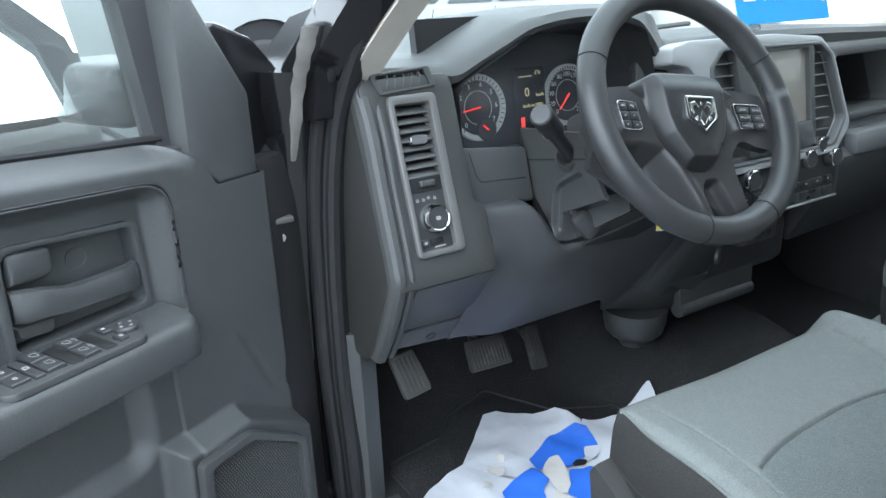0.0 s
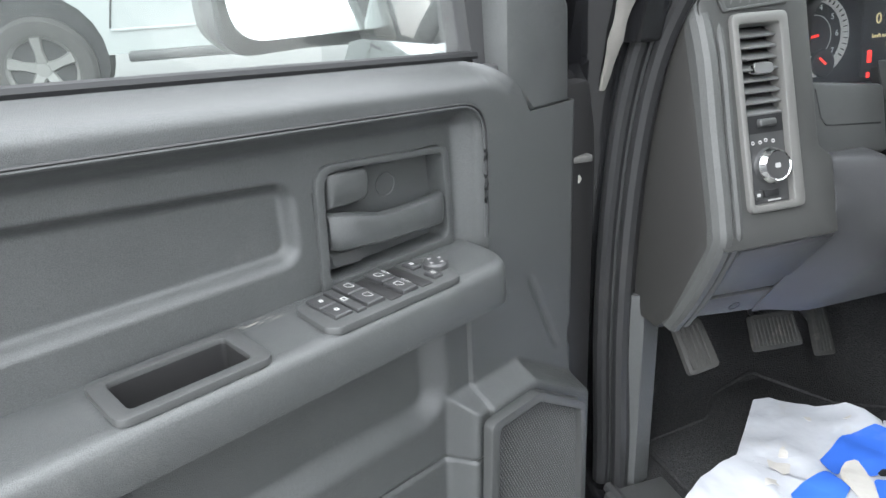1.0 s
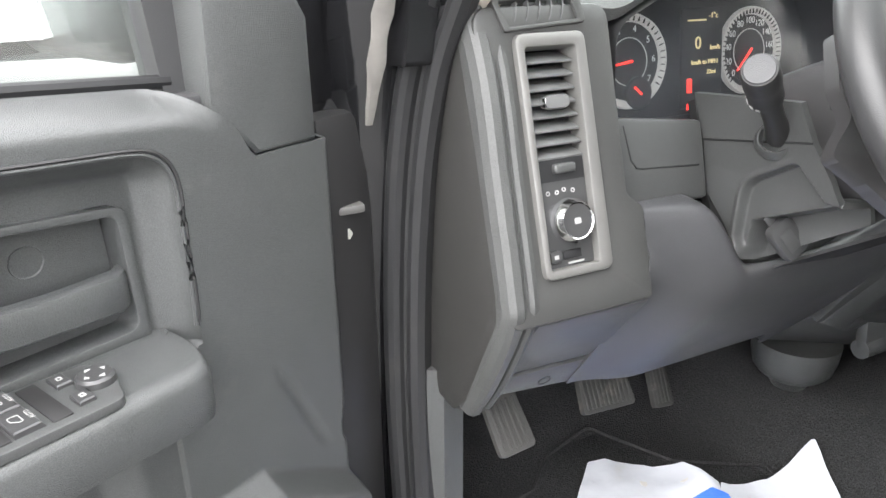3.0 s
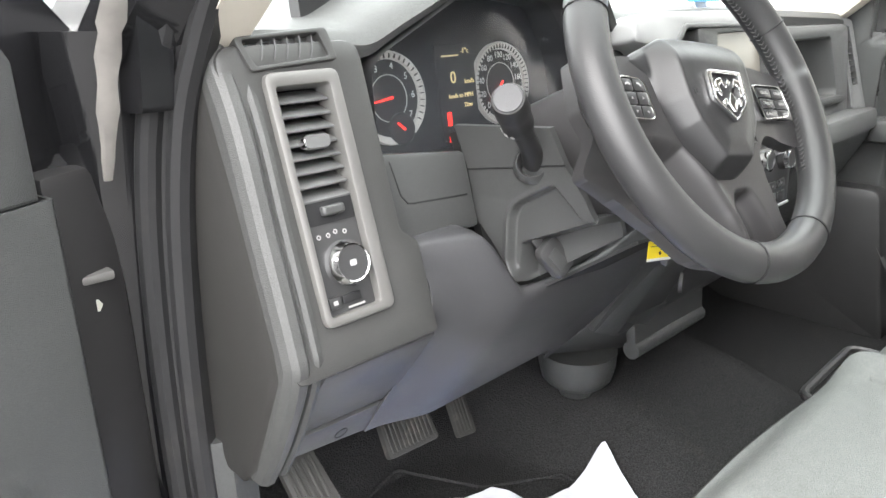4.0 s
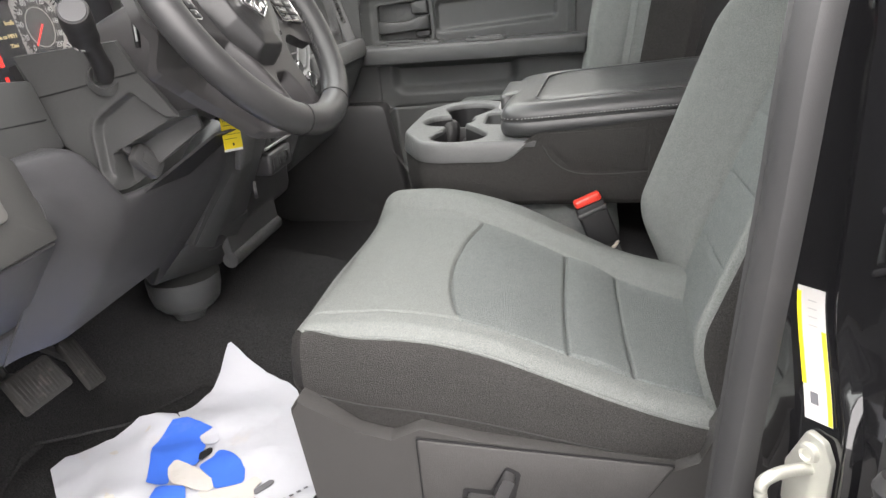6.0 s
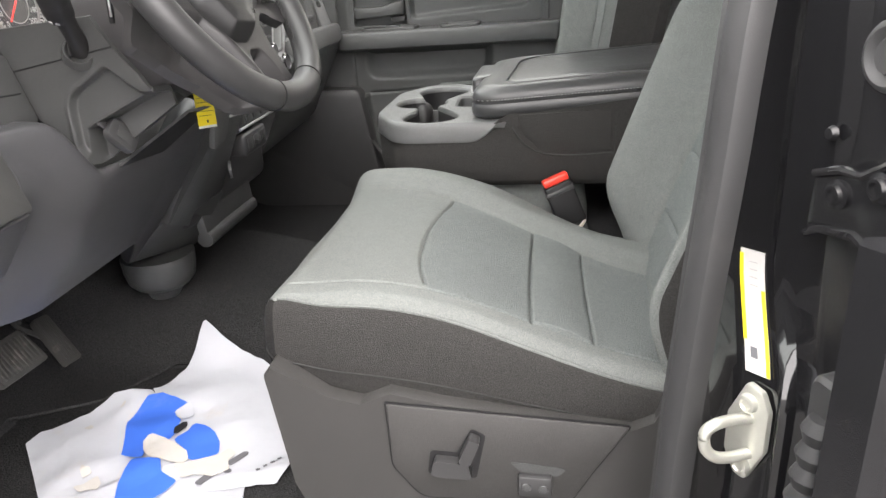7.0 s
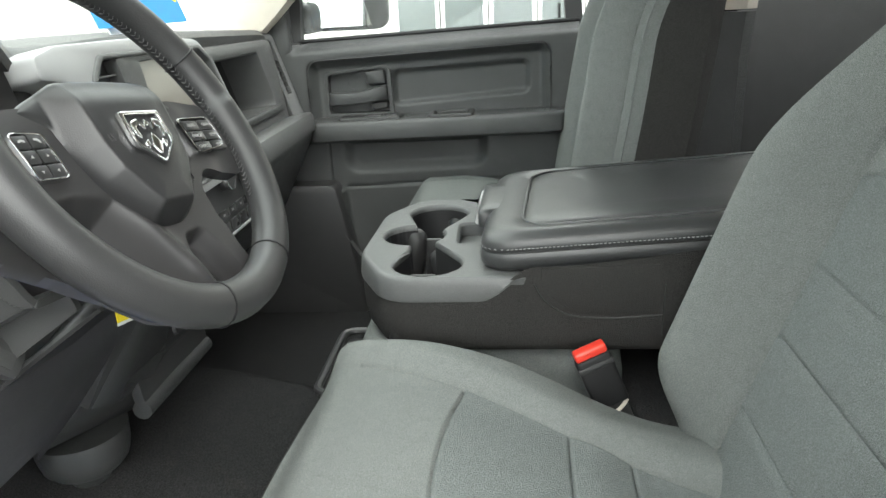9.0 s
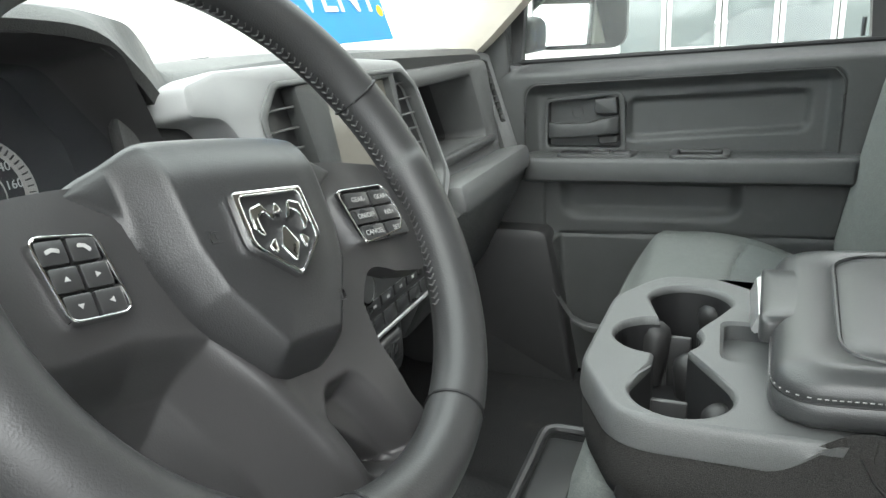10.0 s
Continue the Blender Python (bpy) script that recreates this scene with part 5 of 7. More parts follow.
part("end_cap", lathe([(0, 0.038), (0.0158, 0.038), (0.0175, 0.035), (0.0180, 0.010), (0.0165, -0.014), (0.0172, -0.016), (0.0172, -0.026), (0.0120, -0.032), (0, -0.032)], 24), WEBDARK, st, M=LM)
part("cap_face", lathe([(0, 0.0395), (0.0138, 0.0395), (0.0152, 0.0375), (0, 0.0375)], 24), KNEE, st, M=LM)
for a in (150, 175, 200, 225):
    part("lever_mark", box(-0.0022, 0.0022, 0.0170, 0.0178, -0.024, -0.020, 0), SYMBOL, st, M=LM @ Matrix.Rotation(radians(a), 4, "Z"))
part("lever_boot", lathe([(0.014, -0.008), (0.0165, 0.000), (0.018, 0.001), (0.020, -0.002), (0.0225, -0.012), (0.014, -0.014)], 28), DARK, st, M=axes((-0.545, 1.087, 1.322), dirv.orthogonal(), dirv.cross(dirv.orthogonal()), dirv))

# ---- instrument panel ----
dash = thing("dashboard", "charcoal grained plastic truck dashboard", "dashboard", at=(0, 1.3, 1.2))


def dsec(x, z, yr, lip, drop):
    """One section of the dash pad: height of the top, rear edge, lip height, drop."""
    return [(x, 1.74, 1.40), (x, 1.70, 1.44), (x, 1.55, z - 0.012), (x, 1.40, z), (x, yr + 0.07, z + 0.002), (x, yr + 0.03, z - 0.004), (x, yr + 0.010, lip + 0.012), (x, yr, lip), (x, yr + 0.006, lip - drop), (x, 1.34, lip - drop - 0.004), (x, 1.60, 1.36)]


DASH_SECTIONS = ((-0.845, 1.452, 1.235, 1.440, 0.02), (-0.80, 1.468, 1.222, 1.455, 0.02), (-0.70, 1.472, 1.215, 1.450, 0.015), (-0.665, 1.475, 1.208, 1.449, 0.012), (-0.63, 1.490, 1.202, 1.466, 0.010), (-0.58, 1.512, 1.196, 1.490, 0.010), (-0.53, 1.530, 1.190, 1.513, 0.010), (-0.45, 1.539, 1.185, 1.525, 0.010), (-0.36, 1.541, 1.185, 1.524, 0.010), (-0.29, 1.538, 1.190, 1.513, 0.010), (-0.245, 1.530, 1.195, 1.480, 0.012), (-0.215, 1.522, 1.200, 1.450, 0.015), (-0.185, 1.502, 1.212, 1.440, 0.02), (-0.16, 1.476, 1.218, 1.446, 0.02), (-0.05, 1.474, 1.220, 1.458, 0.02), (0.2, 1.474, 1.220, 1.458, 0.02), (0.5, 1.462, 1.215, 1.448, 0.02), (0.74, 1.452, 1.215, 1.438, 0.02), (0.80, 1.44, 1.225, 1.425, 0.02), (0.845, 1.42, 1.24, 1.41, 0.02))
secs = [dsec(a.x, a.y, a.z, b.y, b.z) for a, b in zip(curve([d[:3] for d in DASH_SECTIONS], 4), curve([(d[0], d[3], d[4]) for d in DASH_SECTIONS], 4))]
part("dash_pad", loft(secs), DASHTOP, dash, "grained grey upper dash pad", angle=50)
# left pod with air outlet and lamp switch
VX, VY = Vector((1, 0, 0)), Vector((0, 0.073, 0.237)).normalized()
POD = axes((-0.760, 1.165, 1.310), VX, VY)           # z to the driver is -y
podo = fillet([(-0.084, 0.152), (-0.084, -0.168), (0.0985, -0.168), (0.0985, -0.066), (0.078, -0.050), (0.078, 0.152)], [0.02, 0.012, 0.006, 0.012, 0.012, 0.02])
bzo = fillet([(-0.043, 0.124), (-0.041, -0.124), (0.045, -0.124), (0.041, 0.124)], 0.010)
bzi = fillet([(-0.0325, 0.110), (-0.0325, -0.114), (0.0275, -0.114), (0.0275, 0.110)], 0.004)
pod = part("pod", plate([(a, b) for a, b in podo], [[(x * 0.98, y * 0.98) for x, y in bzo]], -0.06, 0.0, 0.004), PODSKIN, dash, M=POD)
bez = part("outlet_bezel", plate(bzo, [bzi], -0.02, 0.006, 0.003), SILVER, pod, "satin silver bezel", M=POD)
part("outlet_box", box(-0.033, 0.028, 0.000, 0.110, -0.055, -0.050, 0), BLACK, bez, M=POD)
part("lower_face", box(-0.0325, 0.0275, -0.114, 0.001, -0.012, -0.004, 0.001), SMOOTHDARK, bez, M=POD)
for i in range(8):
    b = 0.102 - 0.0138 * i
    part("vane", box(-0.032, 0.027, b - 0.0015, b + 0.0015, -0.030, -0.001, 0.001), VANE, bez, M=POD @ Matrix.Translation((0, b, -0.015)) @ Matrix.Rotation(radians(28), 4, "X") @ Matrix.Translation((0, -b, 0.015)))
for i in range(4):
    a = -0.022 + 0.0135 * i
    part("rear_vane", box(a - 0.001, a + 0.001, 0.002, 0.108, -0.050, -0.034, 0), SMOOTHDARK, bez, M=POD)
part("outlet_tab", loft([[(-0.002 + a, 0.055 + b * k, w) for a, b in rrect(-0.014, 0.014, -0.0075, 0.0075, 0.006)] for w, k in ((-0.006, 0.7), (0.003, 1.0), (0.006, 0.8))]), VANE, bez, "vent tab with chrome ends", M=POD)
for a in (-0.015, 0.011):
    part("tab_end", box(a - 0.002, a + 0.002, 0.050, 0.060, -0.002, 0.0055, 0.002), CHROME, bez, M=POD)
part("dimmer_recess", box(-0.030, 0.026, -0.0245, -0.002, -0.0042, -0.003, 0), BLACK, bez, M=POD)
part("dimmer_wheel", box(-0.013, 0.013, -0.017, -0.007, -0.006, 0.0035, 0.003, 3), DARK, bez, M=POD)
for a, b in ((-0.022, -0.013), (0.019, -0.010), (-0.021, -0.036), (-0.010, -0.036), (-0.001, -0.034), (0.010, -0.036)):
    part("symbol", plate(circle(a, b, 0.0026, 8), [circle(a, b, 0.0014, 8)], -0.004, -0.0035), SYMBOL, bez, M=POD)
KM = POD @ Matrix.Translation((0.002, -0.067, -0.004))
kb = part("lamp_knob", lathe([(0, 0.014), (0.0185, 0.014), (0.0195, 0.013), (0.0195, 0.002), (0.024, 0.0), (0, 0)], 36), SMOOTHDARK, bez, "rotary headlamp knob with chrome ring", M=KM)
part("knob_ring", lathe([(0.0178, 0.0148), (0.0190, 0.0156), (0.0232, 0.0075), (0.0222, 0.0050), (0.0178, 0.0120)], 36), CHROME, kb, M=KM)
part("symbol", plate(rrect(-0.004, 0.004, -0.003, 0.003, 0.001, 1), [], 0.0141, 0.0145), SYMBOL, kb, M=KM)
part("button", box(-0.028, -0.015, -0.108, -0.096, -0.005, -0.001, 0.001), SMOOTHDARK, bez, M=POD)
part("button", box(-0.012, 0.010, -0.106, -0.097, -0.005, -0.001, 0.001), BLACK, bez, M=POD)
part("symbol", box(-0.024, -0.019, -0.104, -0.100, -0.001, -0.0005, 0), SYMBOL, bez, M=POD)
part("symbol", box(-0.006, 0.014, -0.1115, -0.1095, -0.004, -0.0035, 0), SYMBOL, bez, M=POD)
# demister slot above it
DS = axes((-0.768, 1.2075, 1.449), (1, 0, 0.03), (0, 0.35, 0.94))
dm = part("demister_frame", plate(fillet([(-0.055, 0.015), (-0.044, -0.018), (0.054, -0.015), (0.048, 0.018)], 0.005), [fillet([(-0.047, 0.0115), (-0.038, -0.0135), (0.044, -0.011), (0.037, 0.013)], 0.003)], -0.012, 0.003, 0.0015), PODSKIN, dash, M=DS)
part("demister_dark", plate(rrect(-0.048, 0.046, -0.0145, 0.0145, 0.002), [], -0.016, -0.012), BLACK, dm, M=DS)
for i in range(5):
    part("fin", loft([[(-0.027 + 0.0138 * i + q * 0.004 + w, q * 0.0125, z) for q, z in ((-1, -0.011), (-1, -0.002), (-0.3, 0.0008), (0.3, 0.0008), (1, -0.002), (1, -0.011))] for w in (-0.0008, 0.0008)]), VANE, dm, M=DS)
# end cap facing the open door
ex = -0.846
capo = [(1.232, 1.446), (1.186, 1.320), (1.142, 1.180), (1.138, 1.150), (1.205, 1.015), (1.235, 0.985), (1.31, 0.985), (1.33, 1.10), (1.335, 1.30), (1.30, 1.455)]
cap = part("end_cap", loft([[(ex + w, y * k + 1.24 * (1 - k), z * k + 1.2 * (1 - k)) for y, z in fillet(capo, 0.012)] for w, k in ((0.03, 1.0), (0.004, 1.0), (-0.004, 0.985), (-0.006, 0.9))]), CAPSKIN, dash, "dark removable dash end cover")
spine = curve([(0, 1.232, 1.458), (0, 1.195, 1.386), (0, 1.166, 1.29), (0, 1.135, 1.188), (0, 1.133, 1.152), (0, 1.172, 1.07), (0, 1.216, 1.000)], 10)
band = [(-0.004, -0.020), (-0.004, 0.000), (0.000, 0.009), (0.006, 0.0135), (0.015, 0.0135), (0.0190, 0.010), (0.021, 0.003), (0.0225, 0.003), (0.0245, 0.009), (0.029, 0.011), (0.035, 0.009), (0.040, 0.000), (0.040, -0.020)]
rows = []
for i, p in enumerate(spine):
    d = (spine[min(i + 1, len(spine) - 1)] - spine[max(i - 1, 0)]).normalized()
    o = Vector((0, d.z, -d.y))
    rows.append([p + Vector((ex + a, 0, 0)) + o * b for a, b in band])
part("end_rib", loft(rows), DASHTOP, cap, "grained double rib", angle=22)
# knee panels: upper apron, fuse cover, brake release strip, wide lower panel


def slab(pts, d, b=0.004):
    """A thick panel through 3D corner points of its face, d behind it."""
    p = [Vector(q) for q in pts]
    nrm = (p[1] - p[0]).cross(p[2] - p[0]).normalized()
    bm = loft([[q - nrm * d for q in p], p])
    if b:
        bmesh.ops.bevel(bm, geom=[e for e in bm.edges if e.calc_face_angle(0) > 0.6], offset=b, segments=2, profile=0.5, affect="EDGES")
    return bm


part("fuse_cover", slab([(-0.808, 1.124, 1.143), (-0.812, 1.196, 1.043), (-0.674, 1.188, 1.043), (-0.664, 1.118, 1.145)], 0.02), KNEE, dash, "grey fuse panel cover")
rel = part("brake_release", slab([(-0.814, 1.197, 1.038), (-0.828, 1.218, 1.003), (-0.700, 1.210, 0.996), (-0.674, 1.189, 1.038)], 0.02), KNEE, dash, "parking brake release handle")
part("symbol", plate(circle(0, 0, 0.009, 20), [circle(0, 0, 0.0075, 20)], 0.0, 0.001), INK, rel, M=axes((-0.742, 1.2015, 1.0165), (1, -0.03, 0), (0, -0.5, 0.86)))


def along(prof, v):
    f = v * (len(prof) - 1)
    k = min(int(f), len(prof) - 2)
    t = f - k
    return Vector(prof[k]).lerp(Vector(prof[k + 1]), t)


KNEE_EDGE = curve([(y, z, 0) for y, z in ((1.205, 1.241), (1.158, 1.240), (1.146, 1.232), (1.140, 1.210), (1.128, 1.160), (1.188, 1.043), (1.212, 0.996))], 8)
KNEE_LIP = curve([(y, z, 0) for y, z in ((1.150, 1.135), (1.121, 1.158), (1.112, 1.157), (1.109, 1.142), (1.126, 1.095), (1.164, 1.035), (1.208, 0.978))], 8)
KNEE_END = curve([(y, z, 0) for y, z in ((1.125, 1.205), (1.104, 1.200), (1.092, 1.186), (1.096, 1.150), (1.135, 1.080), (1.210, 0.985), (1.285, 0.900))], 8)


def knee(u, v):
    """Lower panel in one sweep: ledge under the coin box, key lip, then forward and down."""
    a, b = along(KNEE_EDGE, v), along(KNEE_LIP, v)
    wz, wy = smooth(0.17, 0.33, u), smooth(0.0, 0.30, u)
    top = 1 - smooth(0.0, 0.40, v)
    wy = wz * top + wy * (1 - top)
    wz = wz * (1 - smooth(0.3, 0.7, v)) + smooth(0.0, 0.25, u) * smooth(0.3, 0.7, v)
    p = Vector((a.x + (b.x - a.x) * wy, a.y + (b.y - a.y) * wz, 0))
    p.y -= 0.020 * top * math.sin(math.pi * max(0, min(1, (u - 0.30) / 0.46)))
    p = p.lerp(along(KNEE_END, v), smooth(0.76, 1.0, u))
    return (-0.6615 + 0.42 * u - 0.040 * smooth(0.55, 1.0, v) * (1 - u), p.x, p.y)


part("knee_panel", grid(60, 64, knee, 0.0025), KNEE, dash, "wide grey lower knee panel", angle=50)
part("knee_seam", tube([Vector(knee(0.004, v / 40)) for v in range(4, 24)], 0.0016, 6), BLACK, dash)
cb = part("coin_box", slab([(-0.690, 1.166, 1.238), (-0.545, 1.164, 1.233), (-0.545, 1.190, 1.322), (-0.682, 1.197, 1.337)], 0.08, 0.006), DARK, dash, "small lidded coin box")
part("lid_gap", tube([(-0.660, 1.1930, 1.325), (-0.655, 1.1815, 1.288), (-0.648, 1.1785, 1.2785), (-0.640, 1.1780, 1.2770), (-0.5565, 1.1755, 1.272)], 0.0013, 5), BLACK, cb)
# lower dash behind the column, a filler blackened to shade the gap before it
part("dark_gap_backing", grid(24, 16, lambda u, v: (-0.535 + 0.30 * u, 1.150 + 0.37 * (0.205 * v - 0.03), 1.135 + 0.205 * v), 0.012), WEBDARK, dash)
# cover of the column: its outer flank runs back from the dash to the driver


def span(knots, v):
    f = v * (len(knots) - 1)
    k = min(int(f), len(knots) - 2)
    return Vector(knots[k]).lerp(Vector(knots[k + 1]), f - k)


FLANK_L = [(1.113, 1.166), (1.142, 1.206), (1.178, 1.240), (1.188, 1.298), (1.205, 1.350)]
FLANK_R = [(1.003, 1.240), (1.003, 1.262), (1.018, 1.290), (1.043, 1.324), (1.062, 1.362)]
BOWL = fillet([(1.060, 1.300), (1.124, 1.262), (1.126, 1.195), (1.09, 1.13), (0.95, 1.13), (0.95, 1.262), (1.022, 1.266)], [0.008, 0.035, 0.02, 0.01, 0.01, 0.01, 0.01])
STEP = fillet([(1.112, 1.218), (1.12, 1.13), (0.95, 1.13), (0.95, 1.27), (1.018, 1.262)], 0.006)


def flank_x(u, v, y, z):
    x = -0.539 - 0.10 * max(0, z - 1.27) + 0.012 * smooth(0.45, 1.0, u) * (1 - smooth(0.0, 0.40, v))
    d = poly_depth(y, z, BOWL)
    x -= 0.0018 * math.exp(-((d + 0.0025) / 0.003) ** 2) * smooth(1.05, 1.08, y)
    x += 0.011 * smooth(-0.001, 0.0045, d)
    return x + 0.030 * smooth(-0.001, 0.005, poly_depth(y, z, STEP))


def flank(u, v):
    p = span(FLANK_L, v).lerp(span(FLANK_R, v), u)
    return (flank_x(u, v, p.x, p.y), p.x, p.y)


cov = part("column_surround", grid(110, 110, flank, 0.008), DARK, dash, "dark column surround with key recess", angle=40)
# Black sheet painted in for the shade of the gap below the cover.
part("gap_shade_sheet", slab([(-0.490, 1.116, 1.150), (-0.440, 1.012, 1.222), (-0.36, 1.012, 1.215), (-0.36, 1.116, 1.140)], 0.004, 0), BLACK, cov)
part("surround_seam", tube([Vector(flank(u / 12, 0.75)) for u in range(13)], 0.0013, 6), BLACK, cov)
KP = axes((-0.5195, 1.072, 1.256), (0.06, -0.95, 0.30), (-0.08, 0.20, 0.97))
kshape = fillet([(-0.026, 0.007), (0.012, 0.018), (0.030, -0.003), (-0.016, -0.019)], 0.003)
part("cover_gap", plate([(x * 1.07, y * 1.09) for x, y in kshape], [], -0.004, 0.0006), BLACK, cov, M=KP)
part("key_cover", plate(kshape, [], -0.004, 0.0022, 0.001), DARK, cov, M=KP)
ks = part("key_switch", slab([(-0.479, 1.101, 1.209), (-0.477, 1.071, 1.196), (-0.478, 1.004, 1.240), (-0.480, 1.030, 1.257)], 0.03, 0.003), SMOOTHDARK, cov, "black ignition switch plate")
part("key_slot", slab([(-0.4815, 1.092, 1.213), (-0.4815, 1.084, 1.211), (-0.4815, 1.056, 1.231), (-0.4815, 1.060, 1.239), (-0.4815, 1.067, 1.237)], 0.004, 0), BLACK, ks)
part("slot_glint", box(-0.4840, -0.4825, 1.067, 1.071, 1.227, 1.230, 0.0005), CHROME, ks)
part("flap", slab([(-0.4815, 1.036, 1.250), (-0.4815, 1.030, 1.233), (-0.4815, 1.014, 1.240)], 0.004, 0), BLACK, ks)
kf = thing("key_fob", "black key fob in the ignition switch", "key", at=(-0.507, 1.080, 1.203))
KF = axes((-0.507, 1.080, 1.203), (0.80, 0.0, 0.60), (-0.55, 0.30, 0.72))
part("fob", loft([[(a * k, b * k, w) for a, b in rrect(-0.017, 0.017, -0.026, 0.024, 0.011, 5)] for w, k in ((-0.010, 0.7), (-0.006, 0.97), (0.000, 1.0), (0.005, 0.93), (0.007, 0.75))]), SMOOTHDARK, kf, M=KF)
part("button", box(-0.010, 0.006, -0.014, 0.012, 0.0065, 0.0082, 0.001), DARK, kf, M=KF)
part("blade", box(-0.006, 0.006, 0.018, 0.034, -0.008, -0.004, 0.001), SMOOTHDARK, kf, M=KF)
tag_ = thing("key_tag", "yellow stock tag hanging from the ignition", "tag", at=(-0.36, 1.02, 1.2))
TGM = axes((-0.384, 1.012, 1.220), (1, -0.15, -0.14), (0.13, 0.06, 1))
part("card", plate(rrect(-0.023, 0.023, -0.032, 0.032, 0.001, 1), [], -0.0008, 0.0), YELLOW, tag_, M=TGM)
for i in range(7):
    part("print_line", box(-0.019, 0.012 + 0.004 * (i % 3), 0.0215 - 0.0065 * i, 0.0222 - 0.0065 * i, 0.0001, 0.0004, 0), INK, tag_, M=TGM)
part("print_mark", plate(circle(0.0, -0.026, 0.0022, 12), [], 0.0001, 0.0005), INK, tag_, M=TGM)
part("card_edge", box(-0.023, 0.023, -0.0355, -0.032, -0.0010, -0.0002, 0), WHITE, tag_, M=TGM)
part("tag_ring", tube([(-0.40 + 0.012 * math.cos(a), 1.034, 1.252 + 0.012 * math.sin(a)) for a in [i * math.pi / 8 for i in range(16)]], 0.0012, 5, True), CHROME, tag_)

# ---- instrument cluster ----
cl = thing("instrument_cluster", "lit instrument cluster with two round gauges and amber display", "gauges", at=(-0.45, 1.3, 1.37))
tun_f = [(-0.662, 1.290), (-0.212, 1.290), (-0.222, 1.412), (-0.272, 1.500), (-0.37, 1.517), (-0.51, 1.515), (-0.58, 1.480), (-0.672, 1.430)]
tun_b = [(-0.655, 1.300), (-0.227, 1.300), (-0.238, 1.410), (-0.285, 1.480), (-0.37, 1.492), (-0.50, 1.490), (-0.575, 1.462), (-0.650, 1.420)]
part("tunnel", loft([[(x, 1.203 - 0.014 * smooth(1.42, 1.50, z), z) for x, z in fillet(tun_f, 0.035)], [(x, 1.32, z) for x, z in fillet(tun_b, 0.035)]], cap=False), SMOOTHDARK, cl)
part("cluster_face", slab([(-0.67, 1.300, 1.28), (-0.20, 1.300, 1.28), (-0.20, 1.337, 1.53), (-0.67, 1.337, 1.53)], 0.02, 0), DIAL, cl)
# The lens colour carries the veil of reflected light over the dials.
lens = part("cluster_lens", grid(2, 8, lambda u, v: (-0.656 + 0.436 * u + (0.13 * (1 - u) - 0.055 * u) * smooth(0.55, 1.0, v), 1.242 + 0.040 * v, 1.294 + 0.212 * v)), HAZELENS, cl, "clear plastic gauge lens with reflection haze mixed in")
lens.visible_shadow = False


def gauge(cx, cz, r, figures, a0, a1, needle, name):
    G = axes((cx, 1.298 + 0.14 * (cz - 1.28), cz), (1, 0, 0), (0, 0.14, 0.99))
    g = part(name, lathe([(r - 0.010, 0.001), (r - 0.008, 0.006), (r, 0.008), (r + 0.0015, 0.004), (r + 0.001, 0.0)], 40), DIALRING, cl, "round gauge with silver ring", M=G)
    part("dial", plate(circle(0, 0, r - 0.008, 40), [], 0.0, 0.002), DIAL, g, M=G)
    part("inner_ring", lathe([(r * 0.50, 0.0022), (r * 0.50, 0.003), (r * 0.52, 0.003), (r * 0.52, 0.0022)], 32), DIALRING, g, M=G)
    for i, f in enumerate(figures):
        a = radians(a0 + (a1 - a0) * i / (len(figures) - 1))
        letters("figure", f, r * 0.21, G @ Matrix.Translation(((r * 0.70) * math.cos(a), (r * 0.70) * math.sin(a), 0.0026)), LITWHITE, g, 0.0002)
    for i in range(4 * (len(figures) - 1) + 1):
        a = radians(a0 + (a1 - a0) * i / (4 * (len(figures) - 1)))
        part("tick", box(r * 0.86, r * 0.955, -0.0006, 0.0006, 0.006, 0.0085, 0), INK, g, M=G @ Matrix.Rotation(a, 4, "Z"))
    a = radians(needle)
    part("needle", loft([[(x, w, z) for w, z in ((-k, 0.005), (k, 0.005), (0, 0.007))] for x, k in ((-0.004, 0.002), (r * 0.62, 0.0008))]), NEEDLE, g, "lit red needle", M=G @ Matrix.Rotation(a, 4, "Z"))
    return g, G


tg, TGM = gauge(-0.560, 1.374, 0.058, ["0", "1", "2", "3", "4", "5", "6", "7"], 225, -35, 187, "tachometer")
gauge(-0.347, 1.375, 0.058, ["0", "20", "40", "60", "80", "100", "120", "140", "160", "180", "200"], 225, -45, 226, "speedometer")
part("fuel_gauge", lathe([(0, 0.010), (0.019, 0.010), (0.021, 0.008), (0.021, 0.004), (0, 0.004)], 24), DIAL, tg, M=TGM @ Matrix.Translation((0.012, -0.040, 0)))
part("needle", box(-0.002, 0.013, -0.0012, 0.0012, 0.0105, 0.0125, 0), NEEDLE, tg, M=TGM @ Matrix.Translation((0.012, -0.040, 0)) @ Matrix.Rotation(radians(140), 4, "Z"))
DM = axes((-0.453, 1.298, 1.37), (1, 0, 0), (0, 0.14, 0.99))
dsp = part("info_display", box(-0.036, 0.036, -0.060, 0.066, 0.004, 0.008, 0.002), DIAL, cl, "dark display with amber figures", M=DM)
letters("display_text", "0", 0.022, DM @ Matrix.Translation((-0.008, 0.022, 0.0085)), AMBER, dsp)
letters("display_text", "km/h", 0.009, DM @ Matrix.Translation((0.022, 0.016, 0.0085)), AMBER, dsp)
letters("display_text", "km/h to MPH", 0.0085, DM @ Matrix.Translation((0.004, -0.002, 0.0085)), AMBER, dsp)
letters("display_text", "22mi", 0.008, DM @ Matrix.Translation((0.016, -0.015, 0.0085)), AMBER, dsp)
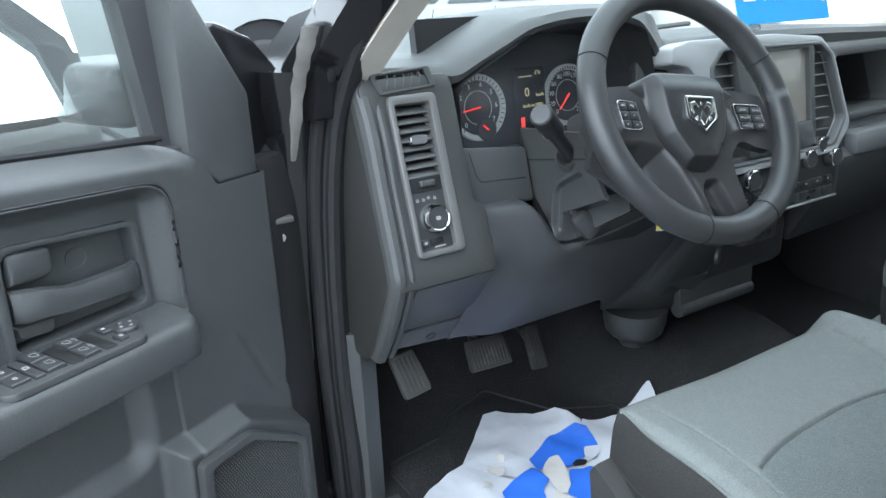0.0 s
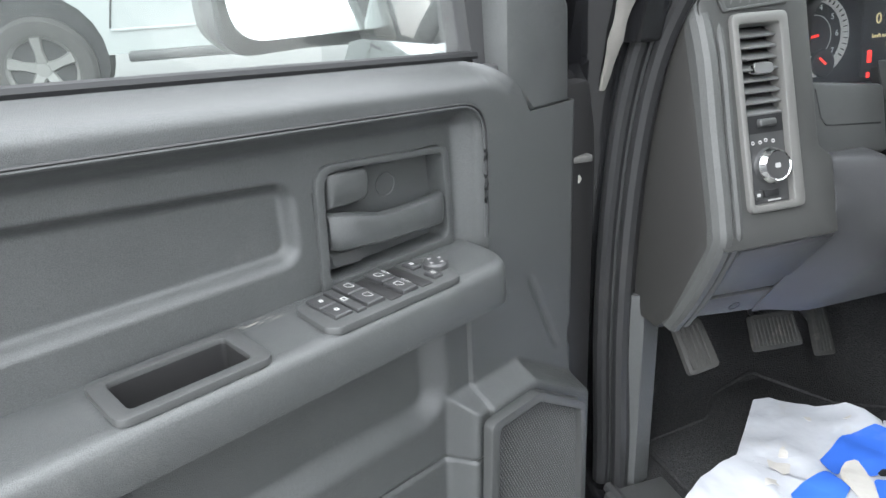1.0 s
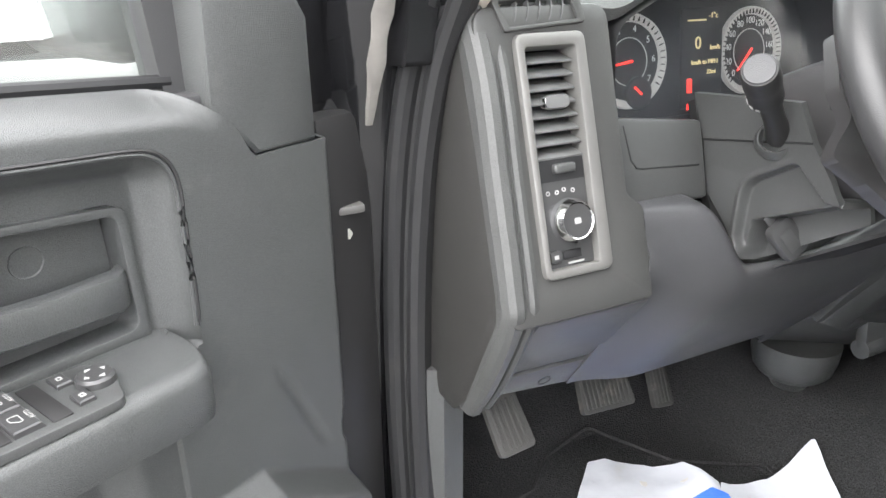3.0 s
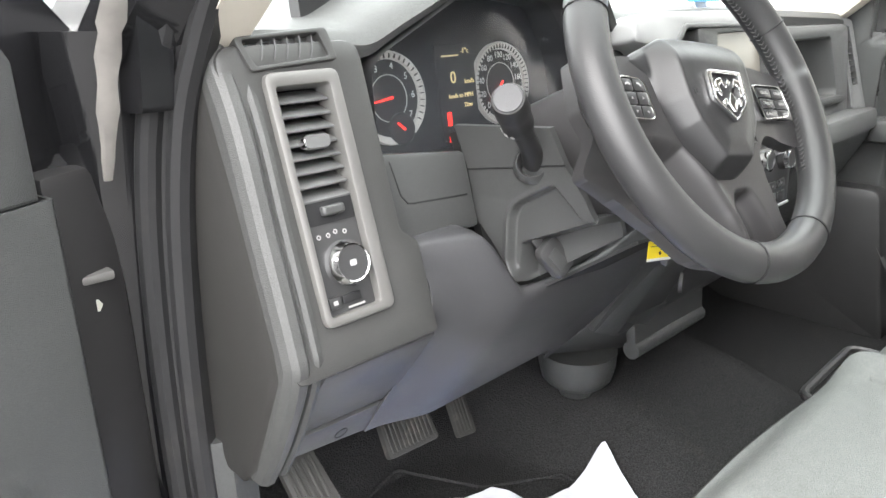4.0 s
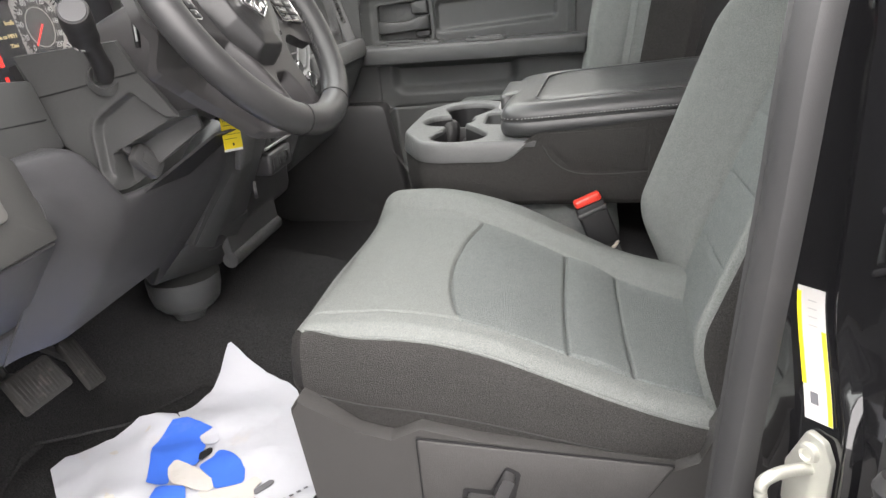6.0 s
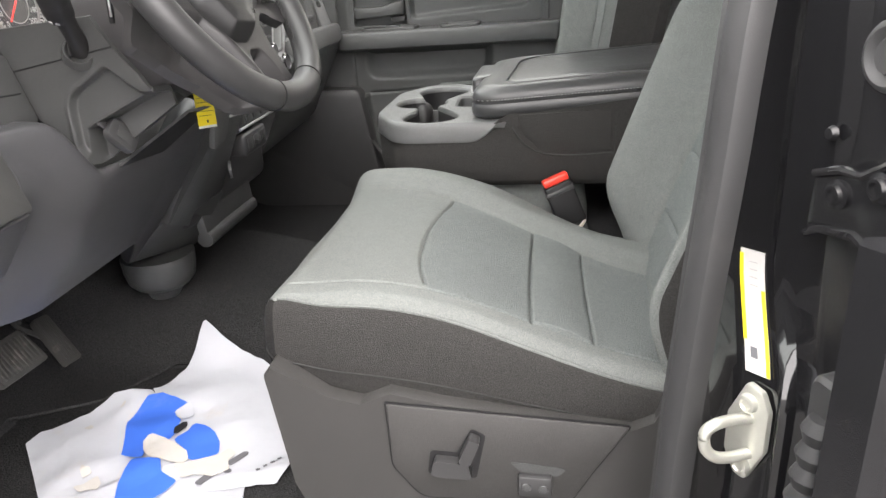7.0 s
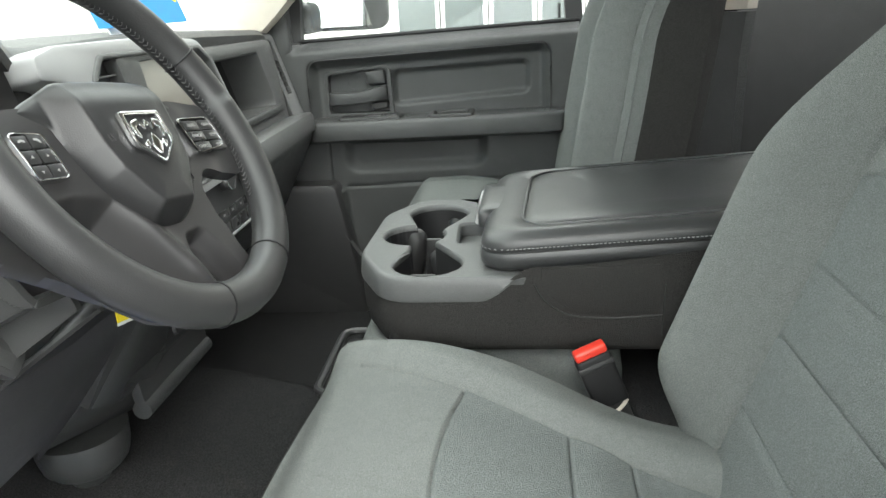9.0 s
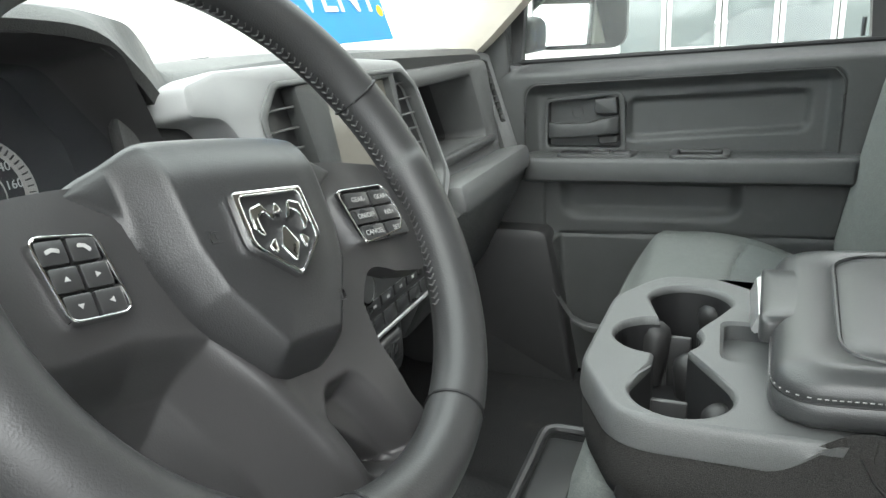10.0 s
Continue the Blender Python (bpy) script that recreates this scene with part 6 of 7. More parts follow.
letters("display_text", "P R N D", 0.0095, DM @ Matrix.Translation((0.010, -0.058, 0.0085)), LITWHITE, dsp)
letters("display_text", "-1\u00b0c", 0.010, DM @ Matrix.Translation((0.018, 0.056, 0.0085)), AMBER, dsp)
part("display_bar", box(-0.026, 0.006, 0.050, 0.052, 0.0081, 0.0086, 0), AMBER, dsp, M=DM)
part("warning_lamp", box(-0.026, -0.018, -0.040, -0.022, 0.0081, 0.0086, 0), NEEDLE, dsp, M=DM)
part("warning_lamp", box(-0.026, -0.020, -0.062, -0.054, 0.0081, 0.0086, 0), NEEDLE, dsp, M=DM)

# ---- centre stack ----
cst = thing("centre_stack", "grey centre dash bezel with screen and air outlets", "dashboard", at=(0.1, 1.15, 1.3))
SM = axes((0.085, 1.150, 1.335), (1, 0, 0), (0, 0.17, 0.985))
so = fillet([(-0.308, 0.128), (-0.312, 0.098), (-0.262, 0.089), (-0.226, 0.035), (-0.195, -0.135), (0.215, -0.135), (0.275, -0.08), (0.215, 0.080), (0.165, 0.122), (0.0, 0.136), (-0.26, 0.138)], [0.012, 0.010, 0.03, 0.04, 0.02, 0.02, 0.03, 0.04, 0.04, 0.05, 0.02], 6)
si = fillet([(-0.202, 0.080), (-0.172, -0.115), (0.200, -0.115), (0.245, -0.06), (0.196, 0.080), (0.158, 0.106), (-0.168, 0.114)], 0.024, 6)
sb = part("stack_bezel", plate(so, [si], -0.05, 0.004, 0.006), GREYBEZEL, cst, "light grey bezel", M=SM)
part("bezel_lip", plate([(x * 1.035, y * 1.045) for x, y in si], [[(x * 0.985, y * 0.98) for x, y in si]], -0.012, 0.007, 0.003), CONTOP, sb, M=SM)
inner = part("stack_face", plate(si, [], -0.03, -0.018), SMOOTHDARK, cst, M=SM)
for x0, x1 in ((-0.200, -0.126), (0.140, 0.200)):
    for i in range(8):
        b = 0.088 - 0.024 * i
        if x0 > 0 or b > -0.10:
            part("vane", box(x0, x1, b - 0.0014, b + 0.0014, -0.026, -0.004, 0.001), VANE, inner, M=SM)
    for i in range(4):
        a = x0 + (x1 - x0) * (i + 0.5) / 4
        part("rear_vane", box(a - 0.001, a + 0.001, -0.10, 0.098, -0.030, -0.020, 0), SMOOTHDARK, inner, M=SM)
part("outlet_tab", box(-0.175, -0.140, -0.018, -0.008, -0.006, 0.006, 0.004), SMOOTHDARK, inner, M=SM)
part("tab_end", box(-0.178, -0.171, -0.018, -0.008, -0.004, 0.008, 0.002), CHROME, inner, M=SM)
scr = part("screen_surround", plate(fillet([(-0.128, 0.111), (-0.092, -0.108), (0.138, -0.108), (0.138, 0.111)], 0.008), [rrect(-0.062, 0.120, -0.054, 0.100, 0.004)], -0.018, 0.003, 0.002), TRIM, inner, M=SM)
part("screen", box(-0.064, 0.122, -0.056, 0.102, -0.014, -0.008, 0), SCREEN, scr, "pale switched-on touch screen", M=SM)
# heater controls below
HM = axes((0.125, 1.130, 1.150), (1, 0, 0), (0, 0.10, 0.99))
hv = part("control_panel", plate(fillet([(-0.165, -0.058), (0.20, -0.058), (0.225, 0.085), (-0.195, 0.085)], 0.02), [], -0.05, 0.0, 0.005), SMOOTHDARK, cst, "dark heater control panel", M=HM)
for a, b, r in ((-0.133, 0.034, 1.0), (0.070, 0.050, 0.85), (0.115, 0.075, 0.7), (0.165, 0.040, 0.9)):
    KMx = HM @ Matrix.Translation((a, b, 0)) @ Matrix.Scale(r, 4)
    k = part("control_knob", lathe([(0, 0.022), (0.020, 0.022), (0.023, 0.018), (0.025, 0.0), (0, 0)], 28), SMOOTHDARK, hv, "rotary knob with chrome edge", M=KMx)
    part("knob_ring", lathe([(0.0205, 0.0228), (0.0235, 0.0215), (0.024, 0.013), (0.0225, 0.012), (0.0205, 0.021)], 28), CHROME, k, M=KMx)
for i in range(8):
    a = -0.135 + 0.042 * i
    part("control_button", box(a - 0.018, a + 0.018, -0.016, 0.000, 0.0, 0.004, 0.002), PIANO, hv, M=HM)
    part("symbol", box(a - 0.004, a + 0.004, -0.010, -0.006, 0.0041, 0.0045, 0), SYMBOL, hv, M=HM)
    part("control_button", box(a - 0.018, a + 0.018, -0.044, -0.024, 0.0, 0.004, 0.002), PIANO, hv, M=HM)
part("chrome_strip", tube([HM @ Vector((-0.15, -0.052, 0.002)), HM @ Vector((0.195, -0.052, 0.002))], 0.003, 8), SATIN, hv)
sbk = part("socket_block", box(-0.02, 0.10, 1.118, 1.16, 1.040, 1.088, 0.008, 3), SMOOTHDARK, cst)
for i in range(3):
    part("socket", box(-0.008 + 0.034 * i, 0.018 + 0.034 * i, 1.1165, 1.120, 1.052, 1.076, 0.003), PIANO, sbk)
part("stack_flank", slab([(-0.245, 1.235, 1.445), (-0.235, 1.212, 1.03), (-0.10, 1.170, 1.03), (-0.105, 1.215, 1.45)], 0.03, 0.01), DASHTOP, cst)
part("power_socket", lathe([(0, 0.004), (0.012, 0.004), (0.017, 0.006), (0.018, 0.0), (0, 0)], 24), SMOOTHDARK, cst, M=axes((-0.066, 1.139, 1.027), (1, 0.4, 0), (0, 0, 1)) @ Matrix.Translation((0, 0, -0.003)))
part("lower_trim", slab([(-0.242, 1.088, 1.155), (-0.228, 1.208, 0.962), (-0.050, 1.178, 0.962), (-0.030, 1.108, 1.135)], 0.03, 0.008), DARK, cst)
part("side_strip", slab([(-0.200, 1.100, 1.132), (-0.222, 1.204, 0.964), (-0.168, 1.196, 0.942), (-0.164, 1.098, 1.118)], 0.012, 0.003), TRIM, cst, "slim charcoal side strip")
part("corner_trim", slab([(-0.222, 1.072, 1.206), (-0.206, 1.096, 1.104), (-0.160, 1.092, 1.112), (-0.158, 1.068, 1.186)], 0.012, 0.003), CONTOP, cst, "pale grey corner trim")
part("stack_foot", box(-0.16, 0.28, 1.20, 1.42, 0.92, 1.05, 0.03, 3), SMOOTHDARK, cst)
part("duct_bar", tube([(-0.10, 1.205, 0.886), (0.02, 1.203, 0.886), (0.15, 1.205, 0.883)], 0.017, 12), TRIM, cst)
part("stack_skirt", slab([(-0.10, 1.205, 0.96), (-0.10, 1.195, 0.886), (0.15, 1.195, 0.884), (0.16, 1.205, 0.96)], 0.02, 0.004), DARK, cst)
part("column_apron", slab([(-0.225, 1.20, 0.985), (-0.225, 1.315, 0.880), (-0.055, 1.245, 0.858), (-0.050, 1.165, 0.975)], 0.03, 0.010), DARK, cst)

# ---- passenger side of the dash ----
pdash = thing("passenger_dash", "charcoal passenger dash with open storage shelf", "dashboard", at=(0.6, 1.2, 1.25))
PM = axes((0.585, 1.195, 1.31), (1, 0, 0), (0, 0.10, 0.995))
po = fillet([(-0.26, 0.125), (-0.25, -0.20), (0.245, -0.20), (0.205, 0.118)], [0.02, 0.02, 0.03, 0.03])
pi = fillet([(-0.205, 0.090), (-0.140, -0.050), (0.150, -0.045), (0.090, 0.090)], 0.015)
pp = part("fascia", plate(po, [pi], -0.10, 0.0, 0.012), CONTOP, pdash, M=PM)
part("shelf_box", join(plate([(a * 1.02, b * 1.02) for a, b in pi], [], -0.19, -0.18), loft([[(a * 1.012, b * 1.015, w) for a, b in pi] for w in (-0.185, -0.010)], cap=False)), SMOOTHDARK, pp, M=PM)
part("shelf_lip", box(-0.150, 0.160, -0.062, -0.044, -0.01, 0.012, 0.006, 3), TRIM, pp, M=PM)
part("grab_ledge", slab([(0.36, 1.115, 1.240), (0.36, 1.104, 1.185), (0.80, 1.110, 1.185), (0.80, 1.115, 1.240)], 0.10, 0.015), CONTOP, pdash)
part("lower_panel", slab([(0.33, 1.112, 1.188), (0.30, 1.22, 0.95), (0.82, 1.24, 0.95), (0.82, 1.118, 1.188)], 0.10, 0.02), TRIM, pdash, "dark glove box panel")
EM = axes((0.832, 1.192, 1.30), (0.13, -0.075, 0), (0.05, 0.31, 0.95))
ev = part("end_outlet", plate(fillet([(-0.020, 0.150), (-0.024, -0.15), (0.018, -0.16), (0.018, 0.140)], 0.01), [fillet([(-0.008, 0.128), (-0.010, -0.02), (0.006, -0.02), (0.006, 0.122)], 0.004)], -0.02, 0.004, 0.002), CONTOP, pdash, "narrow grey end outlet", M=EM)
part("outlet_dark", box(-0.012, 0.009, -0.024, 0.130, -0.018, -0.012, 0), BLACK, ev, M=EM)
for i in range(10):
    part("fin", box(-0.010, 0.007, -0.016 + 0.0145 * i, -0.014 + 0.0145 * i, -0.012, 0.001, 0), TRIM, ev, M=EM)

# ---- pedals ----
for nm, c, w, h, tip, lab in (("parking_brake_pedal", (-0.752, 1.262, 0.918), 0.056, 0.082, -8, "ribbed parking brake pedal"), ("brake_pedal", (-0.515, 1.345, 0.852), 0.105, 0.066, 4, "wide ribbed brake pedal"), ("accelerator_pedal", (-0.325, 1.42, 0.775), 0.046, 0.105, 8, "narrow ribbed accelerator pedal")):
    pt = thing(nm, lab + " of worn black rubber", "pedal", at=c)
    PMx = Matrix.Translation(c) @ Matrix.Rotation(radians(tip), 4, "Y") @ axes((0, 0, 0), (1, 0, 0), (0, 0.55, 0.83))
    shape = fillet([(-w / 2, -h / 2), (w / 2, -h / 2), (w / 2 * 0.86, h / 2), (-w / 2 * 0.94, h / 2)], 0.008)
    pl = part("pad", plate(shape, [], -0.012, 0.0, 0.002), PEDAL, pt, M=PMx)
    for i in range(int(w / 0.0085) - 1):
        a = -w / 2 + 0.009 + 0.0085 * i
        part("rib", box(a - 0.0022, a + 0.0022, -h / 2 + 0.008, h / 2 - 0.008, 0.0, 0.003, 0.001, 1), PEDAL, pl, M=PMx)
    part("arm", tube([PMx @ Vector((0, 0.01, -0.012)), PMx @ Vector((0, h * 0.6, -0.05)), (c[0], c[1] + 0.13, c[2] + 0.17)], 0.010, 8), SMOOTHDARK, pt)
cs_ = thing("column_boot", "dark plastic steering shaft cover above the carpet", "trim", at=(-0.13, 1.30, 0.78))
part("cover", loft([[(-0.130 + a * k, 1.300 + b * k, z) for a, b in circle(0, 0, 0.074, 28)] for z, k in ((0.775, 0.40), (0.796, 0.55), (0.802, 0.74), (0.815, 0.90), (0.84, 0.98), (0.87, 1.0))]), TRIM, cs_)
# ---- cab shell ----
def floor_z(x, y):
    z = 0.655 + 0.22 * smooth(1.42, 1.75, y)
    z += 0.13 * (1 - smooth(0.16, 0.33, abs(x - 0.06))) * smooth(0.7, 1.3, y)
    return z


part("floor", grid(60, 70, lambda u, v: (-0.86 + 1.72 * u, -1.0 + 2.75 * v, floor_z(-0.86 + 1.72 * u, -1.0 + 2.75 * v)), 0.03), CARPET, angle=60)
tagged(bpy.data.objects["floor"], "black carpeted cab floor with grit", "floor", kind="structure")
mt = thing("floor_mat", "black carpet floor mat with a bound edge", "floor mat", at=(-0.5, 1.2, 0.66))
mo = fillet([(-0.77, 0.86), (-0.24, 0.86), (-0.24, 1.25), (-0.36, 1.33), (-0.44, 1.47), (-0.56, 1.44), (-0.62, 1.38), (-0.77, 1.36)], 0.03)
part("mat", plate(mo, [], 0.656, 0.664, 0.002), CARPET, mt)
part("binding", tube([(x, y, 0.664 + max(0, floor_z(x, y) - 0.655)) for x, y in mo], 0.004, 6, True), CARPET, mt)
fw = part("firewall", box(-0.86, 0.86, 1.74, 1.80, 0.6, 1.42, 0.0), CARPET)
tagged(fw, "dark carpeted front bulkhead", "wall", kind="structure")

body = thing("cab_body", "gloss black truck cab body", "car body", at=(0, 0.3, 0.5))
part("rocker", box(-0.93, -0.80, -1.0, 1.36, 0.50, 0.655, 0.02), DIRTYBLACK, body)
part("rocker", box(0.83, 0.95, -1.0, 1.6, 0.50, 0.655, 0.02), DIRTYBLACK, body)
part("sill_plate", box(-0.905, -0.79, 0.36, 1.27, 0.650, 0.668, 0.006), DARK, body, "dark plastic sill plate")
# hinge pillar, its jamb and inner kick panel
part("hinge_pillar", loft([[(x, y, z) for x, y in ((-0.955, 1.52), (-0.955, 1.375 + dy), (-0.925, 1.345 + dy), (-0.895, 1.335 + dy), (-0.86, 1.335 + dy), (-0.86, 1.52))] for z, dy in ((0.50, 0.02), (0.80, 0.02), (1.10, 0.0), (1.30, -0.03), (1.40, -0.055), (1.47, -0.075))]), GLOSS, body, "gloss black hinge pillar")
part("fender_jamb", box(-1.03, -0.94, 1.365, 1.62, 0.55, 1.42, 0.02), DIRTYBLACK, body)
part("jamb_web", loft([[(x, y, z) for y, z in ((1.35, 0.56), (1.345, 1.15), (1.315, 1.32), (1.325, 1.36), (1.36, 1.375), (1.62, 1.38), (1.62, 0.56))] for x in (-0.985, -0.90)]), DIRTYBLACK, body)
part("fender", loft([[(x, y, z) for x, z in ((-0.93, 0.6), (-1.02, 0.62), (-1.035, 0.95), (-1.01, 1.20), (-0.96, 1.33), (-0.90, 1.36))] for y in (1.44, 1.8, 2.4, 2.75)], closed=False), GLOSS, body)
part("hood_panel", grid(12, 14, lambda u, v: (-0.9 + 1.8 * u, 1.80 + 1.0 * v, 1.36 + 0.05 * math.sin(u * math.pi) - 0.05 * v), -0.02), GLOSS, body, "gloss black hood")
part("kick_panel", loft([[(x, y, z) for x, y in ((-0.865, 1.36), (-0.865, 1.285), (-0.845, 1.272), (-0.81, 1.285), (-0.80, 1.36))] for z in (0.655, 0.80, 0.95, 1.02)]), TRIM, body, "charcoal kick panel")
kp = loft([[(x, y + dy, z) for y, z in fillet([(1.078, 1.034), (1.060, 0.93), (1.014, 0.655), (1.74, 0.62), (1.74, 1.036)], [0.03, 0.05, 0.004, 0.0, 0.0])] for x, dy in ((0.862, 0.0), (0.802, 0.0), (0.796, 0.004), (0.794, 0.010))])
part("kick_panel", kp, SMOOTHDARK, body, "dark passenger kick panel")
part("sill_trim", loft([[(0.806 + a, y + b * 0.6, z + b) for a, b in rrect(-0.012, 0.012, -0.008, 0.008, 0.004)] for y, z in ((1.070, 0.905), (1.040, 0.850), (1.015, 0.815), (0.985, 0.800), (0.93, 0.795), (0.40, 0.790))]), CONTOP, body, "pale plastic sill trim")
part("inner_skin", box(0.865, 0.93, 1.20, 1.75, 0.60, 1.44, 0.01), DIRTYBLACK, body)
part("inner_skin", box(-0.93, -0.865, 1.36, 1.78, 0.60, 1.42, 0.01), DIRTYBLACK, body)
# door hinges and check strap on the hinge pillar
for z in (1.20, 0.80):
    hg = part("hinge", box(-0.985, -0.932, 1.308, 1.350, z - 0.035, z + 0.035, 0.004), DIRTYBLACK, body, "black steel door hinge")
    part("knuckle", tube([(-0.985, 1.315, z - 0.03), (-0.985, 1.315, z + 0.03)], 0.011, 12), DIRTYBLACK, hg)
    part("arm", box(-1.03, -0.985, 1.315, 1.335, z - 0.022, z + 0.022, 0.004), DIRTYBLACK, hg)
    part("bolt", lathe([(0, 0.007), (0.007, 0.007), (0.0085, 0.0), (0, 0)], 6), STEEL, hg, M=axes((-0.950, 1.308, z + 0.012), (1, 0, 0), (0, 0, 1)))
gr = thing("harness_grommet", "ribbed black rubber wiring boot between door and jamb", "wiring", at=(-0.97, 1.34, 1.10))
part("boot", tube(curve([(-0.94, 1.335, 1.100), (-0.975, 1.322, 1.102), (-1.02, 1.315, 1.105)], 8), [0.016 + 0.004 * (i % 2) for i in range(17)], 14), RUBBER, gr)
part("boot_plate", plate(rrect(-0.024, 0.020, -0.030, 0.030, 0.010), [], -0.006, 0.010, 0.004), RUBBER, gr, M=axes((-0.942, 1.338, 1.102), (1, 0, 0), (0, 0, 1)))
part("jamb_bolt", lathe([(0, 0.008), (0.006, 0.008), (0.007, 0.003), (0.013, 0.002), (0.013, 0), (0, 0)], 18), DIRTYBLACK, body, M=axes((-0.947, 1.338, 1.028), (1, 0, 0), (0, 0, 1)))
part("hinge_cover", box(-0.972, -0.928, 1.296, 1.345, 1.236, 1.246, 0.003), SILVER, body, "bare metal hinge edge")
part("pillar_foot", loft([[(x, y, z) for y, z in fillet([(1.235, 1.40), (1.62, 1.375), (1.62, 1.415), (1.46, 1.475), (1.30, 1.545), (1.20, 1.560)], 0.008)] for x in (-0.872, -0.897, -0.902)]), DIRTYBLACK, body)
part("fender_flange", loft([[p + Vector((0.92, -0.38, 0)) * u + Vector((-0.38, -0.92, 0)) * v for u, v in ((-w, 0.0), (-w * 0.4, 0.003), (w * 0.5, 0.002), (w, 0.0), (w, -0.004), (-w, -0.004))] for p, w in zip(curve([(-0.915, 1.190, 1.535), (-0.920, 1.212, 1.495), (-0.922, 1.240, 1.450), (-0.922, 1.266, 1.390), (-0.922, 1.290, 1.335)], 5), [0.012, 0.012, 0.011, 0.013, 0.012, 0.010, 0.011, 0.012, 0.009, 0.010, 0.011, 0.009, 0.008, 0.009, 0.010, 0.008, 0.007, 0.006, 0.006, 0.005, 0.004])]), FLANGE, body, "pale unpainted body flange", angle=40)
# weather strips round the driver opening, and the A pillar
front_edge = [(-0.885, 1.285, 0.66), (-0.888, 1.300, 0.76), (-0.888, 1.312, 0.95), (-0.886, 1.308, 1.15), (-0.882, 1.285, 1.32), (-0.874, 1.240, 1.44), (-0.855, 1.145, 1.56), (-0.79, 0.90, 1.76), (-0.74, 0.62, 1.86)]
ws = thing("door_weatherstrip", "black rubber weatherstrip round the door opening", "seal", at=(-0.88, 0.8, 0.66))
prof = [(-0.021, -0.012), (-0.020, 0.000), (-0.017, 0.006), (-0.010, 0.011), (-0.002, 0.012), (0.004, 0.008), (0.007, 0.001), (0.011, 0.001), (0.014, 0.010), (0.021, 0.016), (0.030, 0.016), (0.037, 0.009), (0.040, -0.012)]
AC, OU = Vector((0.72, -0.69, 0)).normalized(), Vector((-0.69, -0.72, 0)).normalized()
part("front_run", loft([[p + AC * a + OU * b for a, b in prof] for p in curve([(-0.885, 1.302, 0.66)] + front_edge[1:], 8)]), SEAL, ws, "ribbed rubber seal", angle=25)
rear_edge = [(-0.848, 0.402, 0.66), (-0.846, 0.391, 0.95), (-0.845, 0.382, 1.10), (-0.845, 0.372, 1.24), (-0.842, 0.362, 1.38), (-0.815, 0.335, 1.52), (-0.77, 0.31, 1.70), (-0.73, 0.28, 1.85)]
RA, RN = Vector((0.88, 0.47, 0)), Vector((-0.47, 0.88, 0))
rprof = [(-0.019, -0.014), (-0.0185, 0.000), (-0.015, 0.0055), (-0.008, 0.008), (0.002, 0.008), (0.0075, 0.006), (0.0095, 0.002), (0.011, 0.003), (0.015, 0.0035), (0.0185, 0.000), (0.019, -0.014)]
part("rear_run", loft([[p + RA * a + RN * b for a, b in rprof] for p in curve(rear_edge, 8)]), RUBBER, ws, "wide smooth rubber seal", angle=35)
part("sill_run", tube([(-0.885, 1.285, 0.66), (-0.875, 0.8, 0.664), (-0.865, 0.355, 0.66)], 0.011, 8), RUBBER, ws)
for sgn in (-1, 1):
    ap = [(0.84, 1.33, 1.42), (0.835, 1.25, 1.475), (0.80, 1.08, 1.62), (0.72, 0.80, 1.80), (0.66, 0.60, 1.88)]
    pth = curve([(sgn * x, y, z) for x, y, z in ap], 5)
    part("pillar_trim", loft([[p + Vector((sgn * a, b, c)) for a, b, c in ((0.022, -0.035, -0.02), (-0.030, -0.030, -0.02), (-0.045, 0.03, 0.015), (-0.030, 0.07, 0.05), (0.022, 0.05, 0.04))] for p in pth]), BEIGE, body, "beige A-pillar trim")
    part("pillar_outer", loft([[p + Vector((sgn * a, b, c)) for a, b, c in ((0.075, -0.010, -0.01), (0.024, -0.035, -0.015), (0.024, 0.06, 0.05), (0.050, 0.06, 0.05), (0.080, 0.03, 0.02))] for p in pth]), GLOSS, body, "gloss black A-pillar")
# roof, rear wall, rear sides
part("roof", grid(14, 16, lambda u, v: (-0.74 + 1.48 * u, -1.0 + 1.72 * v, 1.90 + 0.035 * math.sin(u * math.pi) - 0.02 * v), 0.03), GLOSS, body)
rf = part("headliner", grid(14, 16, lambda u, v: (-0.74 + 1.48 * u, -1.0 + 1.68 * v, 1.865 + 0.03 * math.sin(u * math.pi) - 0.02 * v), 0.012), BEIGE)
tagged(rf, "beige cloth headliner", "ceiling", kind="structure")
rw = [(-0.80, 0.60), (0.80, 0.60), (0.80, 1.40), (0.70, 1.92), (-0.70, 1.92), (-0.80, 1.40)]
part("rear_wall", plate(rw, [rrect(-0.60, 0.60, 1.58, 1.80, 0.05)], -0.05, 0.0), DARKCLOTH, body, M=axes((0, -1.0, 0), (1, 0, 0), (0, 0, 1)))
for sgn in (-1, 1):
    part("rear_door_panel", loft([[(sgn * x, y, z) for y, z in ((-1.0, 0.62), (0.06, 0.62), (0.06, 1.470), (-1.0, 1.475))] for x in (0.83, 0.93)]), DARK, body)
    part("rear_door_frame", loft([[(sgn * (0.86 - 0.28 * (z - 1.40)) + a, y, z) for a, y in ((-0.02, y0 - 0.03), (0.02, y0 - 0.03), (0.02, y0 + 0.03), (-0.02, y0 + 0.03))] for y0, z in ((-0.97, 1.40), (-0.92, 1.88))]), DARK, body)
    part("roof_rail", loft([[(sgn * 0.72 + a, y, 1.875 + b) for a, b in ((-0.04, -0.02), (0.04, -0.02), (0.04, 0.05), (-0.04, 0.05))] for y in (-1.0, 0.62)]), BEIGE, body)
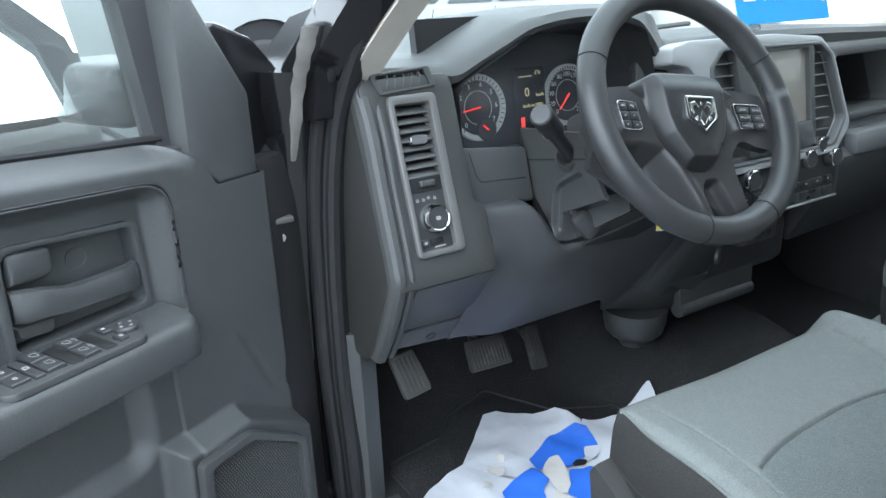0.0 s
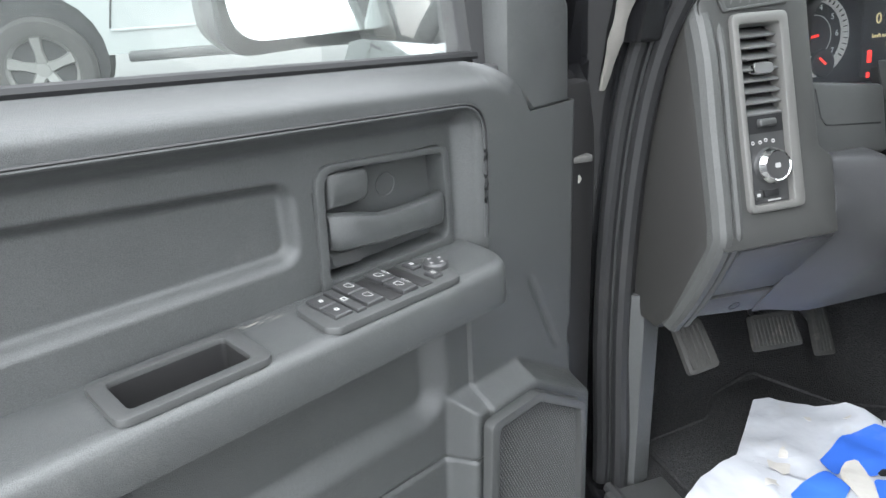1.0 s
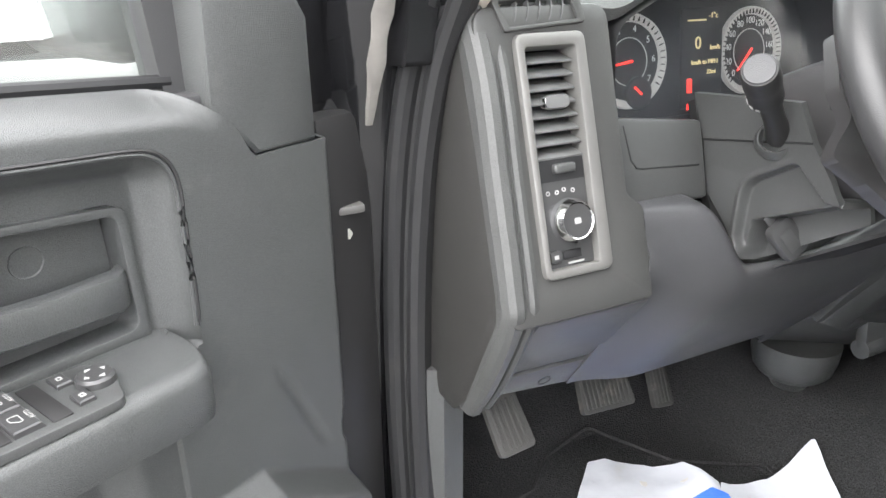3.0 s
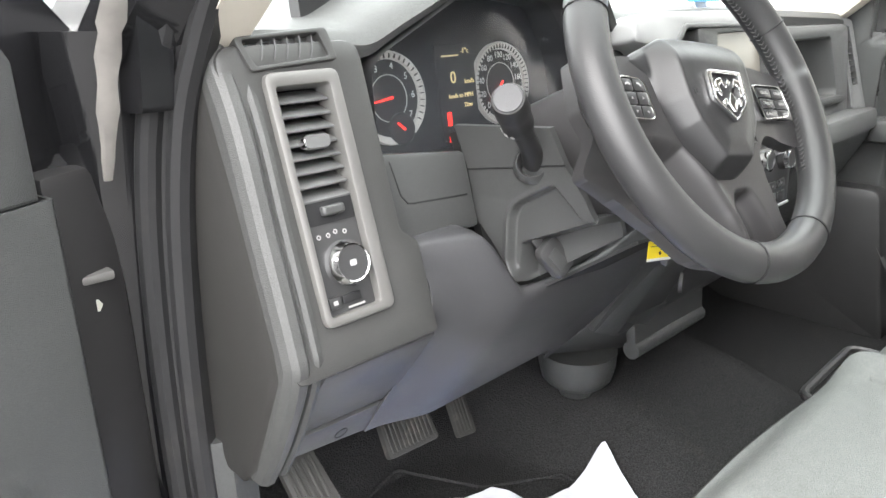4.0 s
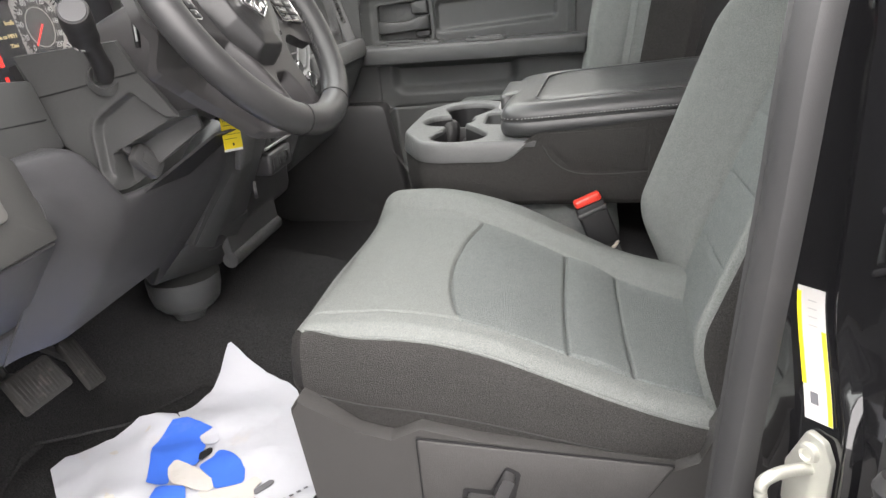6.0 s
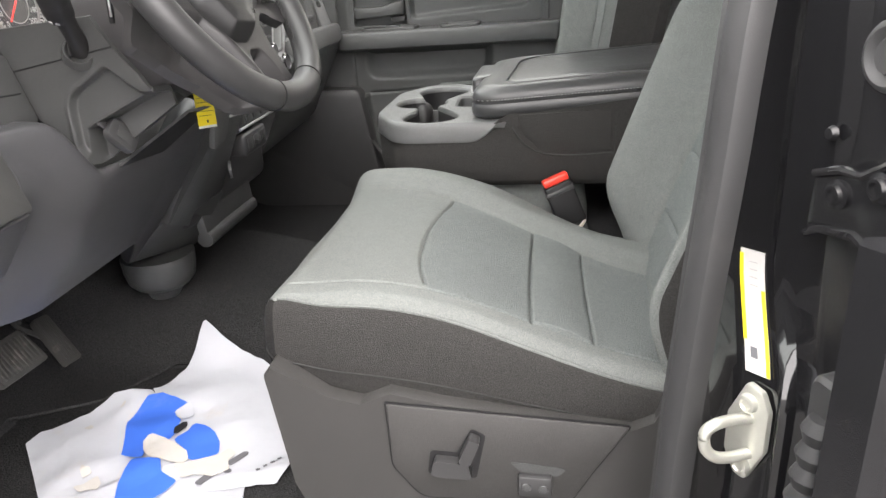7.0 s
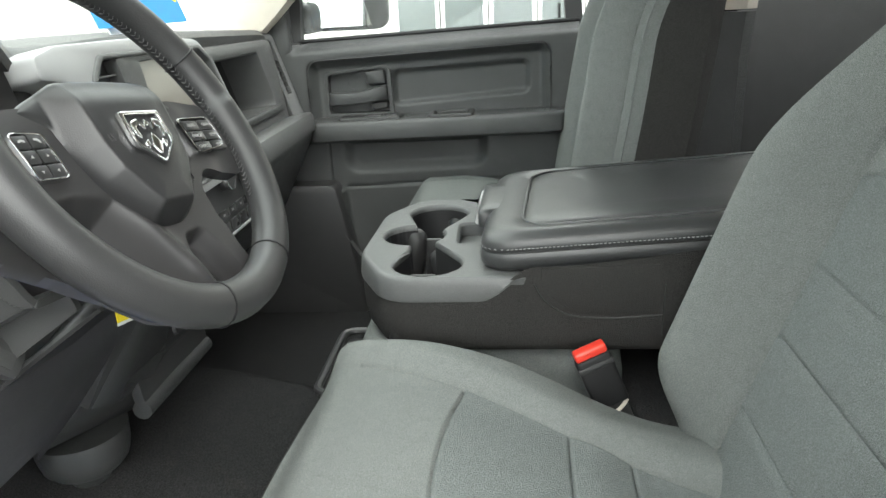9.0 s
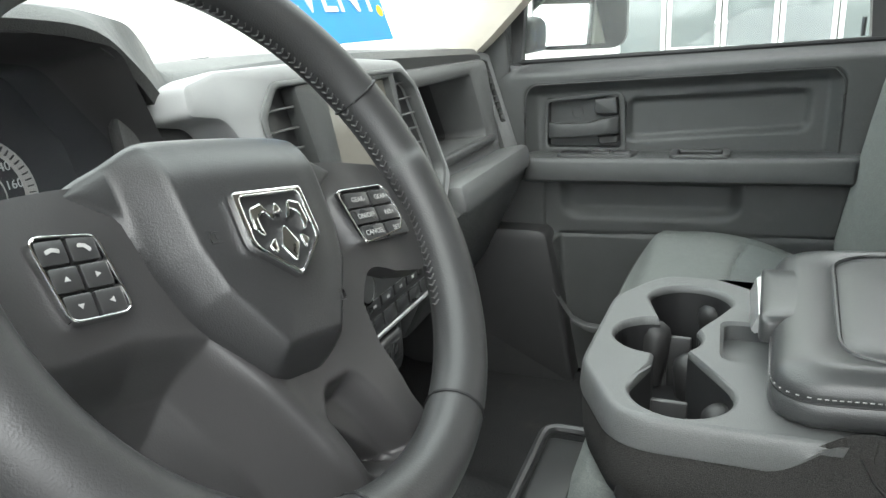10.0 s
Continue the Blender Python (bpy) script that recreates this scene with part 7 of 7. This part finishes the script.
# B pillars
for sgn in (-1, 1):
    part("pillar_cover", loft([[(sgn * (x - 0.26 * max(0, z - 1.33)), y, z) for x, y in ((0.775, 0.02), (0.750, 0.05), (0.750, 0.29), (0.762, 0.325), (0.785, 0.330), (0.785, 0.02))] for z in (0.66, 1.0, 1.33, 1.44)]), TRIM, body)
    part("pillar_cover_upper", loft([[(sgn * (x - 0.26 * max(0, z - 1.33)), y, z) for x, y in ((0.775, 0.02), (0.750, 0.05), (0.750, 0.29), (0.762, 0.325), (0.785, 0.330), (0.785, 0.02))] for z in (1.445, 1.55, 1.7, 1.88)]), BEIGE, body)
part("door_pillar", loft([[(x - 0.26 * max(0, z - 1.33), y, z) for x, y in ((0.925, 0.06), (0.925, 0.235), (0.872, 0.290), (0.825, 0.335), (0.79, 0.32), (0.79, 0.06))] for z in (0.60, 1.10, 1.33, 1.60, 1.88)]), GLOSS, body, "centre pillar")


def jamb_bow(z):
    """The pressed face bends outward below the latch and inward above it."""
    return -0.058 * (1 - smooth(1.045, 1.165, z))


def jamb(z):
    """Plan of the driver's centre pillar at height z, from the seal to the rear door."""
    lean = 0.24 * max(0, z - 1.36)
    b = jamb_bow(z)
    pts = [(-0.770, 0.060), (-0.770, 0.344), (-0.798, 0.346), (-0.801 + b * 0.9, 0.340), (-0.8025 + b, 0.334), (-0.8185 + b, 0.3175), (-0.826 + b, 0.313), (-0.834 + b, 0.317), (-0.842 + b, 0.318), (-0.850 + b * 0.9, 0.313), (-0.860 + b * 0.7, 0.306), (-0.900 + b * 0.2, 0.296), (-1.000, 0.262), (-1.000, 0.060)]
    return [(x + lean, y, z) for x, y in pts]


part("door_pillar", loft([jamb(0.56 + 0.02 * i) for i in range(67)]), GLOSS, body, "gloss black centre pillar", angle=35)
JD = Vector((-0.15, -0.056, 0)).normalized()
JN = Vector((-0.3497, 0.9368, 0))


def jamb_at(x, z, lift=0.0):
    """A frame on the jamb: along it, up, and out of it."""
    y = 0.296 + (x + 0.900) * 0.34
    return axes(Vector((x, y, z)) + JN * lift, JD, (0, 0, 1), JN)


# dusty rear half of the jamb, with hinge, plug, bolts and stop
part("jamb_dust", plate(fillet([(0.012, -0.32), (0.095, -0.32), (0.095, 0.185), (0.0, 0.185), (0.004, 0.08), (-0.008, 0.0)], 0.01), [rrect(0.018, 0.088, -0.20, -0.165, 0.01), rrect(0.020, 0.090, 0.030, 0.050, 0.008)], 0.0, 0.003, 0.0015), DIRTYBLACK, body, "dusty black rear jamb", M=jamb_at(-0.900, 1.20))
hp_ = part("rear_hinge", plate(fillet([(-0.014, 0.016), (0.010, 0.024), (0.030, 0.024), (0.055, 0.040), (0.085, 0.050), (0.085, -0.012), (0.050, -0.022), (0.030, -0.014), (-0.004, -0.020), (-0.016, -0.026)], 0.006), [], 0.0, 0.011, 0.004), DIRTYBLACK, body, "black steel rear door hinge", M=jamb_at(-0.896, 1.232, 0.002))
for x, z in ((-0.908, 1.241), (-0.942, 1.256)):
    part("bolt", lathe([(0, 0.004), (0.005, 0.004), (0.0045, 0.006), (0.0065, 0.006), (0.0075, 0.003), (0.0105, 0.002), (0.0105, 0), (0, 0)], 24), DIRTYBLACK, hp_, M=jamb_at(x, z, 0.013))
part("hinge_lip", tube([jamb_at(-0.896, 1.232, 0.013) @ Vector(q) for q in ((-0.012, 0.018, 0), (0.012, 0.026, 0), (0.032, 0.027, 0), (0.056, 0.043, 0), (0.085, 0.052, 0))], 0.0035, 8), GLOSS, hp_)
part("hinge_lip", tube([jamb_at(-0.896, 1.232, 0.012) @ Vector(q) for q in ((-0.014, -0.028, 0), (-0.002, -0.021, 0), (0.030, -0.016, 0), (0.050, -0.024, 0), (0.085, -0.014, 0))], 0.0035, 8), GLOSS, hp_)
part("body_plug", lathe([(0, 0.003), (0.011, 0.003), (0.0125, 0.0005), (0.0185, 0.004), (0.0215, 0.003), (0.0235, 0.0), (0, 0)], 32), RUBBER, body, "grey rubber plug", M=jamb_at(-0.921, 1.334, 0.002))
part("small_bolt", lathe([(0, 0.004), (0.004, 0.004), (0.006, 0), (0, 0)], 10), DIRTYBLACK, body, M=jamb_at(-0.884, 1.277, 0.003))
part("bump_stop", loft([[(a * k, b * k, w) for a, b in rrect(-0.017, 0.017, -0.032, 0.030, 0.010, 4)] for w, k in ((0.0, 1.0), (0.018, 0.97), (0.022, 0.85))]), RUBBER, body, "rubber bump stop", M=jamb_at(-0.938, 1.082, 0.002))
part("strap_boot", tube([jamb_at(-0.940, 1.082, 0.024) @ Vector((0.0, -0.010 * i, 0.001 * i)) for i in range(13)], [0.010 + 0.004 * (i % 2) for i in range(13)], 14), RUBBER, body, "ribbed rubber strap boot")
part("rear_door_edge", loft([[(-1.000 - 0.03 * (1.30 - z) + a, y + 0.02 * (1.3 - z), z) for a, y in ((0.0, 0.20), (-0.030, 0.20), (-0.034, 0.315), (-0.012, 0.330), (0.0, 0.322))] for z in (0.60, 0.9, 1.15, 1.245)]), DIRTYBLACK, body, "edge of the rear door")
# latch striker, and the label that follows the pressed face
sk = thing("door_striker", "zinc plated door striker loop on its plate", "striker", at=(-0.862, 0.322, 0.99))
SKM = axes((-0.866, 0.3285, 1.012), (-0.80, -0.60, 0), (0, 0, 1), (-0.60, 0.80, 0))
part("plate", plate(fillet([(-0.020, 0.010), (-0.004, 0.048), (0.012, 0.044), (0.020, 0.028), (0.020, -0.012), (0.004, -0.050), (-0.008, -0.048), (-0.020, -0.028)], 0.006), [], 0, 0.006, 0.002), STEEL, sk, M=SKM)
part("loop", tube(curve([SKM @ Vector(q) for q in ((0.004, 0.014, 0.0), (-0.002, 0.016, 0.018), (-0.006, 0.016, 0.036), (-0.010, 0.008, 0.044), (-0.009, -0.008, 0.043), (-0.004, -0.018, 0.034), (0.002, -0.020, 0.018), (0.006, -0.020, 0.0))], 5), 0.0052, 12), STEEL, sk)
for b_ in (0.030, -0.034):
    part("screw", lathe([(0, 0.004), (0.004, 0.004), (0.0055, 0.006), (0.008, 0.005), (0.009, 0), (0, 0)], 18), STEEL, sk, M=SKM @ Matrix.Translation((0.001, b_, 0.006)))
lb = thing("certification_label", "white and yellow label stuck on the black pillar", "sticker", at=(-0.85, 0.318, 1.10))


def label_run(a0, a1, z0, z1, lift):
    """A strip on the label face, from a0 to a1 across and z0 to z1 up."""
    return grid(4, 40, lambda u, v: tuple(Vector((-0.8025 + jamb_bow(z0 + (z1 - z0) * v), 0.334, z0 + (z1 - z0) * v)) + Vector((-0.696, -0.718, 0)) * (a0 + (a1 - a0) * u) + Vector((-0.718, 0.696, 0)) * lift), -0.0006)


part("label", label_run(0.0002, 0.0225, 1.066, 1.158, 0.0012), LABELWHITE, lb)
part("yellow_band", label_run(0.0002, 0.0035, 1.090, 1.154, 0.0020), YELLOW, lb)
part("yellow_band", label_run(0.0192, 0.0225, 1.067, 1.128, 0.0020), YELLOW, lb)
part("print_mark", label_run(0.006, 0.012, 1.078, 1.086, 0.0021), GREYPRINT, lb)
for i in range(4):
    part("print_line", label_run(0.009, 0.016, 1.148 - 0.006 * i, 1.1486 - 0.006 * i, 0.0021), SYMBOL, lb)
# glass
wg = part("windshield_glass", grid(10, 8, lambda u, v: ((-0.78 + 1.56 * u) * (1 - 0.14 * v), 1.74 - 0.10 * (2 * u - 1) ** 2 - 0.98 * v, 1.435 + 0.45 * v)), GLASS, body, "clear windshield")
wg.visible_shadow = False
part("cowl", box(-0.85, 0.85, 1.70, 1.84, 1.37, 1.415, 0.01), SMOOTHDARK, body)
wp = thing("windshield_wiper", "black windshield wiper at the base of the glass", "wiper", at=(0.2, 1.75, 1.44))
part("blade", tube([(-0.35, 1.80, 1.425), (0.55, 1.77, 1.455)], 0.008, 6), SMOOTHDARK, wp)
part("arm", tube([(-0.30, 1.84, 1.43), (0.12, 1.80, 1.455)], 0.009, 6), SMOOTHDARK, wp)
# blue card behind the glass
bc = thing("dash_card", "blue promotional card with white letters standing on the dash", "card", at=(0.245, 1.25, 1.48))
BCM = axes((0.245, 1.25, 1.484), (1, 0, 0), (0, 0.32, 0.95))
part("card", plate(rrect(-0.166, 0.166, 0.0, 0.15, 0.003), [], -0.002, 0.0), mat("blue_card", (0.012, 0.22, 0.55), 0.5, bump=0.0), bc, M=BCM)
letters("card_text", "EVENT", 0.098, BCM @ Matrix.Translation((0.0, 0.078, 0.0008)), WHITE, bc, 0.0008)
part("orange_mark", plate(circle(0.150, 0.050, 0.010, 10), [], 0, 0.001), YELLOW, bc, M=BCM)
part("easel", loft([[(0.15 + a, 1.262 + b, 1.472) for a, b in rrect(-0.02, 0.02, -0.002, 0.002, 0.001)], [(0.15 + a, 1.29 + b, 1.55) for a, b in rrect(-0.02, 0.02, -0.002, 0.002, 0.001)]]), WHITE, bc)

# ---- paper on the floor ----
pp_ = thing("floor_paper", "crumpled white paper floor cover with a torn blue print", "paper", at=(-0.5, 1.1, 0.67))


def pz(x, y):
    z = floor_z(x, y) + 0.012
    z += 0.014 * noise.noise(Vector((x * 7, y * 7, 3))) + 0.009 * noise.noise(Vector((x * 19, y * 17, 1))) + 0.003 * noise.noise(Vector((x * 47, y * 43, 5)))
    z += 0.035 * smooth(0.12, 0.0, math.hypot(x + 0.195, y - 1.185))
    z += 0.02 * math.exp(-((x + 0.36) / 0.03) ** 2) * smooth(1.10, 1.30, y)
    return max(z, floor_z(x, y) + 0.0105)


def sheet(name, poly, material, lift, parent, label="", r=0.004, n=1):
    bm = plate(fillet(poly, r, n), [], 0, 0.001)
    bmesh.ops.subdivide_edges(bm, edges=[e for e in bm.edges if e.calc_length() > 0.05], cuts=3, use_grid_fill=True)
    for _ in range(3):
        bmesh.ops.subdivide_edges(bm, edges=[e for e in bm.edges if e.calc_length() > 0.022], cuts=1, use_grid_fill=True)
    for v in bm.verts:
        v.co.z = pz(v.co.x, v.co.y) + lift + (0.0006 if v.co.z > 0.0005 else 0)
    return part(name, bm, material, parent, label, angle=30)


left = sheet("sheet", [(-0.80, 1.20), (-0.735, 1.24), (-0.645, 1.262), (-0.503, 1.390), (-0.469, 1.385), (-0.371, 1.298), (-0.352, 1.235), (-0.400, 1.15), (-0.46, 1.00), (-0.62, 0.95), (-0.78, 1.00)], PAPER, 0.0, pp_)
right = sheet("sheet", [(-0.351, 1.232), (-0.290, 1.215), (-0.195, 1.190), (-0.235, 1.06), (-0.275, 1.00), (-0.393, 0.945), (-0.503, 0.896), (-0.572, 0.915), (-0.60, 1.02), (-0.46, 1.13)], PAPER, 0.0035, pp_)
sheet("blue_print", [(-0.439, 1.236), (-0.375, 1.228), (-0.360, 1.208), (-0.385, 1.143), (-0.409, 1.163), (-0.424, 1.143), (-0.467, 1.135), (-0.481, 1.137), (-0.469, 1.175), (-0.490, 1.176), (-0.535, 1.152), (-0.526, 1.198)], BLUE, 0.0065, left, r=0.006, n=3)
sheet("blue_print", [(-0.479, 1.131), (-0.455, 1.116), (-0.437, 1.112), (-0.441, 1.088), (-0.460, 1.062), (-0.480, 1.046), (-0.513, 1.033), (-0.531, 1.077), (-0.506, 1.094)], BLUE, 0.0065, right, r=0.012, n=4)
sheet("blue_print", [(-0.536, 1.172), (-0.535, 1.123), (-0.564, 1.107), (-0.580, 1.073), (-0.605, 1.080), (-0.640, 1.110), (-0.630, 1.150), (-0.593, 1.165)], BLUE, 0.0065, left, r=0.006, n=3)
sheet("print_bar", [(-0.500, 0.992), (-0.507, 0.982), (-0.540, 1.004), (-0.533, 1.014)], GREYPRINT, 0.0062, right)
sheet("print_bar", [(-0.545, 1.022), (-0.552, 1.010), (-0.592, 1.030), (-0.585, 1.043)], GREYPRINT, 0.0062, right)
sheet("print_bar", [(-0.530, 1.022), (-0.540, 1.028), (-0.562, 0.998), (-0.553, 0.992)], GREYPRINT, 0.0062, right)
for i in range(4):
    x, y = -0.549 + 0.0105 * i, 0.952 - 0.008 * i
    sheet("print_bar", [(x - 0.004, y - 0.004), (x - 0.0045, y + 0.004), (x + 0.0035, y + 0.003), (x + 0.004, y - 0.005)], GREYPRINT, 0.0062, right)

DIRTYPAPER = mat("soiled_torn_paper", (0.52, 0.50, 0.47), 0.9, bump=0.3, bscale=80, var=0.1, wear=0.8, wearcol=(0.33, 0.26, 0.18))
sheet("torn_patch", [(-0.469, 1.175), (-0.476, 1.150), (-0.484, 1.133), (-0.500, 1.105), (-0.509, 1.091), (-0.531, 1.077), (-0.541, 1.085), (-0.539, 1.105), (-0.536, 1.125), (-0.534, 1.143), (-0.520, 1.160), (-0.506, 1.170), (-0.490, 1.178)], DIRTYPAPER, 0.0085, left, "soiled torn patch")
sheet("torn_patch", [(-0.535, 1.071), (-0.513, 1.031), (-0.496, 1.022), (-0.508, 1.004), (-0.530, 1.010), (-0.548, 1.000), (-0.571, 1.019), (-0.566, 1.050), (-0.575, 1.070), (-0.556, 1.085), (-0.545, 1.102)], DIRTYPAPER, 0.0080, right, "soiled torn patch")
sheet("torn_flap", [(-0.409, 1.163), (-0.385, 1.143), (-0.378, 1.150), (-0.398, 1.130), (-0.424, 1.118), (-0.428, 1.140)], PAPER, 0.0120, left)
sheet("torn_gap", [(-0.449, 1.142), (-0.428, 1.128), (-0.445, 1.120), (-0.474, 1.133)], BLACK, 0.0090, left, "dark hole torn through")
for x, y, w in ((-0.60, 1.21, 0.030), (-0.64, 1.18, 0.024), (-0.57, 1.235, 0.018), (-0.455, 1.30, 0.012), (-0.40, 1.265, 0.010)):
    sheet("soil_mark", [(x + w * math.cos(k * 0.9) * (0.6 + 0.4 * math.sin(k * 2.3 + x * 90)), y + w * 0.8 * math.sin(k * 0.9) * (0.6 + 0.4 * math.cos(k * 1.7 + y * 70))) for k in range(7)], DIRTYPAPER, 0.0062, left, r=0.003, n=2)

# ---- rear bench, barely lit ----
rb = thing("rear_bench", "dark cloth rear bench seat", "car seat", at=(0, -0.7, 0.7))
part("cushion", box(-0.74, 0.74, -0.85, -0.30, 0.80, 1.0, 0.05, 4), DARKCLOTH, rb)
part("backrest", box(-0.74, 0.74, -0.98, -0.80, 0.95, 1.50, 0.05, 4), DARKCLOTH, rb)

# ---- parked pickup seen through the door window ----
TPAINT = mat("silver_truck_paint", (0.26, 0.275, 0.27), 0.35, metal=0.15, var=0.08, scale=3, bump=0.0, coat=0.3, wear=0.3, wearcol=(0.34, 0.33, 0.31))
TYRE = mat("tyre_rubber", (0.035, 0.034, 0.033), 0.85, bump=0.4, bscale=80, wear=0.4, wearcol=(0.14, 0.13, 0.12))


def make_pickup(M, paint, name, label, wheels=True):
    t = thing(name, label, "pickup truck", "parked vehicles", at=M @ Vector((2.5, 0, 0)))
    # along x from front bumper, y outward to the viewer, z up
    def arch(cx):
        return [(cx + 0.50 * math.cos(a), 0.48 + 0.50 * math.sin(a)) for a in [math.pi * i / 12 for i in range(13)]]
    outline = [(0.0, 0.55), (0.02, 0.95), (0.22, 1.12), (1.35, 1.20), (1.55, 1.24), (3.9, 1.27), (5.75, 1.27), (5.8, 0.62)] + arch(4.5) + arch(0.95)
    part("body", loft([[(x, y * (1 if 0.1 < x < 5.7 else 0.94), z) for x, z in outline] for y in (-0.02, -0.35)], True), paint, t, M=M)
    part("body_core", box(0.3, 5.6, -1.95, -0.36, 0.60, 1.18, 0.05), paint, t, M=M)
    part("cabin", loft([[(x, y, z) for x, z in pts] for y, pts in ((-0.06, [(1.55, 1.24), (2.25, 1.83), (3.75, 1.86), (3.95, 1.27)]), (-1.9, [(1.55, 1.24), (2.25, 1.83), (3.75, 1.86), (3.95, 1.27)]))]), paint, t, M=M)
    for pts in ([(1.85, 1.31), (2.32, 1.76), (2.75, 1.78), (2.75, 1.33)], [(2.85, 1.33), (2.85, 1.78), (3.60, 1.79), (3.72, 1.34)]):
        part("side_window", plate(fillet([(x, z) for x, z in pts], 0.03, 2), [], -0.01, 0.01), DARKGLASS, t, M=M @ axes((0, -0.052, 0), (1, 0, 0), (0, 0, 1), (0, 1, 0)))
    for xs in ((1.50, 0.68, 1.62, 1.22), (2.80, 0.60, 2.80, 1.26), (3.85, 0.60, 3.85, 1.26)):
        part("door_gap", tube([M.inverted() @ (M @ Vector((xs[0], -0.017, xs[1]))), M.inverted() @ (M @ Vector((xs[2], -0.017, xs[3])))], 0.008, 5), BLACK, t, M=M)
    part("running_board", box(1.60, 3.90, -0.10, 0.06, 0.42, 0.50, 0.02), SMOOTHDARK, t, M=M)
    part("sill_line", box(1.50, 3.9, -0.02, -0.004, 0.655, 0.675, 0.004), paint, t, M=M)
    for i in range(4):
        part("badge_bar", box(1.78 + 0.075 * i, 1.83 + 0.075 * i, -0.02, -0.008, 1.02, 1.075, 0.004), CHROME, t, M=M)
        part("badge_bar", box(1.78 + 0.075 * i, 1.83 + 0.075 * i, -0.02, -0.008, 0.94, 0.99, 0.004), CHROME, t, M=M)
    part("badge_bar", box(1.47, 1.60, -0.02, -0.008, 1.035, 1.065, 0.004), INK, t, M=M)
    part("door_handle", box(2.62, 2.78, -0.02, 0.02, 1.10, 1.13, 0.01), paint, t, M=M)
    for cx in (0.95, 4.5):
        w = part("wheel_well", lathe([(0, 0.02), (0.495, 0.02), (0.495, -0.25), (0, -0.25)], 32), BLACK, t, M=M @ axes((cx, -0.10, 0.48), (1, 0, 0), (0, 0, 1), (0, 1, 0)))
        WM = M @ axes((cx, -0.03, 0.40), (1, 0, 0), (0, 0, 1), (0, 1, 0))
        wh = part("wheel", lathe([(0.26, 0.0), (0.30, 0.012), (0.37, 0.010), (0.40, -0.02), (0.405, -0.12), (0.39, -0.24), (0.26, -0.25)], 40), TYRE, t, "muddy tyre on alloy wheel", M=WM)
        part("rim", lathe([(0.235, -0.03), (0.265, 0.004), (0.262, -0.02), (0.24, -0.14), (0, -0.14), (0.0, -0.145), (0.25, -0.15)], 40), SILVER, wh, M=WM)
        for k in range(5):
            part("spoke", loft([[(r * math.cos(0) , s, z) for s, z in ((-wd, zz), (wd, zz), (wd * 0.7, zz + 0.02), (-wd * 0.7, zz + 0.02))] for r, wd, zz in ((0.04, 0.05, -0.05), (0.14, 0.035, -0.035), (0.25, 0.05, -0.02))]), SILVER, wh, M=WM @ Matrix.Rotation(radians(72 * k + 20), 4, "Z"))
        part("hub_cap", lathe([(0, -0.02), (0.05, -0.022), (0.06, -0.05), (0, -0.05)], 20), SILVER, wh, M=WM)
    return t


TRUCK = Matrix.Translation((-3.60, 6.84, 0.41)) @ Matrix.Rotation(radians(-3), 4, "Z") @ Matrix.Diagonal((1, -1, 1, 1))
make_pickup(TRUCK, TPAINT, "parked_pickup", "silver pickup with road salt on its side")
WPAINT = mat("white_truck_paint", (0.62, 0.63, 0.63), 0.3, var=0.05, bump=0.0, coat=0.3)
make_pickup(Matrix.Translation((5.0, 13.5, 0)) @ Matrix.Rotation(radians(-35), 4, "Z") @ Matrix.Diagonal((1, -1, 1, 1)), WPAINT, "parked_pickup", "white pickup parked far ahead")
hall = thing("far_building", "long pale building across the street", "building", at=(14, 30, 0))
HM_ = Matrix.Translation((12, 30, 0)) @ Matrix.Rotation(radians(-25), 4, "Z")
part("wall", box(-30, 30, 0, 8, 0, 3.6, 0.02), WALLCREAM, hall, M=HM_)
part("roof_band", box(-30.2, 30.2, -0.2, 8.2, 3.3, 3.8, 0.02), ALU, hall, M=HM_)
for i in range(10):
    part("window", box(-28 + 6 * i, -25 + 6 * i, -0.03, 0.0, 1.0, 2.6, 0.01), DARKGLASS, hall, M=HM_)
